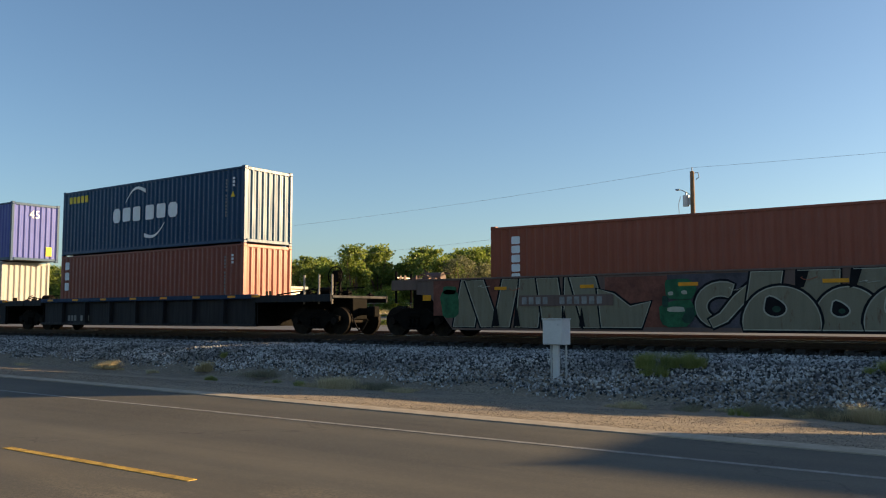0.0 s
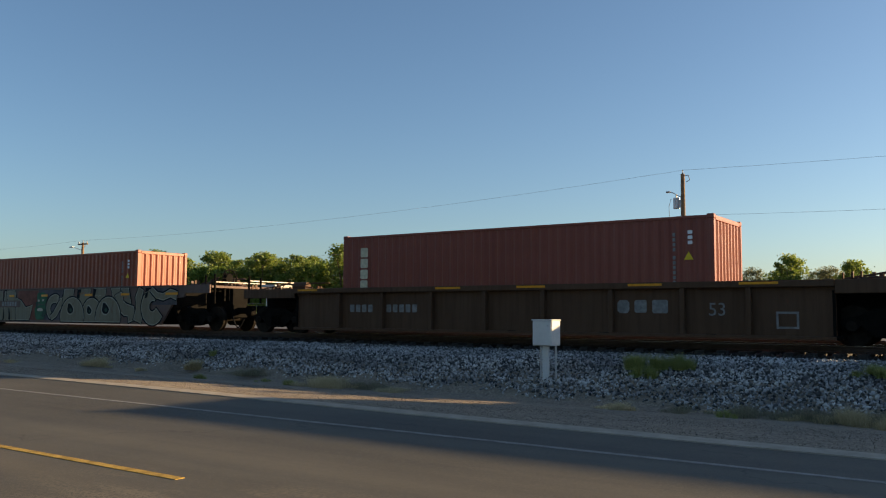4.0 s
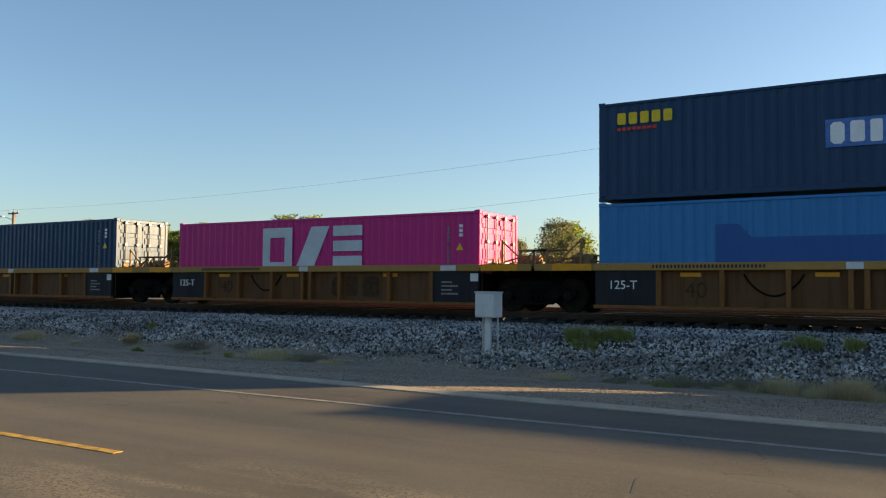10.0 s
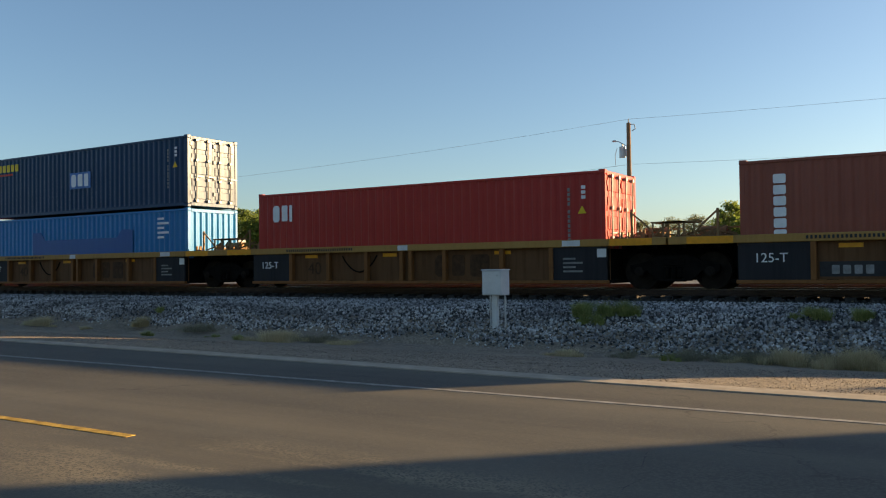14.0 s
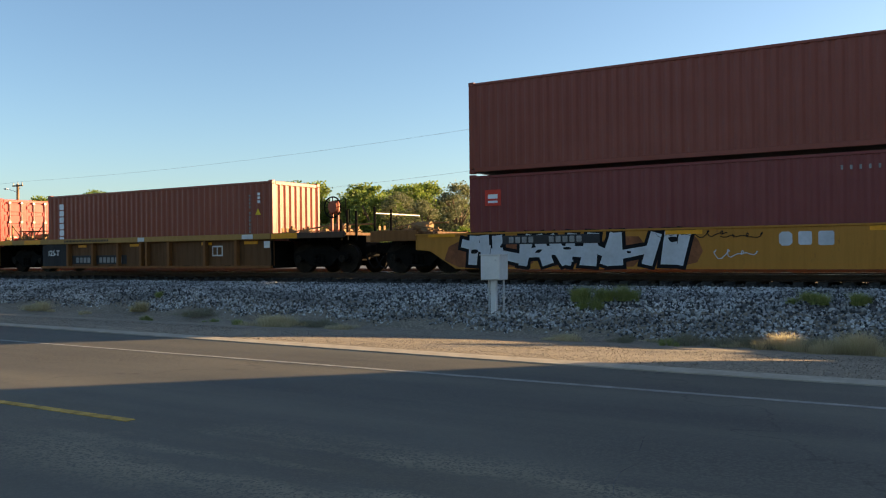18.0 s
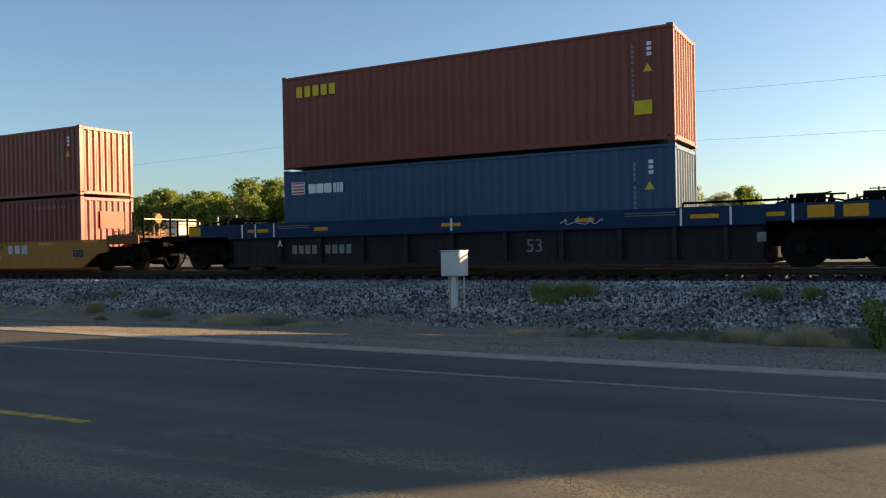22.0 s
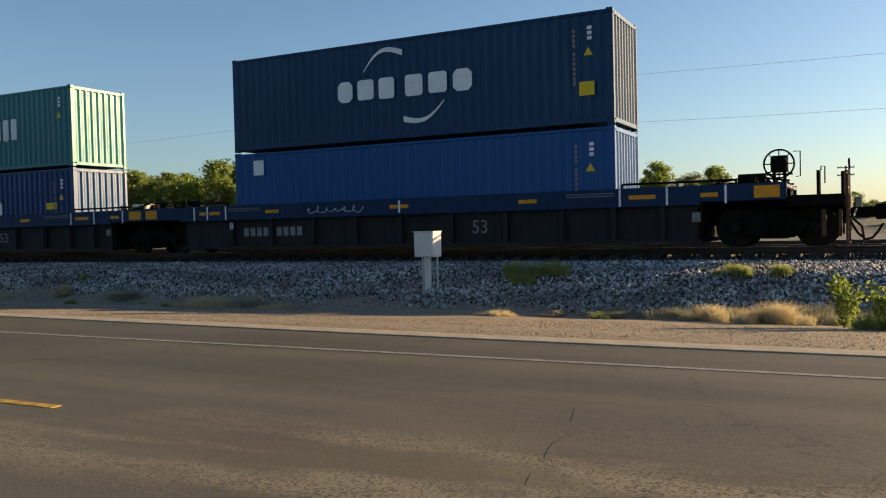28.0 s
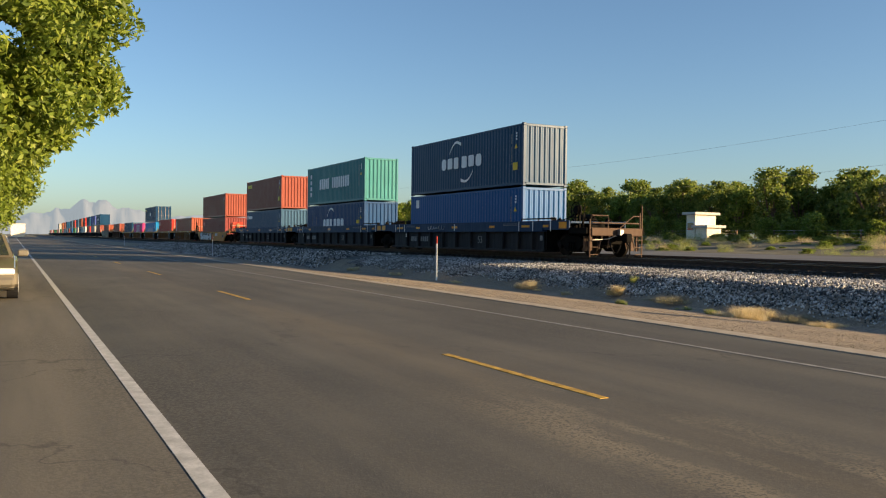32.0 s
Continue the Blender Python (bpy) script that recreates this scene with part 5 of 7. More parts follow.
blocks(c, "white_word", 0.98, 2.23, 0.3, [0.26] * 5, WHITE, 0.12, label="white word as plain blocks", holes=False)
id_marks(c, L40, HC)
c = container("bright magenta container with huge pale signs", 47.29, 1.04, L40, STD, C_PINK, "doors")
PALE = simple("lettering_pale_grey", (0.55, 0.60, 0.64), 0.6, 0, 0.1, 2.0, 0.02)
x, zb, h = 4.01, 1.04, 1.25
part("logo_frame", flat_shape([rect(x, x + 0.32, zb, zb + h), rect(x + 0.95, x + 1.27, zb, zb + h), rect(x + 0.32, x + 0.95, zb + h - 0.32, zb + h), rect(x + 0.32, x + 0.95, zb, zb + 0.13)]), PALE, c, "pale grey frame shape")
part("logo_slant", flat_shape([[(x + 1.47, zb), (x + 2.2, zb), (x + 2.8, zb + h), (x + 2.07, zb + h)]]), PALE, c, "pale grey slanted block")
for lo, hi in ((0.0, 0.30), (0.45, 0.78), (0.93, 1.25)):
    mark(c, "logo_bar", x + 2.95, x + 4.08, zb + lo, zb + hi, PALE, label="pale grey level bar")
id_marks(c, L40, STD)
c = container("light blue container with a darker patch", 63.02, 1.05, L40, STD, C_CYAN)
part("dark_patch", flat_shape([[(2.96, 0.2), (9.22, 0.2), (9.22, 1.9), (8.6, 1.92), (8.3, 1.62), (3.8, 1.62), (3.5, 1.95), (2.96, 1.95)]]), paint("paint_blue_patch", (0.003, 0.09, 0.31), fade=0.05, rust=0.05), c, "overpainted darker blue patch")
for i in range(5):
    mark(c, "data_line", 10.6, 10.95 + 0.25 * (i % 2), 2.2 - 0.17 * i, 2.28 - 0.17 * i, WHITE)
c = container("dark blue container with a small white emblem", 63.02, 1.08 + STD, L40, STD, C_MIDNIGHT, "doors")
blocks(c, "yellow_word", 0.48, 1.98, 0.3, [0.27] * 5, YELLOWMARK, 0.1, label="yellow word as plain blocks", holes=False)
blocks(c, "red_word", 0.5, 1.82, 0.08, [0.1] * 8, REDMARK, 0.4, label="small red line of bars", holes=False)
mark(c, "emblem_panel", 5.43, 6.73, 1.0, 1.64, simple("emblem_blue", (0.05, 0.17, 0.45), 0.5), label="blue emblem panel")
blocks(c, "emblem", 5.5, 1.07, 0.5, [0.36, 0.36, 0.3], WHITE, 0.1, FACE - 0.008, "white emblem blocks")
id_marks(c, L40, STD)
c = container("red container with a white emblem", 78.65, 1.01, L40, HC, C_RED, "doors")
blocks(c, "emblem", 0.62, 1.93, 0.54, [0.34, 0.3, 0.14], WHITE, 0.08, label="white emblem blocks")
id_marks(c, L40, HC)
c = container("brick-red container with white upright signs", 94.21, 0.96, L40, HC, paint("paint_brick", (0.28, 0.073, 0.046)))
column(c, "upright_sign", 0.76, 2.52, 0.28, [0.22] * 6, WHITE, 0.04, label="white upright word as plain blocks")
id_marks(c, L40, HC)
c = container("maroon container in the lower row with a red square", 113.91, 0.97, L40, STD, C_MAROON)
mark(c, "red_square", 0.5, 1.0, 1.7, 2.15, REDMARK, label="red square emblem")
mark(c, "white_line", 0.6, 0.9, 1.78, 1.84, WHITE, FACE - 0.008)
mark(c, "white_line", 0.6, 0.9, 1.9, 2.02, WHITE, FACE - 0.008)
blocks(c, "stencil_line", 9.6, 2.17, 0.10, [0.05] * 11, NUMGREY, 1.4, label="row of small white bars", holes=False)
part("red_plate", bx(L40 - 0.014, L40 + 0.003, -0.35, 0.75, 1.4, 2.05), REDMARK, c, "red painted square")
c = container("wine-red container in the upper row", 113.91, 1.01 + STD, L40, STD, C_WINE)
id_marks(c, L40, STD)
c = container("steel-blue container with a small flag emblem", 135.66, 0.99, L40, HC, C_STEELBLUE)
part("flag_emblem", flat_shape([rect(0.34, 0.80, 2.17 + 0.095 * i, 2.215 + 0.095 * i) for i in range(4)]), REDMARK, c, "red striped flag shape")
mark(c, "flag_ground", 0.31, 0.83, 2.14, 2.52, WHITE, FACE + 0.0015, t=0.004)
blocks(c, "white_word", 0.97, 2.15, 0.29, [0.27, 0.27, 0.27, -0.04, 0.1, 0.1, 0.1], WHITE, 0.1, label="white word as plain blocks", holes=False)
id_marks(c, L40, HC)
c = container("brown-red container with a yellow word", 135.66, 1.03 + HC, L40, HC, C_WINE)
blocks(c, "yellow_word", 0.54, 2.2, 0.33, [0.28] * 5, YELLOWMARK, 0.1, label="yellow word as plain blocks", holes=False)
id_marks(c, L40, HC)
mark(c, "yellow_label", 11.2, 11.65, 0.7, 1.05, YELLOWMARK, label="yellow label")
c = container("deep blue container with white word blocks", 155.20, 0.99, L40, HC, C_ROYAL)
blocks(c, "logo_word", 3.88, 1.2, 0.6, [0.62, 0.66, 0.62, -0.18, 0.68, 0.7, 0.7], WHITE, 0.1, label="white word as plain blocks")
swoosh(c, 4.83, 2.01, 6.12, 2.43, 0.17, WHITE)
id_marks(c, L40, HC)
mark(c, "yellow_label", 10.75, 11.3, 1.42, 1.66, YELLOWMARK, label="yellow label")
part("lashing", flat_shape([rect(1.3, 1.33, 1.4, 2.1), rect(2.3, 2.33, 1.4, 2.0)]), FADEDMARK, c)
c = container("teal container with big white word blocks", 155.20, 1.03 + HC, L40, HC, C_TEAL)
blocks(c, "logo_word", 2.95, 1.1, 0.8, [0.38] * 5 + [-0.56] + [0.39] * 8, WHITE, 0.08, label="large white words as plain blocks")
column(c, "upright_sign", 0.79, 2.36, 0.33, [0.31] * 4, WHITE, 0.155, label="four white signs as plain blocks")
id_marks(c, L40, HC)
c = container("bright blue container with a square white label", 174.78, 0.99, L40, HC, C_BLUE)
mark(c, "white_label", 0.74, 1.14, 2.18, 2.64, WHITE, label="square white label")
id_marks(c, L40, HC)
c = container("navy container with white word blocks and two arcs", 174.78, 1.03 + HC, L40, HC, C_NAVY, "front")
blocks(c, "logo_word", 3.9, 1.2, 0.6, [0.62, 0.66, 0.62, -0.18, 0.68, 0.7, 0.7], WHITE, 0.1, label="white word as plain blocks")
swoosh(c, 4.85, 2.02, 6.15, 2.45, 0.17, WHITE)
swoosh(c, 6.15, 0.58, 7.44, 1.0, 0.17, WHITE, -0.2)
id_marks(c, L40, HC)
mark(c, "yellow_label", 11.3, 11.7, 0.75, 1.1, YELLOWMARK, label="yellow label")

# the long front of the train, far off
rnd = random.Random(3)
uc = -47.5 - 17.4 * 4
cols = [C_OXIDE, C_NAVY, C_RED, C_GREY, C_ORANGE, C_BLUE, C_WHITE, C_RUST, C_GREEN, C_STEELBLUE]
far_car = front_unit(uc, False, "dark well car unit far up the train")
for i in range(16):
    u = uc - 17.4 * i
    if i:
        m = copy_thing(far_car, pose(0, 0, 0))
        MOVERS.append((m, u, TRACK_Y, 0.0))
    container("weathered container in the lower row, far up the train", u - 6.1, 1.15, L40, HC, cols[rnd.randrange(10)])
    if i % 4 != 3 and i < 9:
        container("weathered container in the upper row, far up the train", u - 6.1, 1.15 + HC, L40, HC, cols[rnd.randrange(10)])


# ---- ground, road and track ----
def sheet(name, rows, xs, material, kind="structure", label="", category=""):
    """A surface of profile rows (y, z) drawn along x."""
    vs = [(x, y, z) for x in xs for y, z in rows]
    k = len(rows)
    fs = [(i * k + j, (i + 1) * k + j, (i + 1) * k + j + 1, i * k + j + 1) for i in range(len(xs) - 1) for j in range(k - 1)]
    ob = raw(name, vs, fs, material)
    return tagged(ob, label, category, "", kind)


FARP = [(30.1, 0.60), (43.4, 0.66), (45, 0.74), (48, 0.78), (50.5, 1.0), (56, 1.32), (60, 1.66), (64, 1.72), (90, 1.45), (160, 1.1), (400, 0.6), (4400, 0.3)]


def far_z(y):
    return float(np.interp(y, [q[0] for q in FARP], [q[1] for q in FARP]))


sheet("ground", [(-3500, -0.06), (-60, -0.06), (-3.0, -0.04), (8.4, -0.06), (8.9, -0.6), (29.2, -0.6), (29.7, 0.52), *FARP],
      [-4400, -900, -300, -120, -60, -30, 0, 30, 90, 400, 2500], DIRT, label="dry brown earth of the plain", category="ground")


def slab(name, x0, x1, y0, y1, z0, z1, material, label, category, parent=None):
    ob = part(name, bx(x0, x1, y0, y1, z0, z1), material, parent)
    return tagged(ob, label, category, "", "structure") if parent is None else ob


XS = [-420, -200, -100, -60, -37, -30, -24, -18, -13, -8, -4, 0, 6, 12, 20, 60, 260]
n = len(XS)
tagged(raw("road", [(x, -2.6, 0.0) for x in XS] + [(x, edge_y(x) + 0.02, 0.0) for x in XS] + [(x, -2.6, -0.12) for x in XS] + [(x, edge_y(x) + 0.02, -0.12) for x in XS],
           [(i, i + 1, n + i + 1, n + i) for i in range(n - 1)] + [(2 * n + i, i, i + 1, 2 * n + i + 1)[::-1] for i in range(n - 1)] + [(n + i, n + i + 1, 3 * n + i + 1, 3 * n + i) for i in range(n - 1)], ASPHALT),
       "worn grey-brown asphalt road with fine cracks", "road", "", "structure")
slab("far_road", -420, 260, 30.4, 43.0, 0.4, 0.69, FARASPHALT, "grey service road beyond the railway", "road")
slab("road_shoulder", -420, 200, -2.6, 0.91, -0.02, 0.005, DUSTY, "dusty tan asphalt shoulder where cars park", "road")
lines = base("road_marking")
tagged(lines, "white edge lines and yellow centre dashes on asphalt", "road marking", "", "structure")
part("edge_line", bx(-418, 200, 0.925, 1.045, 0.0, 0.005), ROADWHITE, lines, "solid white edge line")
raw("edge_line", [(x, 8.14 + (0.25 if x < -90 else 0.0) + w, z) for x in XS for w, z in ((0, 0.001), (0, 0.005), (0.09, 0.005), (0.09, 0.001))],
    [(4 * i + j, 4 * i + j + 1, 4 * i + 5 + j, 4 * i + 4 + j)[::-1] for i in range(n - 1) for j in range(3)], ROADFAINT, lines)
dash = bx(0, 3.1, 4.65, 4.75, 0.0, 0.005)
dm = bpy.data.meshes.new("centre_dash")
dash.to_mesh(dm)
dash.free()
dm.materials.append(ROADYELLOW)
for i in range(-18, 8):
    o = part("centre_dash", dm, ROADYELLOW, lines, "yellow centre dash")
    o.location = (-9.1 + 12.7 * i, 0, 0)

cr = [(-2.02, 6.3), (-2.0, 6.1), (-1.9, 5.7), (-1.95, 5.55), (-1.79, 5.42), (-1.82, 5.1), (-1.77, 4.82), (-1.69, 4.6), (-1.72, 4.46), (-1.66, 4.2), (-1.7, 4.02), (-1.58, 3.6), (-1.66, 3.2), (-1.6, 2.8)]
tagged(raw("road_crack", [(x + s * (0.0012 + 0.0032 * abs(math.sin(i * 2.3))), y, 0.004) for i, (x, y) in enumerate(cr) for s in (-1, 1)], [(2 * i, 2 * i + 1, 2 * i + 3, 2 * i + 2) for i in range(len(cr) - 1)], BED), "dark jagged crack across the asphalt", "crack", "", "structure")
kerb = base("kerb")
tagged(kerb, "pale concrete ribbon kerb along the road", "kerb", "", "structure")
km = bpy.data.meshes.new("kerb_stone")
kb = bx(0.001, 3.049, 0.0, 0.36, -0.1, 0.014)
kb.to_mesh(km)
kb.free()
km.materials.append(CONCRETE)
for i in range(-45, 14):
    o = part("kerb_stone", km, CONCRETE, kerb)
    x = -4.9 + 3.05 * i
    o.matrix_basis = pose(x, edge_y(x), 0, 0, 0, math.degrees(math.atan2(edge_y(x + 3.05) - edge_y(x), 3.05)))
slab("kerb_far", -418, -4.9 - 3.05 * 45, 10.62, 10.95, -0.1, 0.014, CONCRETE, "", "", kerb)
SH = ([8.8, 10.2, 11.2, 12.5, 14.0, 15.6], [0.012, 0.0, -0.04, -0.13, -0.25, -0.385])
GX = XS
BEDP = [(15.2, -0.45), (15.5, -0.38), (16.6, 0.02), (17.6, 0.33), (18.3, 0.39), (20.4, 0.43), (28.2, 0.43), (29.3, 0.1), (29.6, 0.05)]


def shoulder_z(y):
    return max(float(np.interp(y, *SH)) if y < 15.6 else -1.0, float(np.interp(y, [p[0] for p in BEDP], [p[1] for p in BEDP])) + 0.012 if y > 15.3 else -1.0)


SY = [0.0, 0.15, 0.3, 0.45, 0.6, 0.72, 0.8, 0.87, 0.94, 1.0]
k = len(SY)
tagged(raw("gravel_shoulder", [(x, y, shoulder_z(y)) for x in GX for y in [edge_y(x) + 0.3 + (17.1 - edge_y(x) - 0.3) * q for q in SY]],
           [(k * i + j, k * i + k + j, k * i + k + 1 + j, k * i + 1 + j) for i in range(len(GX) - 1) for j in range(k - 1)], GRAVEL), "sandy gravel shoulder beside the kerb", "ground", "", "structure")
sheet("ballast_bed", BEDP, [-700 + 20 * i for i in range(50)], BED, label="dark fines under the ballast stones", category="ground")


def bed_z(y):
    return np.interp(y, [p[0] for p in BEDP], [p[1] for p in BEDP])


ROCK_V = np.array([(1, 0, 0), (-1, 0, 0), (0, 1, 0), (0, -1, 0), (0, 0, 1), (0, 0, -1)], float)
ROCK_F = np.array([(0, 2, 4), (2, 1, 4), (1, 3, 4), (3, 0, 4), (2, 0, 5), (1, 2, 5), (3, 1, 5), (0, 3, 5)])


def foot_y(x):
    """Where the ballast runs out into the dirt."""
    return np.interp(x, [-44, -25, -12, -7, -3, 10], [16.5, 16.35, 16.1, 15.85, 15.75, 15.7]) + 0.13 * np.sin(x * 1.7) + 0.08 * np.sin(x * 4.1 + 1)


def stones(name, n, xr, yr, size, zf, material, seed, label, category, lift=0.25):
    g = np.random.default_rng(seed)
    x, y = g.uniform(*xr, n), g.uniform(*yr, n)
    if name == "ballast":
        keep_ = y > foot_y(x) + g.normal(0, 0.12, n)
        x, y = x[keep_], y[keep_]
        n = len(x)
    s = g.uniform(0.55, 1.3, n)[:, None] * size * g.uniform(0.6, 1.15, (n, 3))
    v = ROCK_V[None] * g.uniform(0.7, 1.35, (n, 6, 3)) + g.normal(0, 0.22, (n, 6, 3))
    a, b = g.uniform(0, 6.28, n), g.uniform(0, 6.28, n)
    v = v * s[:, None, :]
    c, d = np.cos(b)[:, None], np.sin(b)[:, None]
    v = np.stack((v[..., 0], v[..., 1] * c - v[..., 2] * d, v[..., 1] * d + v[..., 2] * c), -1)
    c, d = np.cos(a)[:, None], np.sin(a)[:, None]
    v = np.stack((v[..., 0] * c - v[..., 1] * d, v[..., 0] * d + v[..., 1] * c, v[..., 2]), -1)
    z = zf(y) + size * lift + g.uniform(-0.1, 0.9, n) * size
    v += np.stack((x, y, z), -1)[:, None, :]
    f = ROCK_F[None] + (np.arange(n) * 6)[:, None, None]
    return tagged(heap(name, v.reshape(-1, 3), 3, f.reshape(-1, 3), material), label, category, "", "stuff")


stones("ballast", 104000, (-44, 10), (15.35, 20.75), 0.037, bed_z, ROCKS, 1, "loose pale and dark crushed stones on the railway bank", "ballast")
stones("ballast_far", 18000, (-130, -46), (15.4, 20.75), 0.07, bed_z, ROCKS, 2, "loose crushed stones farther along the bank", "ballast")
stones("shoulder_pebbles", 36000, (-30, 6), (9.9, 13.6), 0.0075, lambda y: np.interp(y, *SH), PEBBLES, 3, "small brown pebbles on the shoulder", "gravel", -0.35)

stones("ballast_track", 15000, (-42, 12), (20.55, 23.5), 0.04, lambda y: bed_z(y) + 0.05, DARKROCKS, 5, "oil-darkened crushed stones between the ties", "ballast")
stones("ballast_between", 9000, (-60, 20), (23.3, 28.9), 0.045, bed_z, ROCKS, 4, "loose crushed stones between and beyond the tracks", "ballast")

track = base("railway_track")
tagged(track, "railway track of rusty rails on dark timber ties", "railway track", "", "structure")
RP = [(-0.075, 0.0), (0.075, 0.0), (0.075, 0.015), (0.012, 0.04), (0.012, 0.125), (0.035, 0.135), (0.035, 0.168), (-0.035, 0.168), (-0.035, 0.135), (-0.012, 0.125), (-0.012, 0.04), (-0.075, 0.015)]
for y in (TRACK_Y - 0.7525, TRACK_Y + 0.7525):
    vs = [(x, y + a, 0.60 + b) for x in (-700, 250) for a, b in RP]
    k = len(RP)
    o = raw("rail", vs, [(i, (i + 1) % k, k + (i + 1) % k, k + i) for i in range(k)] + [tuple(range(k))[::-1], tuple(range(k, 2 * k))], RAIL, track)
    part("rail_head", bx(-700, 250, y - 0.030, y + 0.030, 0.768, RAIL_Z), RAILTOP, track, "polished rail head")
siding = base("railway_track")
tagged(siding, "second track of rust-brown rails beyond the train", "railway track", "", "structure")
for y in (25.75, 27.25):
    vs = [(x, y + a, 0.60 + b) for x in (-700, 250) for a, b in RP]
    raw("rail", vs, [(i, (i + 1) % k, k + (i + 1) % k, k + i) for i in range(k)] + [tuple(range(k))[::-1], tuple(range(k, 2 * k))], RAIL, siding)
tm = bpy.data.meshes.new("tie")
tb = bx(-0.115, 0.115, TRACK_Y - 1.3, TRACK_Y + 1.3, 0.40, 0.598, 0.012)
tb.to_mesh(tm)
tb.free()
pm = bpy.data.meshes.new("tie_plate")
pb = bmesh.new()
for y in (TRACK_Y - 0.7525, TRACK_Y + 0.7525):
    box(pb, -0.10, 0.10, y - 0.17, y + 0.17, 0.598, 0.612)
    for s in (-0.1, 0.1):
        box(pb, -0.02, 0.02, y + s - 0.02, y + s + 0.02, 0.612, 0.64)
pb.to_mesh(pm)
pb.free()

# ---- things beside the track ----
cab = base("relay_cabinet", pose(-8.9, 16.6, 0.0))
tagged(cab, "pale grey steel relay cabinet on a post in the ballast", "cabinet")
part("cabinet_body", bx(-0.16, 0.32, -0.18, 0.22, 0.76, 1.31, 0.012), CABINET, cab)
part("cabinet_door", bx(-0.145, 0.305, -0.198, -0.181, 0.775, 1.295, 0.006), CABINET, cab)
part("lid", bx(-0.175, 0.335, -0.21, 0.24, 1.31, 1.335, 0.008), CABINET, cab)
part("latch", bx(0.21, 0.25, -0.21, -0.198, 1.18, 1.22), GALV, cab, "small steel latch")
part("post", bx(0.01, 0.14, -0.05, 0.06, -0.2, 0.76, 0.01), CABINET, cab)
for x in (-0.10, 0.27):
    part("conduit", cyl(bmesh.new(), (x, 0.1, -0.05), (x, 0.1, 0.77), 0.022, seg=10), GALV, cab)


def marker(x, y, h=1.4):
    m = base("marker_post", pose(x, y, -0.26))
    tagged(m, "thin white marker post with an orange top band", "post", "marker posts along the line")
    part("shaft", bx(-0.05, 0.05, -0.012, 0.012, -0.1, h - 0.3, 0.006), WHITE, m)
    part("top_band", bx(-0.05, 0.05, -0.012, 0.012, h - 0.3, h, 0.006), REDMARK, m, "orange-red top band")


marker(-31.1, 15.6, 1.78)
marker(-74.5, 15.5, 1.7)
marker(-140, 15.5, 1.7)


def utility_pole(x, y, h, full=True):
    p = base("utility_pole", pose(x, y, 0.1))
    tagged(p, "weathered timber utility pole" + (" with transformer can and lamp" if full else ""), "pole", "utility poles")
    part("shaft", cyl(bmesh.new(), (0, 0, 0), (0, 0, h), 0.16, 0.11, 12), POLEWOOD, p)
    part("top_pin", cyl(bmesh.new(), (0, 0, h), (0, 0, h + 0.22), 0.03, seg=8), WIRE, p)
    bm = bmesh.new()
    pipe(bm, [(0.12, 0, h - 0.1), (0.32, 0, h - 0.1), (0.38, 0, h - 0.35), (0.2, 0, h - 0.45)], 0.025)
    part("bracket", bm, WIRE, p)
    if full:
        bm = cyl(bmesh.new(), (-0.36, 0, h - 1.85), (-0.36, 0, h - 1.27), 0.17, seg=16)
        cyl(bm, (-0.36, 0, h - 1.27), (-0.36, 0, h - 1.08), 0.045, seg=8)
        box(bm, -0.25, -0.1, -0.05, 0.05, h - 1.8, h - 1.4)
        part("transformer", bm, GALV, p, "grey transformer can")
        part("lamp_arm", pipe(bmesh.new(), [(-0.1, -0.05, h - 1.25), (-0.55, -0.05, h - 0.98), (-0.75, -0.05, h - 0.92)], 0.025), GALV, p)
        part("lamp_head", bx(-0.92, -0.66, -0.12, 0.02, h - 0.98, h - 0.88, 0.04), GALV, p)
        part("cable_loop", pipe(bmesh.new(), [(-0.65, 0, h - 1.3), (-0.78, 0, h - 1.7), (-0.75, 0, h - 2.3)], 0.015), WIRE, p)
    else:
        part("lamp_arm", pipe(bmesh.new(), [(-0.1, 0, h - 0.7), (-1.6, 0, h - 0.35)], 0.03), GALV, p)
        part("lamp_head", bx(-2.0, -1.55, -0.14, 0.14, h - 0.40, h - 0.28, 0.04), GALV, p)
        part("cross_arm", bx(-0.75, 0.75, -0.06, 0.06, h - 0.2, h - 0.08, 0.01), POLEWOOD, p)
        for sx in (-0.65, 0.65):
            part("insulator", cyl(bmesh.new(), (sx, 0, h - 0.08), (sx, 0, h + 0.12), 0.05, seg=8), WIRE, p)
    return p


utility_pole(-15.1, 44.0, 8.98)
utility_pole(-71.0, 44.0, 7.75, False)
utility_pole(-127.0, 44.0, 8.4, False)
utility_pole(41.0, 44.0, 9.4)


def wire(a, b, sag, r=0.006):
    a, b = Vector(a), Vector(b)
    n = 14
    pts = [a.lerp(b, i / n) - Vector((0, 0, sag * 4 * (i / n) * (1 - i / n))) for i in range(n + 1)]
    o = part("overhead_wire", pipe(bmesh.new(), pts, r, 4), WIRE, None)
    tagged(o, "thin pale overhead wire between poles", "wire", "overhead wires")


for (xa, ha), (xb, hb) in (((-15.1, 8.98), (-71.0, 7.75)), ((-15.1, 8.98), (41.0, 9.4)), ((-71.0, 7.75), (-127.0, 8.4))):
    wire((xa, 44, 0.1 + ha + 0.2), (xb, 44, 0.1 + hb + 0.2), 0.55)
    wire((xa, 44, 0.1 + ha - 2.25), (xb, 44, 0.1 + hb - 2.25), 0.65)


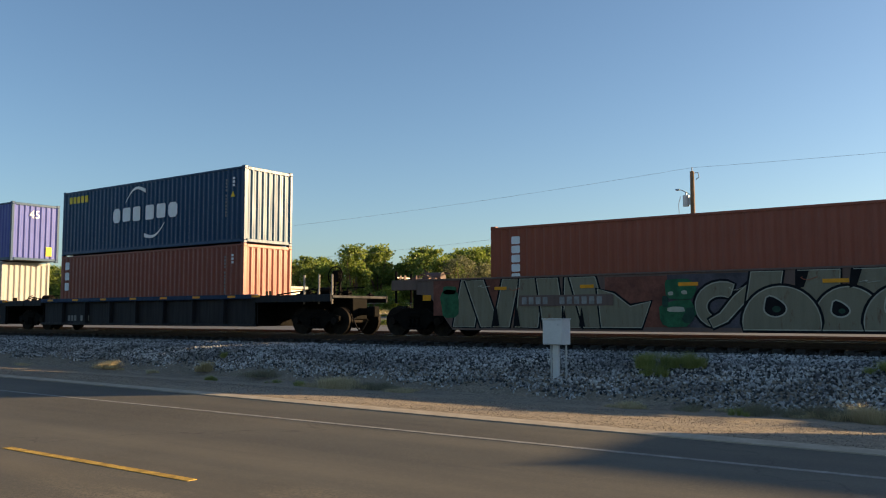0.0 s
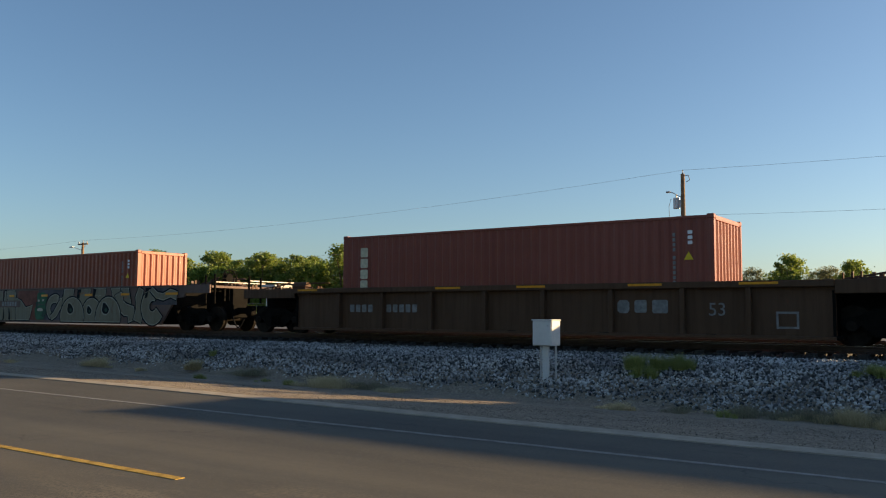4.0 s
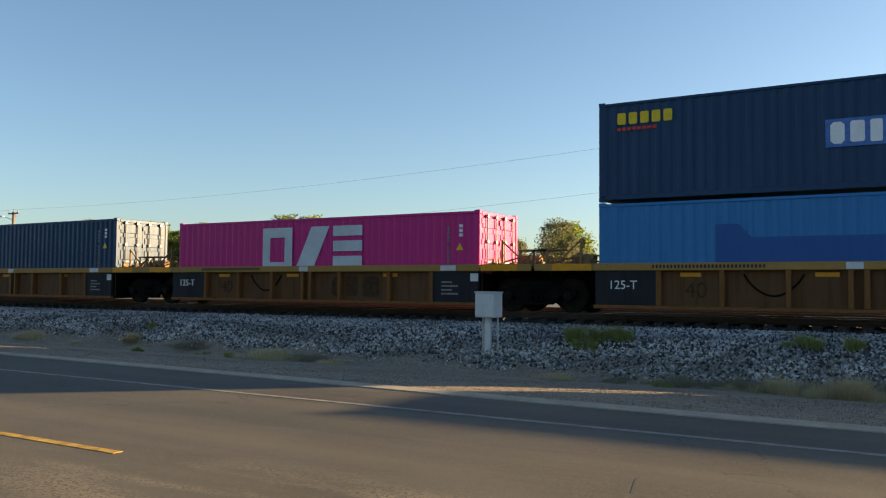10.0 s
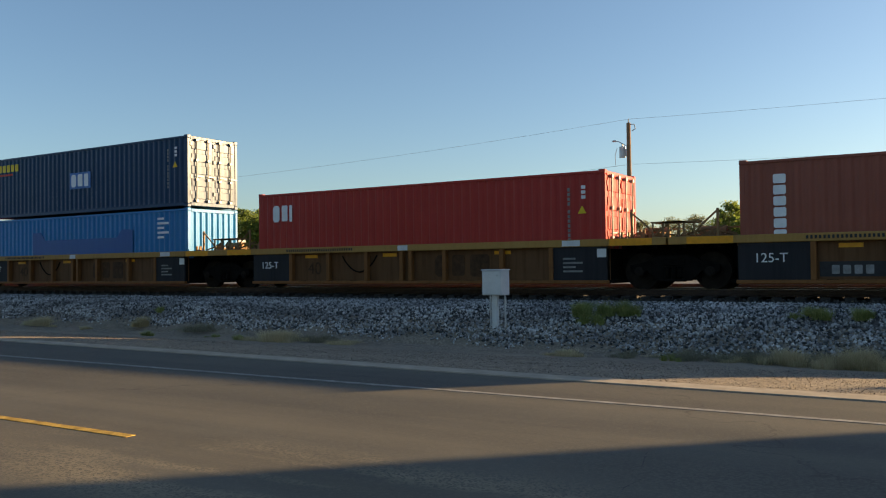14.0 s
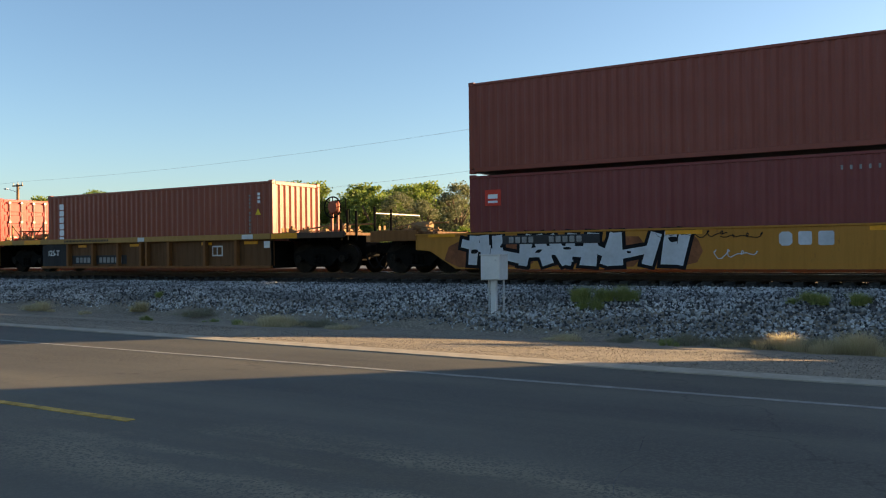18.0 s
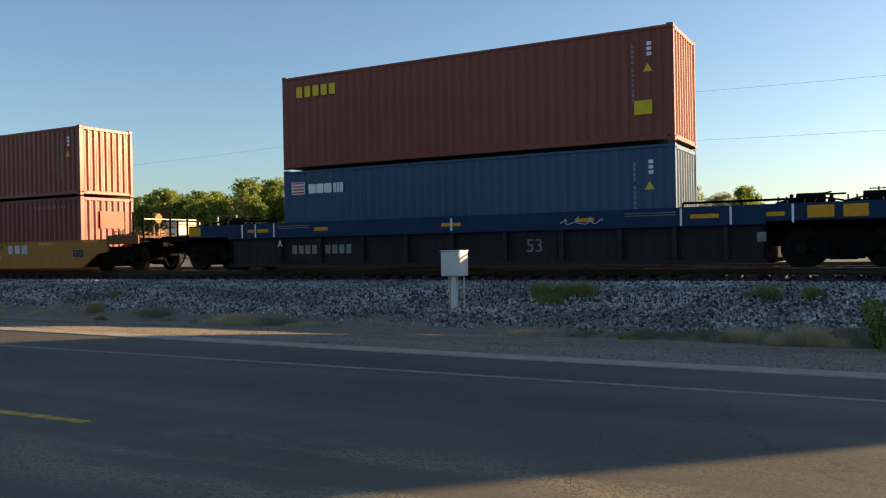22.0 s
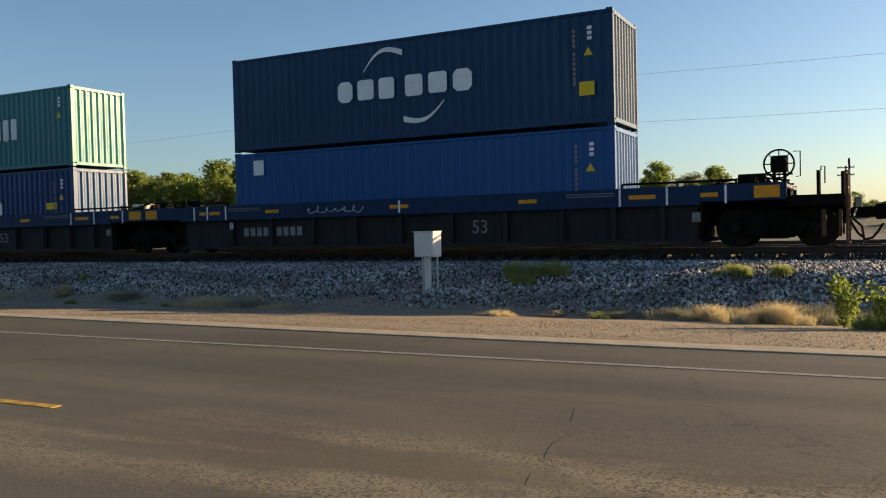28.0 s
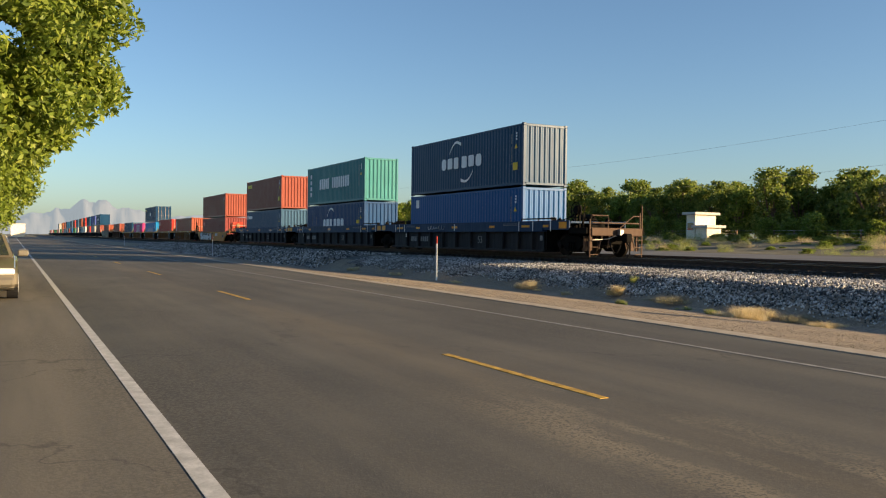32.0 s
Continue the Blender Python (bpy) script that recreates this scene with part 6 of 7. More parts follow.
def cross_pole(x, y, h):
    p = base("utility_pole", pose(x, y, 0.2))
    tagged(p, "distant timber pole with two cross arms", "pole", "utility poles")
    part("shaft", cyl(bmesh.new(), (0, 0, 0), (0, 0, h), 0.16, 0.11, 10), POLEWOOD, p)
    for z in (h - 0.25, h - 1.3):
        part("cross_arm", bx(-1.1, 1.1, -0.07, 0.07, z - 0.07, z + 0.07), POLEWOOD, p)
        for s in (-1, -0.6, 0.6, 1):
            part("insulator", cyl(bmesh.new(), (s, 0, z + 0.07), (s, 0, z + 0.25), 0.06, seg=6), GALV, p)


cross_pole(-2.9, 130, 8.5)


# ---- plants ----
def leaves_at(centres, normals_free, size, g, long=1.6):
    """Small folded leaves, two triangles each, at the given places."""
    n = len(centres)
    a = g.normal(size=(n, 3))
    a /= np.linalg.norm(a, axis=1)[:, None]
    b = np.cross(a, g.normal(size=(n, 3)))
    b /= np.linalg.norm(b, axis=1)[:, None]
    s = size * g.uniform(0.6, 1.25, n)[:, None]
    up = np.cross(a, b) * 0.18
    p = np.stack((centres - a * s * long * 0.5, centres + b * s * 0.5 + up * s, centres + a * s * long * 0.5, centres - b * s * 0.5 + up * s), 1)
    f = np.arange(n * 4).reshape(n, 4)
    return p.reshape(-1, 3), f


def tree(name, label, height, width, leaf, n_leaf, size, seed, trunk_h=0.3, gaps=0.5, tall=1.0, limbs=7, clumped=False):
    g = np.random.default_rng(seed)
    th = base(name)
    tagged(th, label, "tree", "trees beyond the railway")
    bm = bmesh.new()
    cyl(bm, (0, 0, -0.3), (0.05, 0, height * trunk_h), width * 0.045, width * 0.035, 9)
    tips = []
    for i in range(limbs):
        a = 6.283 * i / limbs + g.uniform(-0.3, 0.3)
        r = width * g.uniform(0.18, 0.36)
        z = height * g.uniform(0.5, 0.85)
        mid = Vector((math.cos(a) * r * 0.4, math.sin(a) * r * 0.4, height * trunk_h + (z - height * trunk_h) * 0.55))
        tip = Vector((math.cos(a) * r, math.sin(a) * r, z))
        cyl(bm, (0.05, 0, height * trunk_h * 0.92), mid, width * 0.025, width * 0.016, 6)
        cyl(bm, mid, tip, width * 0.016, width * 0.006, 5)
        tips.append(tip)
    part("trunk", bm, BARK, th)
    nc = 330 if clumped else int(44 + 26 * gaps)
    ph = g.uniform(0, 6.283, nc)
    cz = g.uniform(-1, 1, nc)
    rad = np.sqrt(np.clip(1 - cz * cz, 0, 1)) * (g.uniform(0.2, 1.0, nc) ** 0.5 if clumped else g.uniform(0.35, 1.0, nc))
    z0 = height * trunk_h * 0.75
    zc = z0 + (height - z0) * (cz * 0.44 + 0.5)
    cen = np.stack((np.cos(ph) * rad * width * 0.42, np.sin(ph) * rad * width * 0.42, zc), 1)
    cr = width * (g.uniform(0.05, 0.085, nc) if clumped else g.uniform(0.06, 0.15, nc))
    k = g.integers(0, nc, n_leaf)
    d = np.clip(g.normal(size=(n_leaf, 3)) * 0.55, -1.0, 1.0)
    if clumped:
        d /= np.linalg.norm(d, axis=1)[:, None]
        d *= (g.uniform(0.0, 1.0, n_leaf) ** 0.4)[:, None]
    pts = cen[k] + d * cr[k][:, None] * np.array([1.0, 1.0, 0.8 * tall])
    v, f = leaves_at(pts, None, size, g, 2.3 if clumped else 1.6)
    heap("crown", v, 4, f, leaf, th)
    return th


green_a = tree("tree", "dense green broadleaf tree with a full crown", 8.0, 7.0, LEAF_GREEN, 6500, 0.225, 1, 0.1, 0.9)
green_b = tree("tree", "tall green tree with an uneven crown", 8.8, 6.2, LEAF_GREEN, 6000, 0.225, 2, 0.12, 1.2, 1.2)
olive_a = tree("tree", "thin olive-grey tree with an airy crown", 7.6, 6.2, LEAF_OLIVE, 6500, 0.15, 3, 0.16, 1.6)
olive_b = tree("tree", "sparse olive tree with visible limbs", 7.0, 5.6, LEAF_OLIVE, 5000, 0.14, 4, 0.25, 1.8, 1.0, 10)
bush_a = tree("bush", "rounded yellow-green shrub on the bank", 2.6, 3.4, LEAF_YELLOW, 2800, 0.17, 5, 0.05, 0.8)
lime_a = tree("tree", "bright green young tree", 5.2, 4.6, LEAF_YELLOW, 6500, 0.19, 6, 0.08, 1.0)
placed = set()


def plant(kind, x, y, s, turn=0.0, sink=0.1):
    """One tree or bush; the low sun keeps a clear lane to the small house, and the trees thin out to the right."""
    along, across = (x + 67.9) * 0.717 + (y - 65.8) * 0.697, (x + 67.9) * 0.697 - (y - 65.8) * 0.717
    if -1 < along < 34 and abs(across) < 3.6:
        return None
    s *= float(np.interp(x, [-66, -44], [0.98, 0.86]))
    m = pose(x, y, far_z(y) - sink, 0, 0, turn) @ Matrix.Scale(s, 4)
    if kind not in placed:
        placed.add(kind)
        kind.matrix_basis = m
        return kind
    return scaled_copy(kind, m)


def scaled_copy(kind, m):
    """A copy of a plant at m, whose size counts from the plant's own."""
    k = 1.0 / kind.scale[0]
    return copy_thing(kind, m @ Matrix.Scale(k, 4))


rt = random.Random(8)
x = -190.0
i = 0
while x < -42:
    near = rt.uniform(70, 76)
    if i % 2 == 0:
        plant(green_b if i % 4 else green_a, x + 1.5, near + 12, rt.uniform(0.9, 1.1), rt.uniform(0, 360))
    kinds = (green_a, green_b, green_a, lime_a, green_b, lime_a) if x < -50 else (olive_a, olive_b, green_b, olive_a, olive_b, olive_a)
    k = kinds[i % 6]
    plant(k, x, near, rt.uniform(0.82, 1.02) * (1.25 if k is lime_a else 1.0), rt.uniform(0, 360))
    if i % 2:
        plant(green_b if i % 4 == 1 else (green_a if x < -50 else olive_a), x + rt.uniform(-2, 2), near + 9, rt.uniform(0.95, 1.08), rt.uniform(0, 360))
    x += rt.uniform(3.0, 4.3)
    i += 1
for x, y, s in ((-160, 62, 0.9), (-148, 61, 1.0), (-139, 62, 0.95), (-131, 61, 1.0), (-122, 62, 1.05), (-113, 61, 0.9), (-104, 62, 1.0)):
    plant(lime_a, x, y, s * 1.2, x * 37 % 360)
plant(olive_b, -41.0, 70, 1.08, 75)
plant(olive_a, -30.2, 70, 0.95, 40)
plant(bush_a, -35.5, 70, 0.9, 120)
for x, y, s, k in ((-17.5, 75, 0.6, green_a), (-14.6, 76, 0.62, olive_a), (-12.2, 75, 0.58, green_a), (-10.6, 74, 0.5, olive_a)):
    plant(k, x, y, s, x * 91 % 360)
for i in range(16):
    plant(bush_a, -9.5 + 1.55 * i + 0.5 * math.sin(i * 2.1), 104 + 6 * math.sin(i * 1.7), 0.55 + 0.2 * math.sin(i * 3.3), i * 57)
for x, y, s, k in ((-27.5, 84, 0.75, olive_b), (-24, 82, 0.7, olive_a), (-21, 84, 0.62, olive_b), (-38.5, 78, 0.8, olive_a), (-33, 82, 0.7, olive_b)):
    plant(k, x, y, s, x * 43 % 360)
for x, y, s, k in ((-19, 72, 0.62, olive_a), (-16, 72, 0.66, green_b), (-13.2, 73, 0.62, olive_a), (-11.3, 72, 0.58, green_b), (-9.9, 71, 0.45, olive_b)):
    plant(k, x, y, s, x * 53 % 360)
for x, y, s in ((-17.2, 66, 0.85), (-15.0, 65, 0.92), (-12.3, 64, 0.95)):
    plant(bush_a, x, y, s, x * 71 % 360)
for x, y, s, k in ((-9.2, 120, 0.5, olive_b), (-5.5, 122, 0.42, olive_a), (0.5, 124, 0.4, olive_a), (4, 126, 0.42, olive_b), (9, 124, 0.5, olive_a), (-24, 128, 0.45, olive_a), (-20.5, 130, 0.4, green_a), (-7.4, 125, 0.36, lime_a), (-3.6, 128, 0.4, green_b), (-1.2, 124, 0.34, olive_b), (2.4, 129, 0.42, lime_a), (7.4, 128, 0.4, green_a), (-11.4, 131, 0.42, green_a), (14.5, 126, 0.5, lime_a), (-2, 135, 0.6, green_a), (2, 133, 0.55, lime_a), (-13, 128, 0.5, lime_a), (6.5, 136, 0.6, green_b), (12, 133, 0.6, green_a), (-17, 126, 0.5, olive_a), (-35.5, 95, 0.5, green_a), (-43, 90, 0.6, lime_a)):
    plant(k, x, y, s, x * 31 % 360)


rb = random.Random(12)
for i in range(22):
    plant(bush_a, -80 + 2.0 * i, 67.8 + 1.2 * math.sin(i * 2.3), rb.uniform(0.75, 1.15), rb.uniform(0, 360))
    plant((green_a, olive_a, green_b)[i % 3], -80 + 2.1 * i, 90 + 3 * math.sin(i * 1.7), rb.uniform(0.95, 1.12), rb.uniform(0, 360))
for i in range(110):
    xb = rb.uniform(-72, 16)
    low = plant(bush_a, xb, rb.uniform(45.0, 64) if i % 2 else rb.uniform(56, 64), rb.uniform(0.16, 0.40), rb.uniform(0, 360), 0.16)
    if low:
        low.scale = (low.scale[0] * rb.uniform(1.4, 2.4), low.scale[1] * 1.5, low.scale[2] * rb.uniform(0.6, 1.0))


def street_tree(x, y, h, w, leaf, n, seed, label):
    t = tree("street_tree", label, h, w, leaf, n, 0.105, seed, 0.2, 3.4, 0.9, 9, True)
    t.matrix_basis = pose(x, y, -0.05)
    tagged(t, label, "tree", "trees along the roadside")


street_tree(-26.0, -2.7, 12.8, 12.9, LEAF_YELLOW, 165000, 21, "leafy roadside tree overhanging the road, sunlit yellow-green")
street_tree(-33.1, -2.5, 8.5, 8.5, LEAF_YELLOW, 42000, 22, "yellow-green roadside tree behind the first")
street_tree(-45.3, -2.1, 8.0, 8.0, LEAF_YELLOW, 18000, 23, "yellow-green roadside tree farther along")
street_tree(-62.0, -2.2, 7.5, 7.5, LEAF_YELLOW, 12000, 24, "small yellow-green roadside tree at the far bend")


def tuft(x, y, z, w, h, n, mat, seed, name, label):
    """Many thin bent blades that grow from a handful of crowded roots."""
    n = int(n * 5)
    g = np.random.default_rng(seed)
    m = max(5, int(w * 9))
    rx, ry = g.normal(0, w * 0.24, m), g.normal(0, w * 0.15, m)
    rh = g.uniform(0.75, 1.35, m) * np.exp(-((rx / (w * 0.55)) ** 2))
    k = g.integers(0, m, n)
    px, py = rx[k] + g.normal(0, w * 0.055, n), ry[k] + g.normal(0, w * 0.05, n)
    hh = h * rh[k] * g.uniform(0.3, 1.05, n)
    lean = g.normal(0, 0.34, (n, 2)) + np.stack((px - rx[k], py - ry[k]), 1) / w * 2.2
    droop = g.uniform(0.7, 1.9, n)
    wd = g.uniform(0.0015, 0.0035, n)
    a = g.uniform(0, 6.28, n)
    bx_, by_ = np.cos(a) * wd, np.sin(a) * wd
    b0 = np.stack((px - bx_, py - by_, np.zeros(n)), 1)
    b1 = np.stack((px + bx_, py + by_, np.zeros(n)), 1)
    mid = np.stack((px + lean[:, 0] * hh * 0.42, py + lean[:, 1] * hh * 0.42, hh * 0.68), 1)
    tip = np.stack((px + lean[:, 0] * hh * droop, py + lean[:, 1] * hh * droop, hh), 1)
    off = np.stack((bx_, by_, 0 * bx_), 1) * 0.8
    v = np.stack((b0, b1, mid + off, tip, mid - off), 1).reshape(-1, 3)
    f = (np.array([(0, 1, 2), (0, 2, 4), (4, 2, 3)])[None] + (np.arange(n) * 5)[:, None, None]).reshape(-1, 3)
    ob = heap(name, v, 3, f, mat)
    ob.location = (x, y, z)
    return tagged(ob, label, "grass", "weeds along the line", "stuff")


def gz_(y):
    return shoulder_z(y)


for i, (x, y, w, h, n, mat) in enumerate((
        (-6.85, 17.4, 1.0, 0.50, 900, GRASS_GREEN), (-6.15, 17.5, 0.9, 0.40, 600, GRASS_GREEN), (-6.65, 16.95, 0.7, 0.34, 450, GRASS_GREEN), (-2.35, 17.5, 0.8, 0.34, 450, GRASS_GREEN), (-1.65, 17.5, 0.6, 0.30, 350, GRASS_GREEN),
        (-12.1, 15.3, 1.4, 0.2, 500, GRASS_DRY), (-14.0, 15.15, 1.8, 0.46, 1100, GRASS_DRY), (-6.2, 14.8, 1.2, 0.2, 450, GRASS_DRY),
        (-3.35, 15.3, 0.8, 0.2, 300, GRASS_DRY), (-2.45, 15.2, 1.1, 0.42, 600, GRASS_DRY), (-1.45, 14.9, 1.3, 0.55, 900, GRASS_DRY), (-5.2, 15.4, 1.3, 0.26, 500, GRASS_GREY), (-4.3, 15.5, 1.4, 0.30, 600, GRASS_GREY), (-3.3, 15.5, 1.5, 0.34, 700, GRASS_GREY), (-2.0, 15.6, 1.4, 0.36, 700, GRASS_GREY), (-0.7, 15.4, 1.6, 0.45, 800, GRASS_GREY), (0.5, 15.5, 1.6, 0.45, 700, GRASS_GREY), (-13.1, 15.6, 1.6, 0.24, 500, GRASS_GREY), (-17.2, 15.9, 2.0, 0.26, 500, GRASS_GREY), (-4.4, 14.8, 0.4, 0.2, 120, GRASS_GREEN),
        (0.2, 13.3, 1.1, 0.4, 500, GRASS_GREEN), (-24.4, 15.8, 1.4, 0.45, 700, GRASS_DRY), (-19.7, 16.0, 0.75, 0.45, 450, GRASS_DRY), (-16.4, 15.3, 0.5, 0.2, 120, GRASS_GREEN),
        (-15.1, 15.0, 0.4, 0.22, 120, GRASS_GREEN), (-18.4, 15.0, 0.4, 0.2, 120, GRASS_GREEN), (-20.3, 17.0, 0.5, 0.25, 200, GRASS_GREEN), (-21.9, 15.6, 0.5, 0.2, 150, GRASS_DRY),
        (-24.3, 15.8, 0.6, 0.16, 160, GRASS_DRY), (-29.2, 15.6, 1.2, 0.2, 260, GRASS_DRY), (-35.5, 15.8, 1.4, 0.22, 300, GRASS_DRY), (-41, 15.8, 1.6, 0.25, 320, GRASS_DRY),
        (0.9, 14.6, 1.6, 0.32, 500, GRASS_DRY), (3.2, 14.6, 1.6, 0.35, 600, GRASS_DRY), (-4.9, 15.5, 0.9, 0.14, 250, GRASS_DRY))):
    dry = mat is not GRASS_GREEN
    tuft(x, y, gz_(y) - 0.01, w, h * (0.66 if dry else 0.78), n, mat, 40 + i, "dry_grass" if dry else "green_weed", ("straw-coloured dry grass tuft at the foot of the bank" if dry else "green weed tuft on the stony bank"))


def tall_weed(x, y, h, seed):
    g = np.random.default_rng(seed)
    th = base("tall_weed", pose(x, y, gz_(y)))
    tagged(th, "tall leafy green weed on the shoulder", "weed")
    pts = []
    for i in range(9):
        a, r = g.uniform(0, 6.28), g.uniform(0.1, 0.35) * h
        top = Vector((math.cos(a) * r, math.sin(a) * r, h * g.uniform(0.6, 1.0)))
        part("stem", cyl(bmesh.new(), (0, 0, 0), top, 0.012, 0.004, 5), GRASS_GREEN, th)
        for f in np.linspace(0.2, 1.05, 60):
            pts.append(np.array(top) * f + g.normal(0, 0.05, 3))
    v, f = leaves_at(np.array(pts), None, 0.045, g, 2.2)
    heap("leaves", v, 4, f, LEAF_GREEN, th)


tall_weed(-0.35, 13.8, 0.78, 61)
tall_weed(0.2, 13.6, 0.7, 62)

# low scrub on the far bank
rs = np.random.default_rng(9)
for i in range(110):
    xx = float(rs.uniform(-80, 14))
    yy = float(rs.uniform(44.5, 62))
    tuft(xx, yy, far_z(yy) - 0.02, float(rs.uniform(1.2, 3.0)), float(rs.uniform(0.4, 1.0)), 90, GRASS_GREEN if i % 3 else GRASS_DRY, 100 + i, "far_weed", "low weeds on the bank beyond the service road")

# ---- buildings, car and distance ----
STUCCO = simple("stucco_beige", (0.78, 0.70, 0.55), 0.9, 0, 0.12, 1.5, 0.3)
ROOFTONE = simple("roof_pale", (0.50, 0.48, 0.44), 0.8, 0, 0.15, 2.0)
PANE = glow_free_glass("window_glass", (0.02, 0.025, 0.03))


def house(x, y, w, d, h, turn, label, wins):
    hs = base("house", pose(x, y, (far_z(y) if y > 30 else 0.1) - 0.05, 0, 0, turn))
    tagged(hs, label, "house", "houses")
    bm = bx(-w / 2, w / 2, -d / 2, d / 2, 0, h)
    part("wall", bm, STUCCO, hs)
    part("roof", bx(-w / 2 - 0.35, w / 2 + 0.35, -d / 2 - 0.35, d / 2 + 0.35, h, h + 0.28, 0.03), ROOFTONE, hs)
    for wx in wins:
        fr = part("window", bx(wx - 0.55, wx + 0.55, -d / 2 - 0.05, -d / 2 + 0.001, h * 0.38, h * 0.72), WHITE, hs, "white framed window")
        part("pane", bx(wx - 0.47, wx + 0.47, -d / 2 - 0.062, -d / 2 - 0.05, h * 0.41, h * 0.69), PANE, fr)
    return hs


house(-67.9, 65.8, 1.3, 2.9, 2.7, 0, "small beige stucco house among the trees", (0.0,))
house(-66.4, 65.4, 1.6, 2.0, 1.3, 0, "low beige lean-to beside the house", ())
house(-446, 2.0, 7, 6, 6.0, 0, "pale beige building at the end of the road", (-4, 0, 4))
house(-23.3, 84, 2.8, 3, 1.5, 10, "distant small pale shed behind the bushes", (0.0,))
house(2.0, 150, 10, 6, 2.4, 0, "distant low shed on the plain", ())

fence = base("far_fence")
tagged(fence, "wire fence of thin posts before the trees", "fence")
for i in range(40):
    xx = -100 + 2.4 * i
    part("post", bx(xx - 0.05, xx + 0.05, 66.95, 67.05, 1.5, 2.75), POLEWOOD, fence)
for z in (2.0, 2.35, 2.67):
    part("strand", bx(-100, -6.4, 66.94, 66.95, z, z + 0.02), GALV, fence)

CARPAINT, cnt, cb = nodes_of("car_champagne", 0.34, 0.5)
cb.inputs["Base Color"].default_value = (0.23, 0.20, 0.15, 1)
cb.inputs["Coat Weight"].default_value = 0.8
HEADLIGHT = glow_free_glass("headlight_lens", (0.75, 0.75, 0.72))


def sedan(x, y):
    """A parked saloon that faces +x; x is its front bumper, y its middle."""
    s = base("parked_car", pose(x, y, 0))
    tagged(s, "champagne saloon car parked on the shoulder", "car")
    bm = bmesh.new()
    prism(bm, [(0.0, 0.30), (0.02, 0.62), (-0.25, 0.74), (-1.25, 0.88), (-3.9, 0.92), (-4.62, 0.86), (-4.68, 0.35), (-4.5, 0.24), (-0.2, 0.22)], -0.87, 0.87)
    bmesh.ops.bevel(bm, geom=list(bm.edges), offset=0.07, segments=3, affect="EDGES")
    part("body", bm, CARPAINT, s)
    bm = bmesh.new()
    prism(bm, [(-1.15, 0.86), (-1.95, 1.40), (-3.2, 1.42), (-4.0, 0.90)], -0.80, 0.80)
    for v in bm.verts:
        if v.co.z > 1.2:
            v.co.y *= 0.74
    bmesh.ops.bevel(bm, geom=list(bm.edges), offset=0.04, segments=2, affect="EDGES")
    part("cabin", bm, CARPAINT, s)
    a = raw("windscreen", [(-1.21, -0.70, 0.93), (-1.21, 0.70, 0.93), (-1.89, 0.54, 1.375), (-1.89, -0.54, 1.375)], [(0, 1, 2, 3)], PANE, s)
    so = a.modifiers.new("thickness", "SOLIDIFY")
    so.thickness, so.offset = 0.012, 1
    for sg in (-1, 1):
        part("headlight", bx(-0.16, 0.012, sg * 0.64 - 0.17, sg * 0.64 + 0.17, 0.55, 0.68, 0.03), HEADLIGHT, s, "clear headlight")
        part("side_window", raw("pane_tmp", [(-1.5, sg * 0.79, 0.95), (-3.7, sg * 0.79, 0.95), (-3.2, sg * 0.632, 1.36), (-2.0, sg * 0.632, 1.36)], [(0, 1, 2, 3)], PANE).data, PANE, s)
        part("mirror", bx(-1.62, -1.48, sg * 0.98 - 0.11, sg * 0.98 + 0.11, 0.90, 1.05, 0.03), CARPAINT, s)
        for wx in (-0.85, -3.65):
            w = part("wheel", cyl(bmesh.new(), (wx, sg * 0.66, 0.32), (wx, sg * 0.88, 0.32), 0.32, seg=24), RUBBER, s, "black tyre")
            part("rim", cyl(bmesh.new(), (wx, sg * 0.87, 0.32), (wx, sg * 0.89, 0.32), 0.2, seg=18), GALV, w)
    part("bumper", bx(-0.1, 0.06, -0.82, 0.82, 0.30, 0.50, 0.05), CARPAINT, s)
    part("grille", bx(-0.03, 0.025, -0.38, 0.38, 0.55, 0.66, 0.01), DARKMARK, s)
    part("plate", bx(0.06, 0.075, -0.16, 0.16, 0.34, 0.45), WHITE, s, "plain white plate")


sedan(-19.6, -0.78)
for o in [o for o in bpy.data.objects if o.name.startswith("pane_tmp")]:
    bpy.data.objects.remove(o)

# haze over the far ridges is put in as a faint blue-grey emission
MOUNT, mnt, mb = nodes_of("mountain_haze_glow", 1.0)
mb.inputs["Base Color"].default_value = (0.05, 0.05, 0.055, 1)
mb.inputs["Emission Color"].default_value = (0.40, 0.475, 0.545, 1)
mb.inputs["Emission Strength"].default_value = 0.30


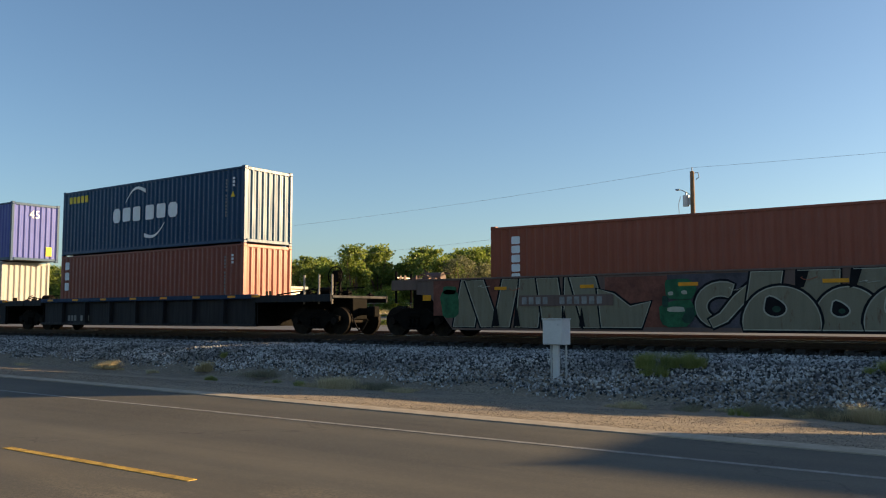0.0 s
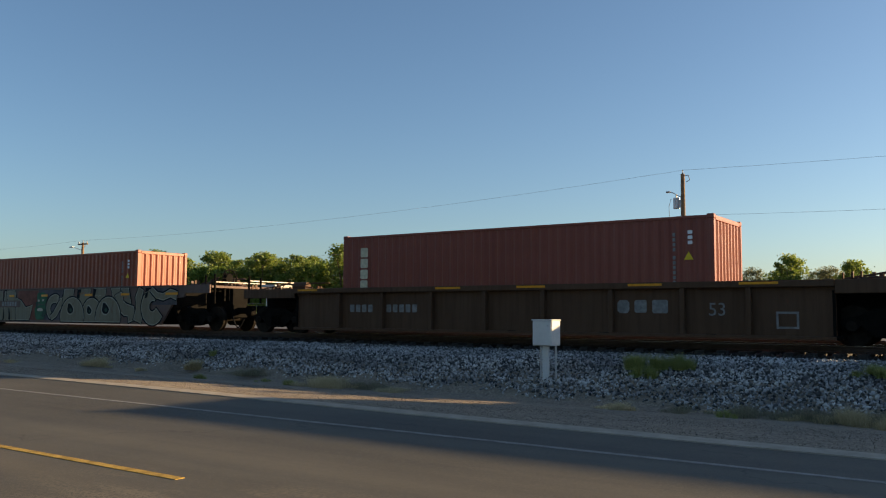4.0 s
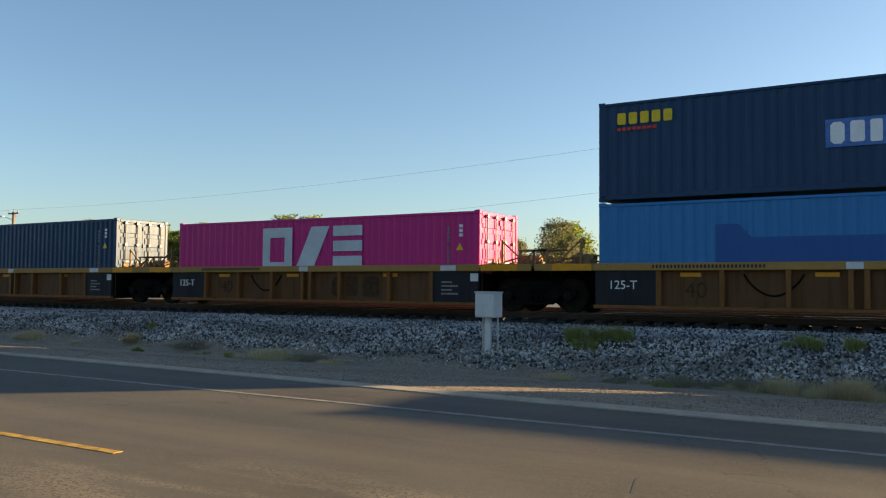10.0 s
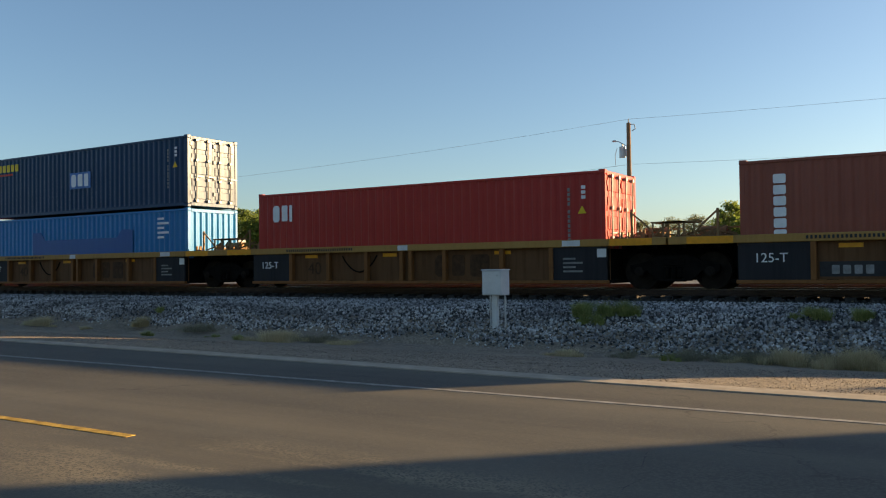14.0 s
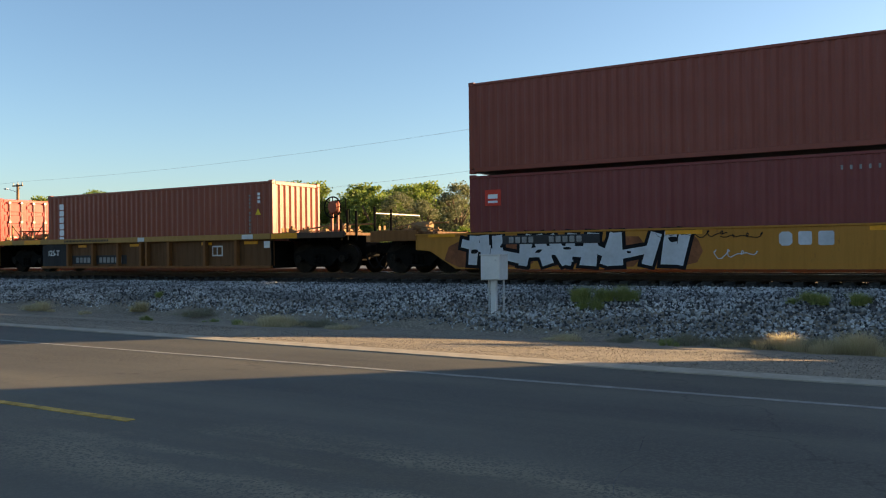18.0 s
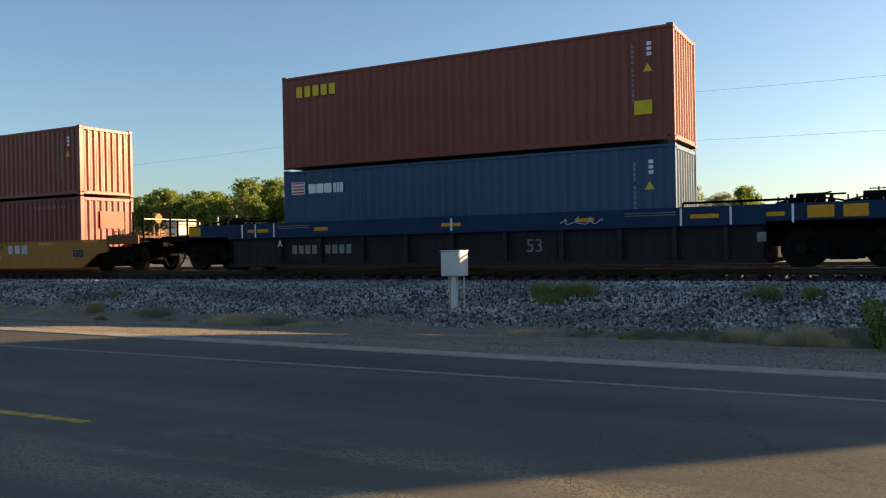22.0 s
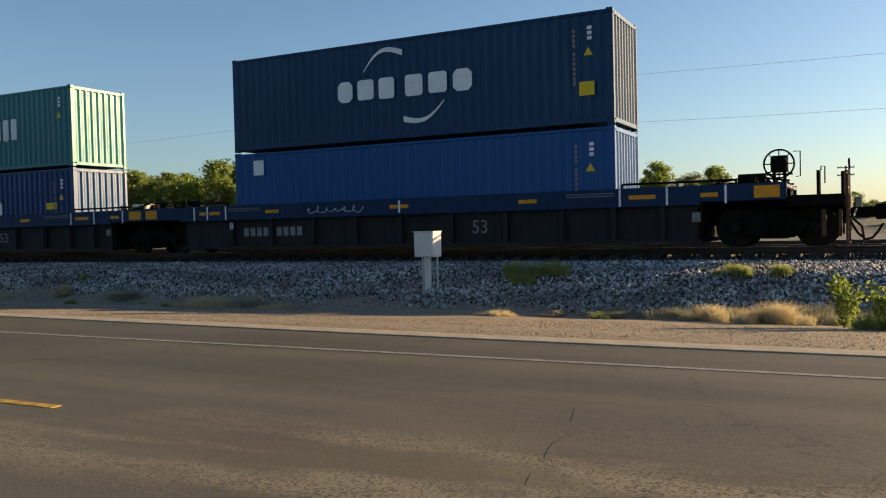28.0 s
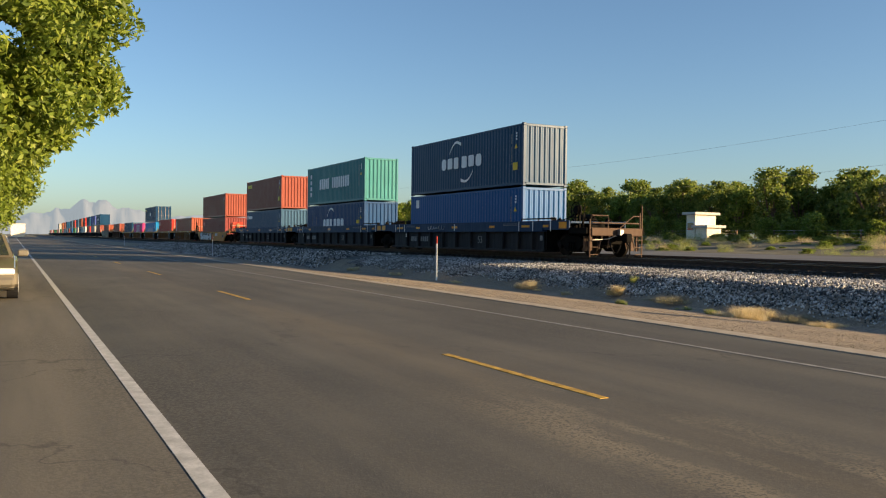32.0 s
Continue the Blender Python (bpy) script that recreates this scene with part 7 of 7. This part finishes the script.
def ridge(name, a0, a1, dist, heights, seed, label):
    g = np.random.default_rng(seed)
    n = 260
    vs, fs = [], []
    for i in range(n):
        f = i / (n - 1)
        a = radians(a0 + (a1 - a0) * f)
        h = np.interp(f, np.linspace(0, 1, len(heights)), heights)
        h = h * (0.86 + 0.16 * noise.noise((i * 0.07, seed, 0)) + 0.11 * noise.noise((i * 0.23, seed, 3)) + 0.06 * noise.noise((i * 0.6, seed, 5)))
        for d, k in ((0, 0.0), (120, 0.35), (240, 0.75), (330, 1.0), (700, 0.0)):
            r = dist + d + 60 * noise.noise((i * 0.13, d * 0.01, seed))
            vs.append((-math.sin(a) * r, math.cos(a) * r, h * (k + (0.2 * noise.noise((i * 0.4, d * 0.02, 7)) if 0 < k < 1 else 0))))
    for i in range(n - 1):
        for j in range(4):
            fs.append((i * 5 + j, i * 5 + 5 + j, i * 5 + 6 + j, i * 5 + 1 + j))
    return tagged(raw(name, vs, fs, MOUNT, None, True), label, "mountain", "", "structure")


ridge("backdrop", 64, 106, 3700, [30, 40, 60, 85, 125, 100, 175, 110, 60, 45, 35, 30, 20], 5, "blue-grey mountains on the horizon, haze put in as a faint glow")
ridge("backdrop", -20, 40, 3900, [30, 28, 34, 25, 20, 18, 12, 8], 6, "low hills on the horizon, haze put in as a faint glow")

# ---- the many small pieces ----
for i in range(-140, 40):
    o = part("tie", tm, TIE, track)
    o.location = (0.52 * i, 0, 0)
for i in range(-90, 30):
    o = part("tie_plate", pm, RAIL, track)
    o.location = (0.52 * i, 0, 0)
vs, fs = [], []
for i in list(range(-700, -140)) + list(range(40, 200)):
    x = 0.52 * i
    k = len(vs)
    vs += [(x + a, b, z) for a in (-0.115, 0.115) for b in (TRACK_Y - 1.3, TRACK_Y + 1.3) for z in (0.40, 0.598)]
    fs += [tuple(k + q for q in f) for f in ((0, 1, 3, 2), (4, 6, 7, 5), (0, 4, 5, 1), (2, 3, 7, 6), (1, 5, 7, 3))]
tagged(raw("far_ties", vs, fs, TIE, track), kind="stuff")


# ---- what moves ----
def motions():
    for th, u, y, z in MOVERS:
        walk(th, [(t, pose(u + s, y, z)) for t, s in TRAIN])
    ts, ss = [t for t, s in TRAIN], [s for t, s in TRAIN]
    n = 370
    spin = [(32.0 * i / n, float(np.interp(32.0 * i / n, ts, ss))) for i in range(n + 1)]
    for ob, dx in SPINNERS:
        walk(ob, [(t, pose(dx, 0, 0, 0, math.degrees(s / 0.455), 0)) for t, s in spin])


motions()
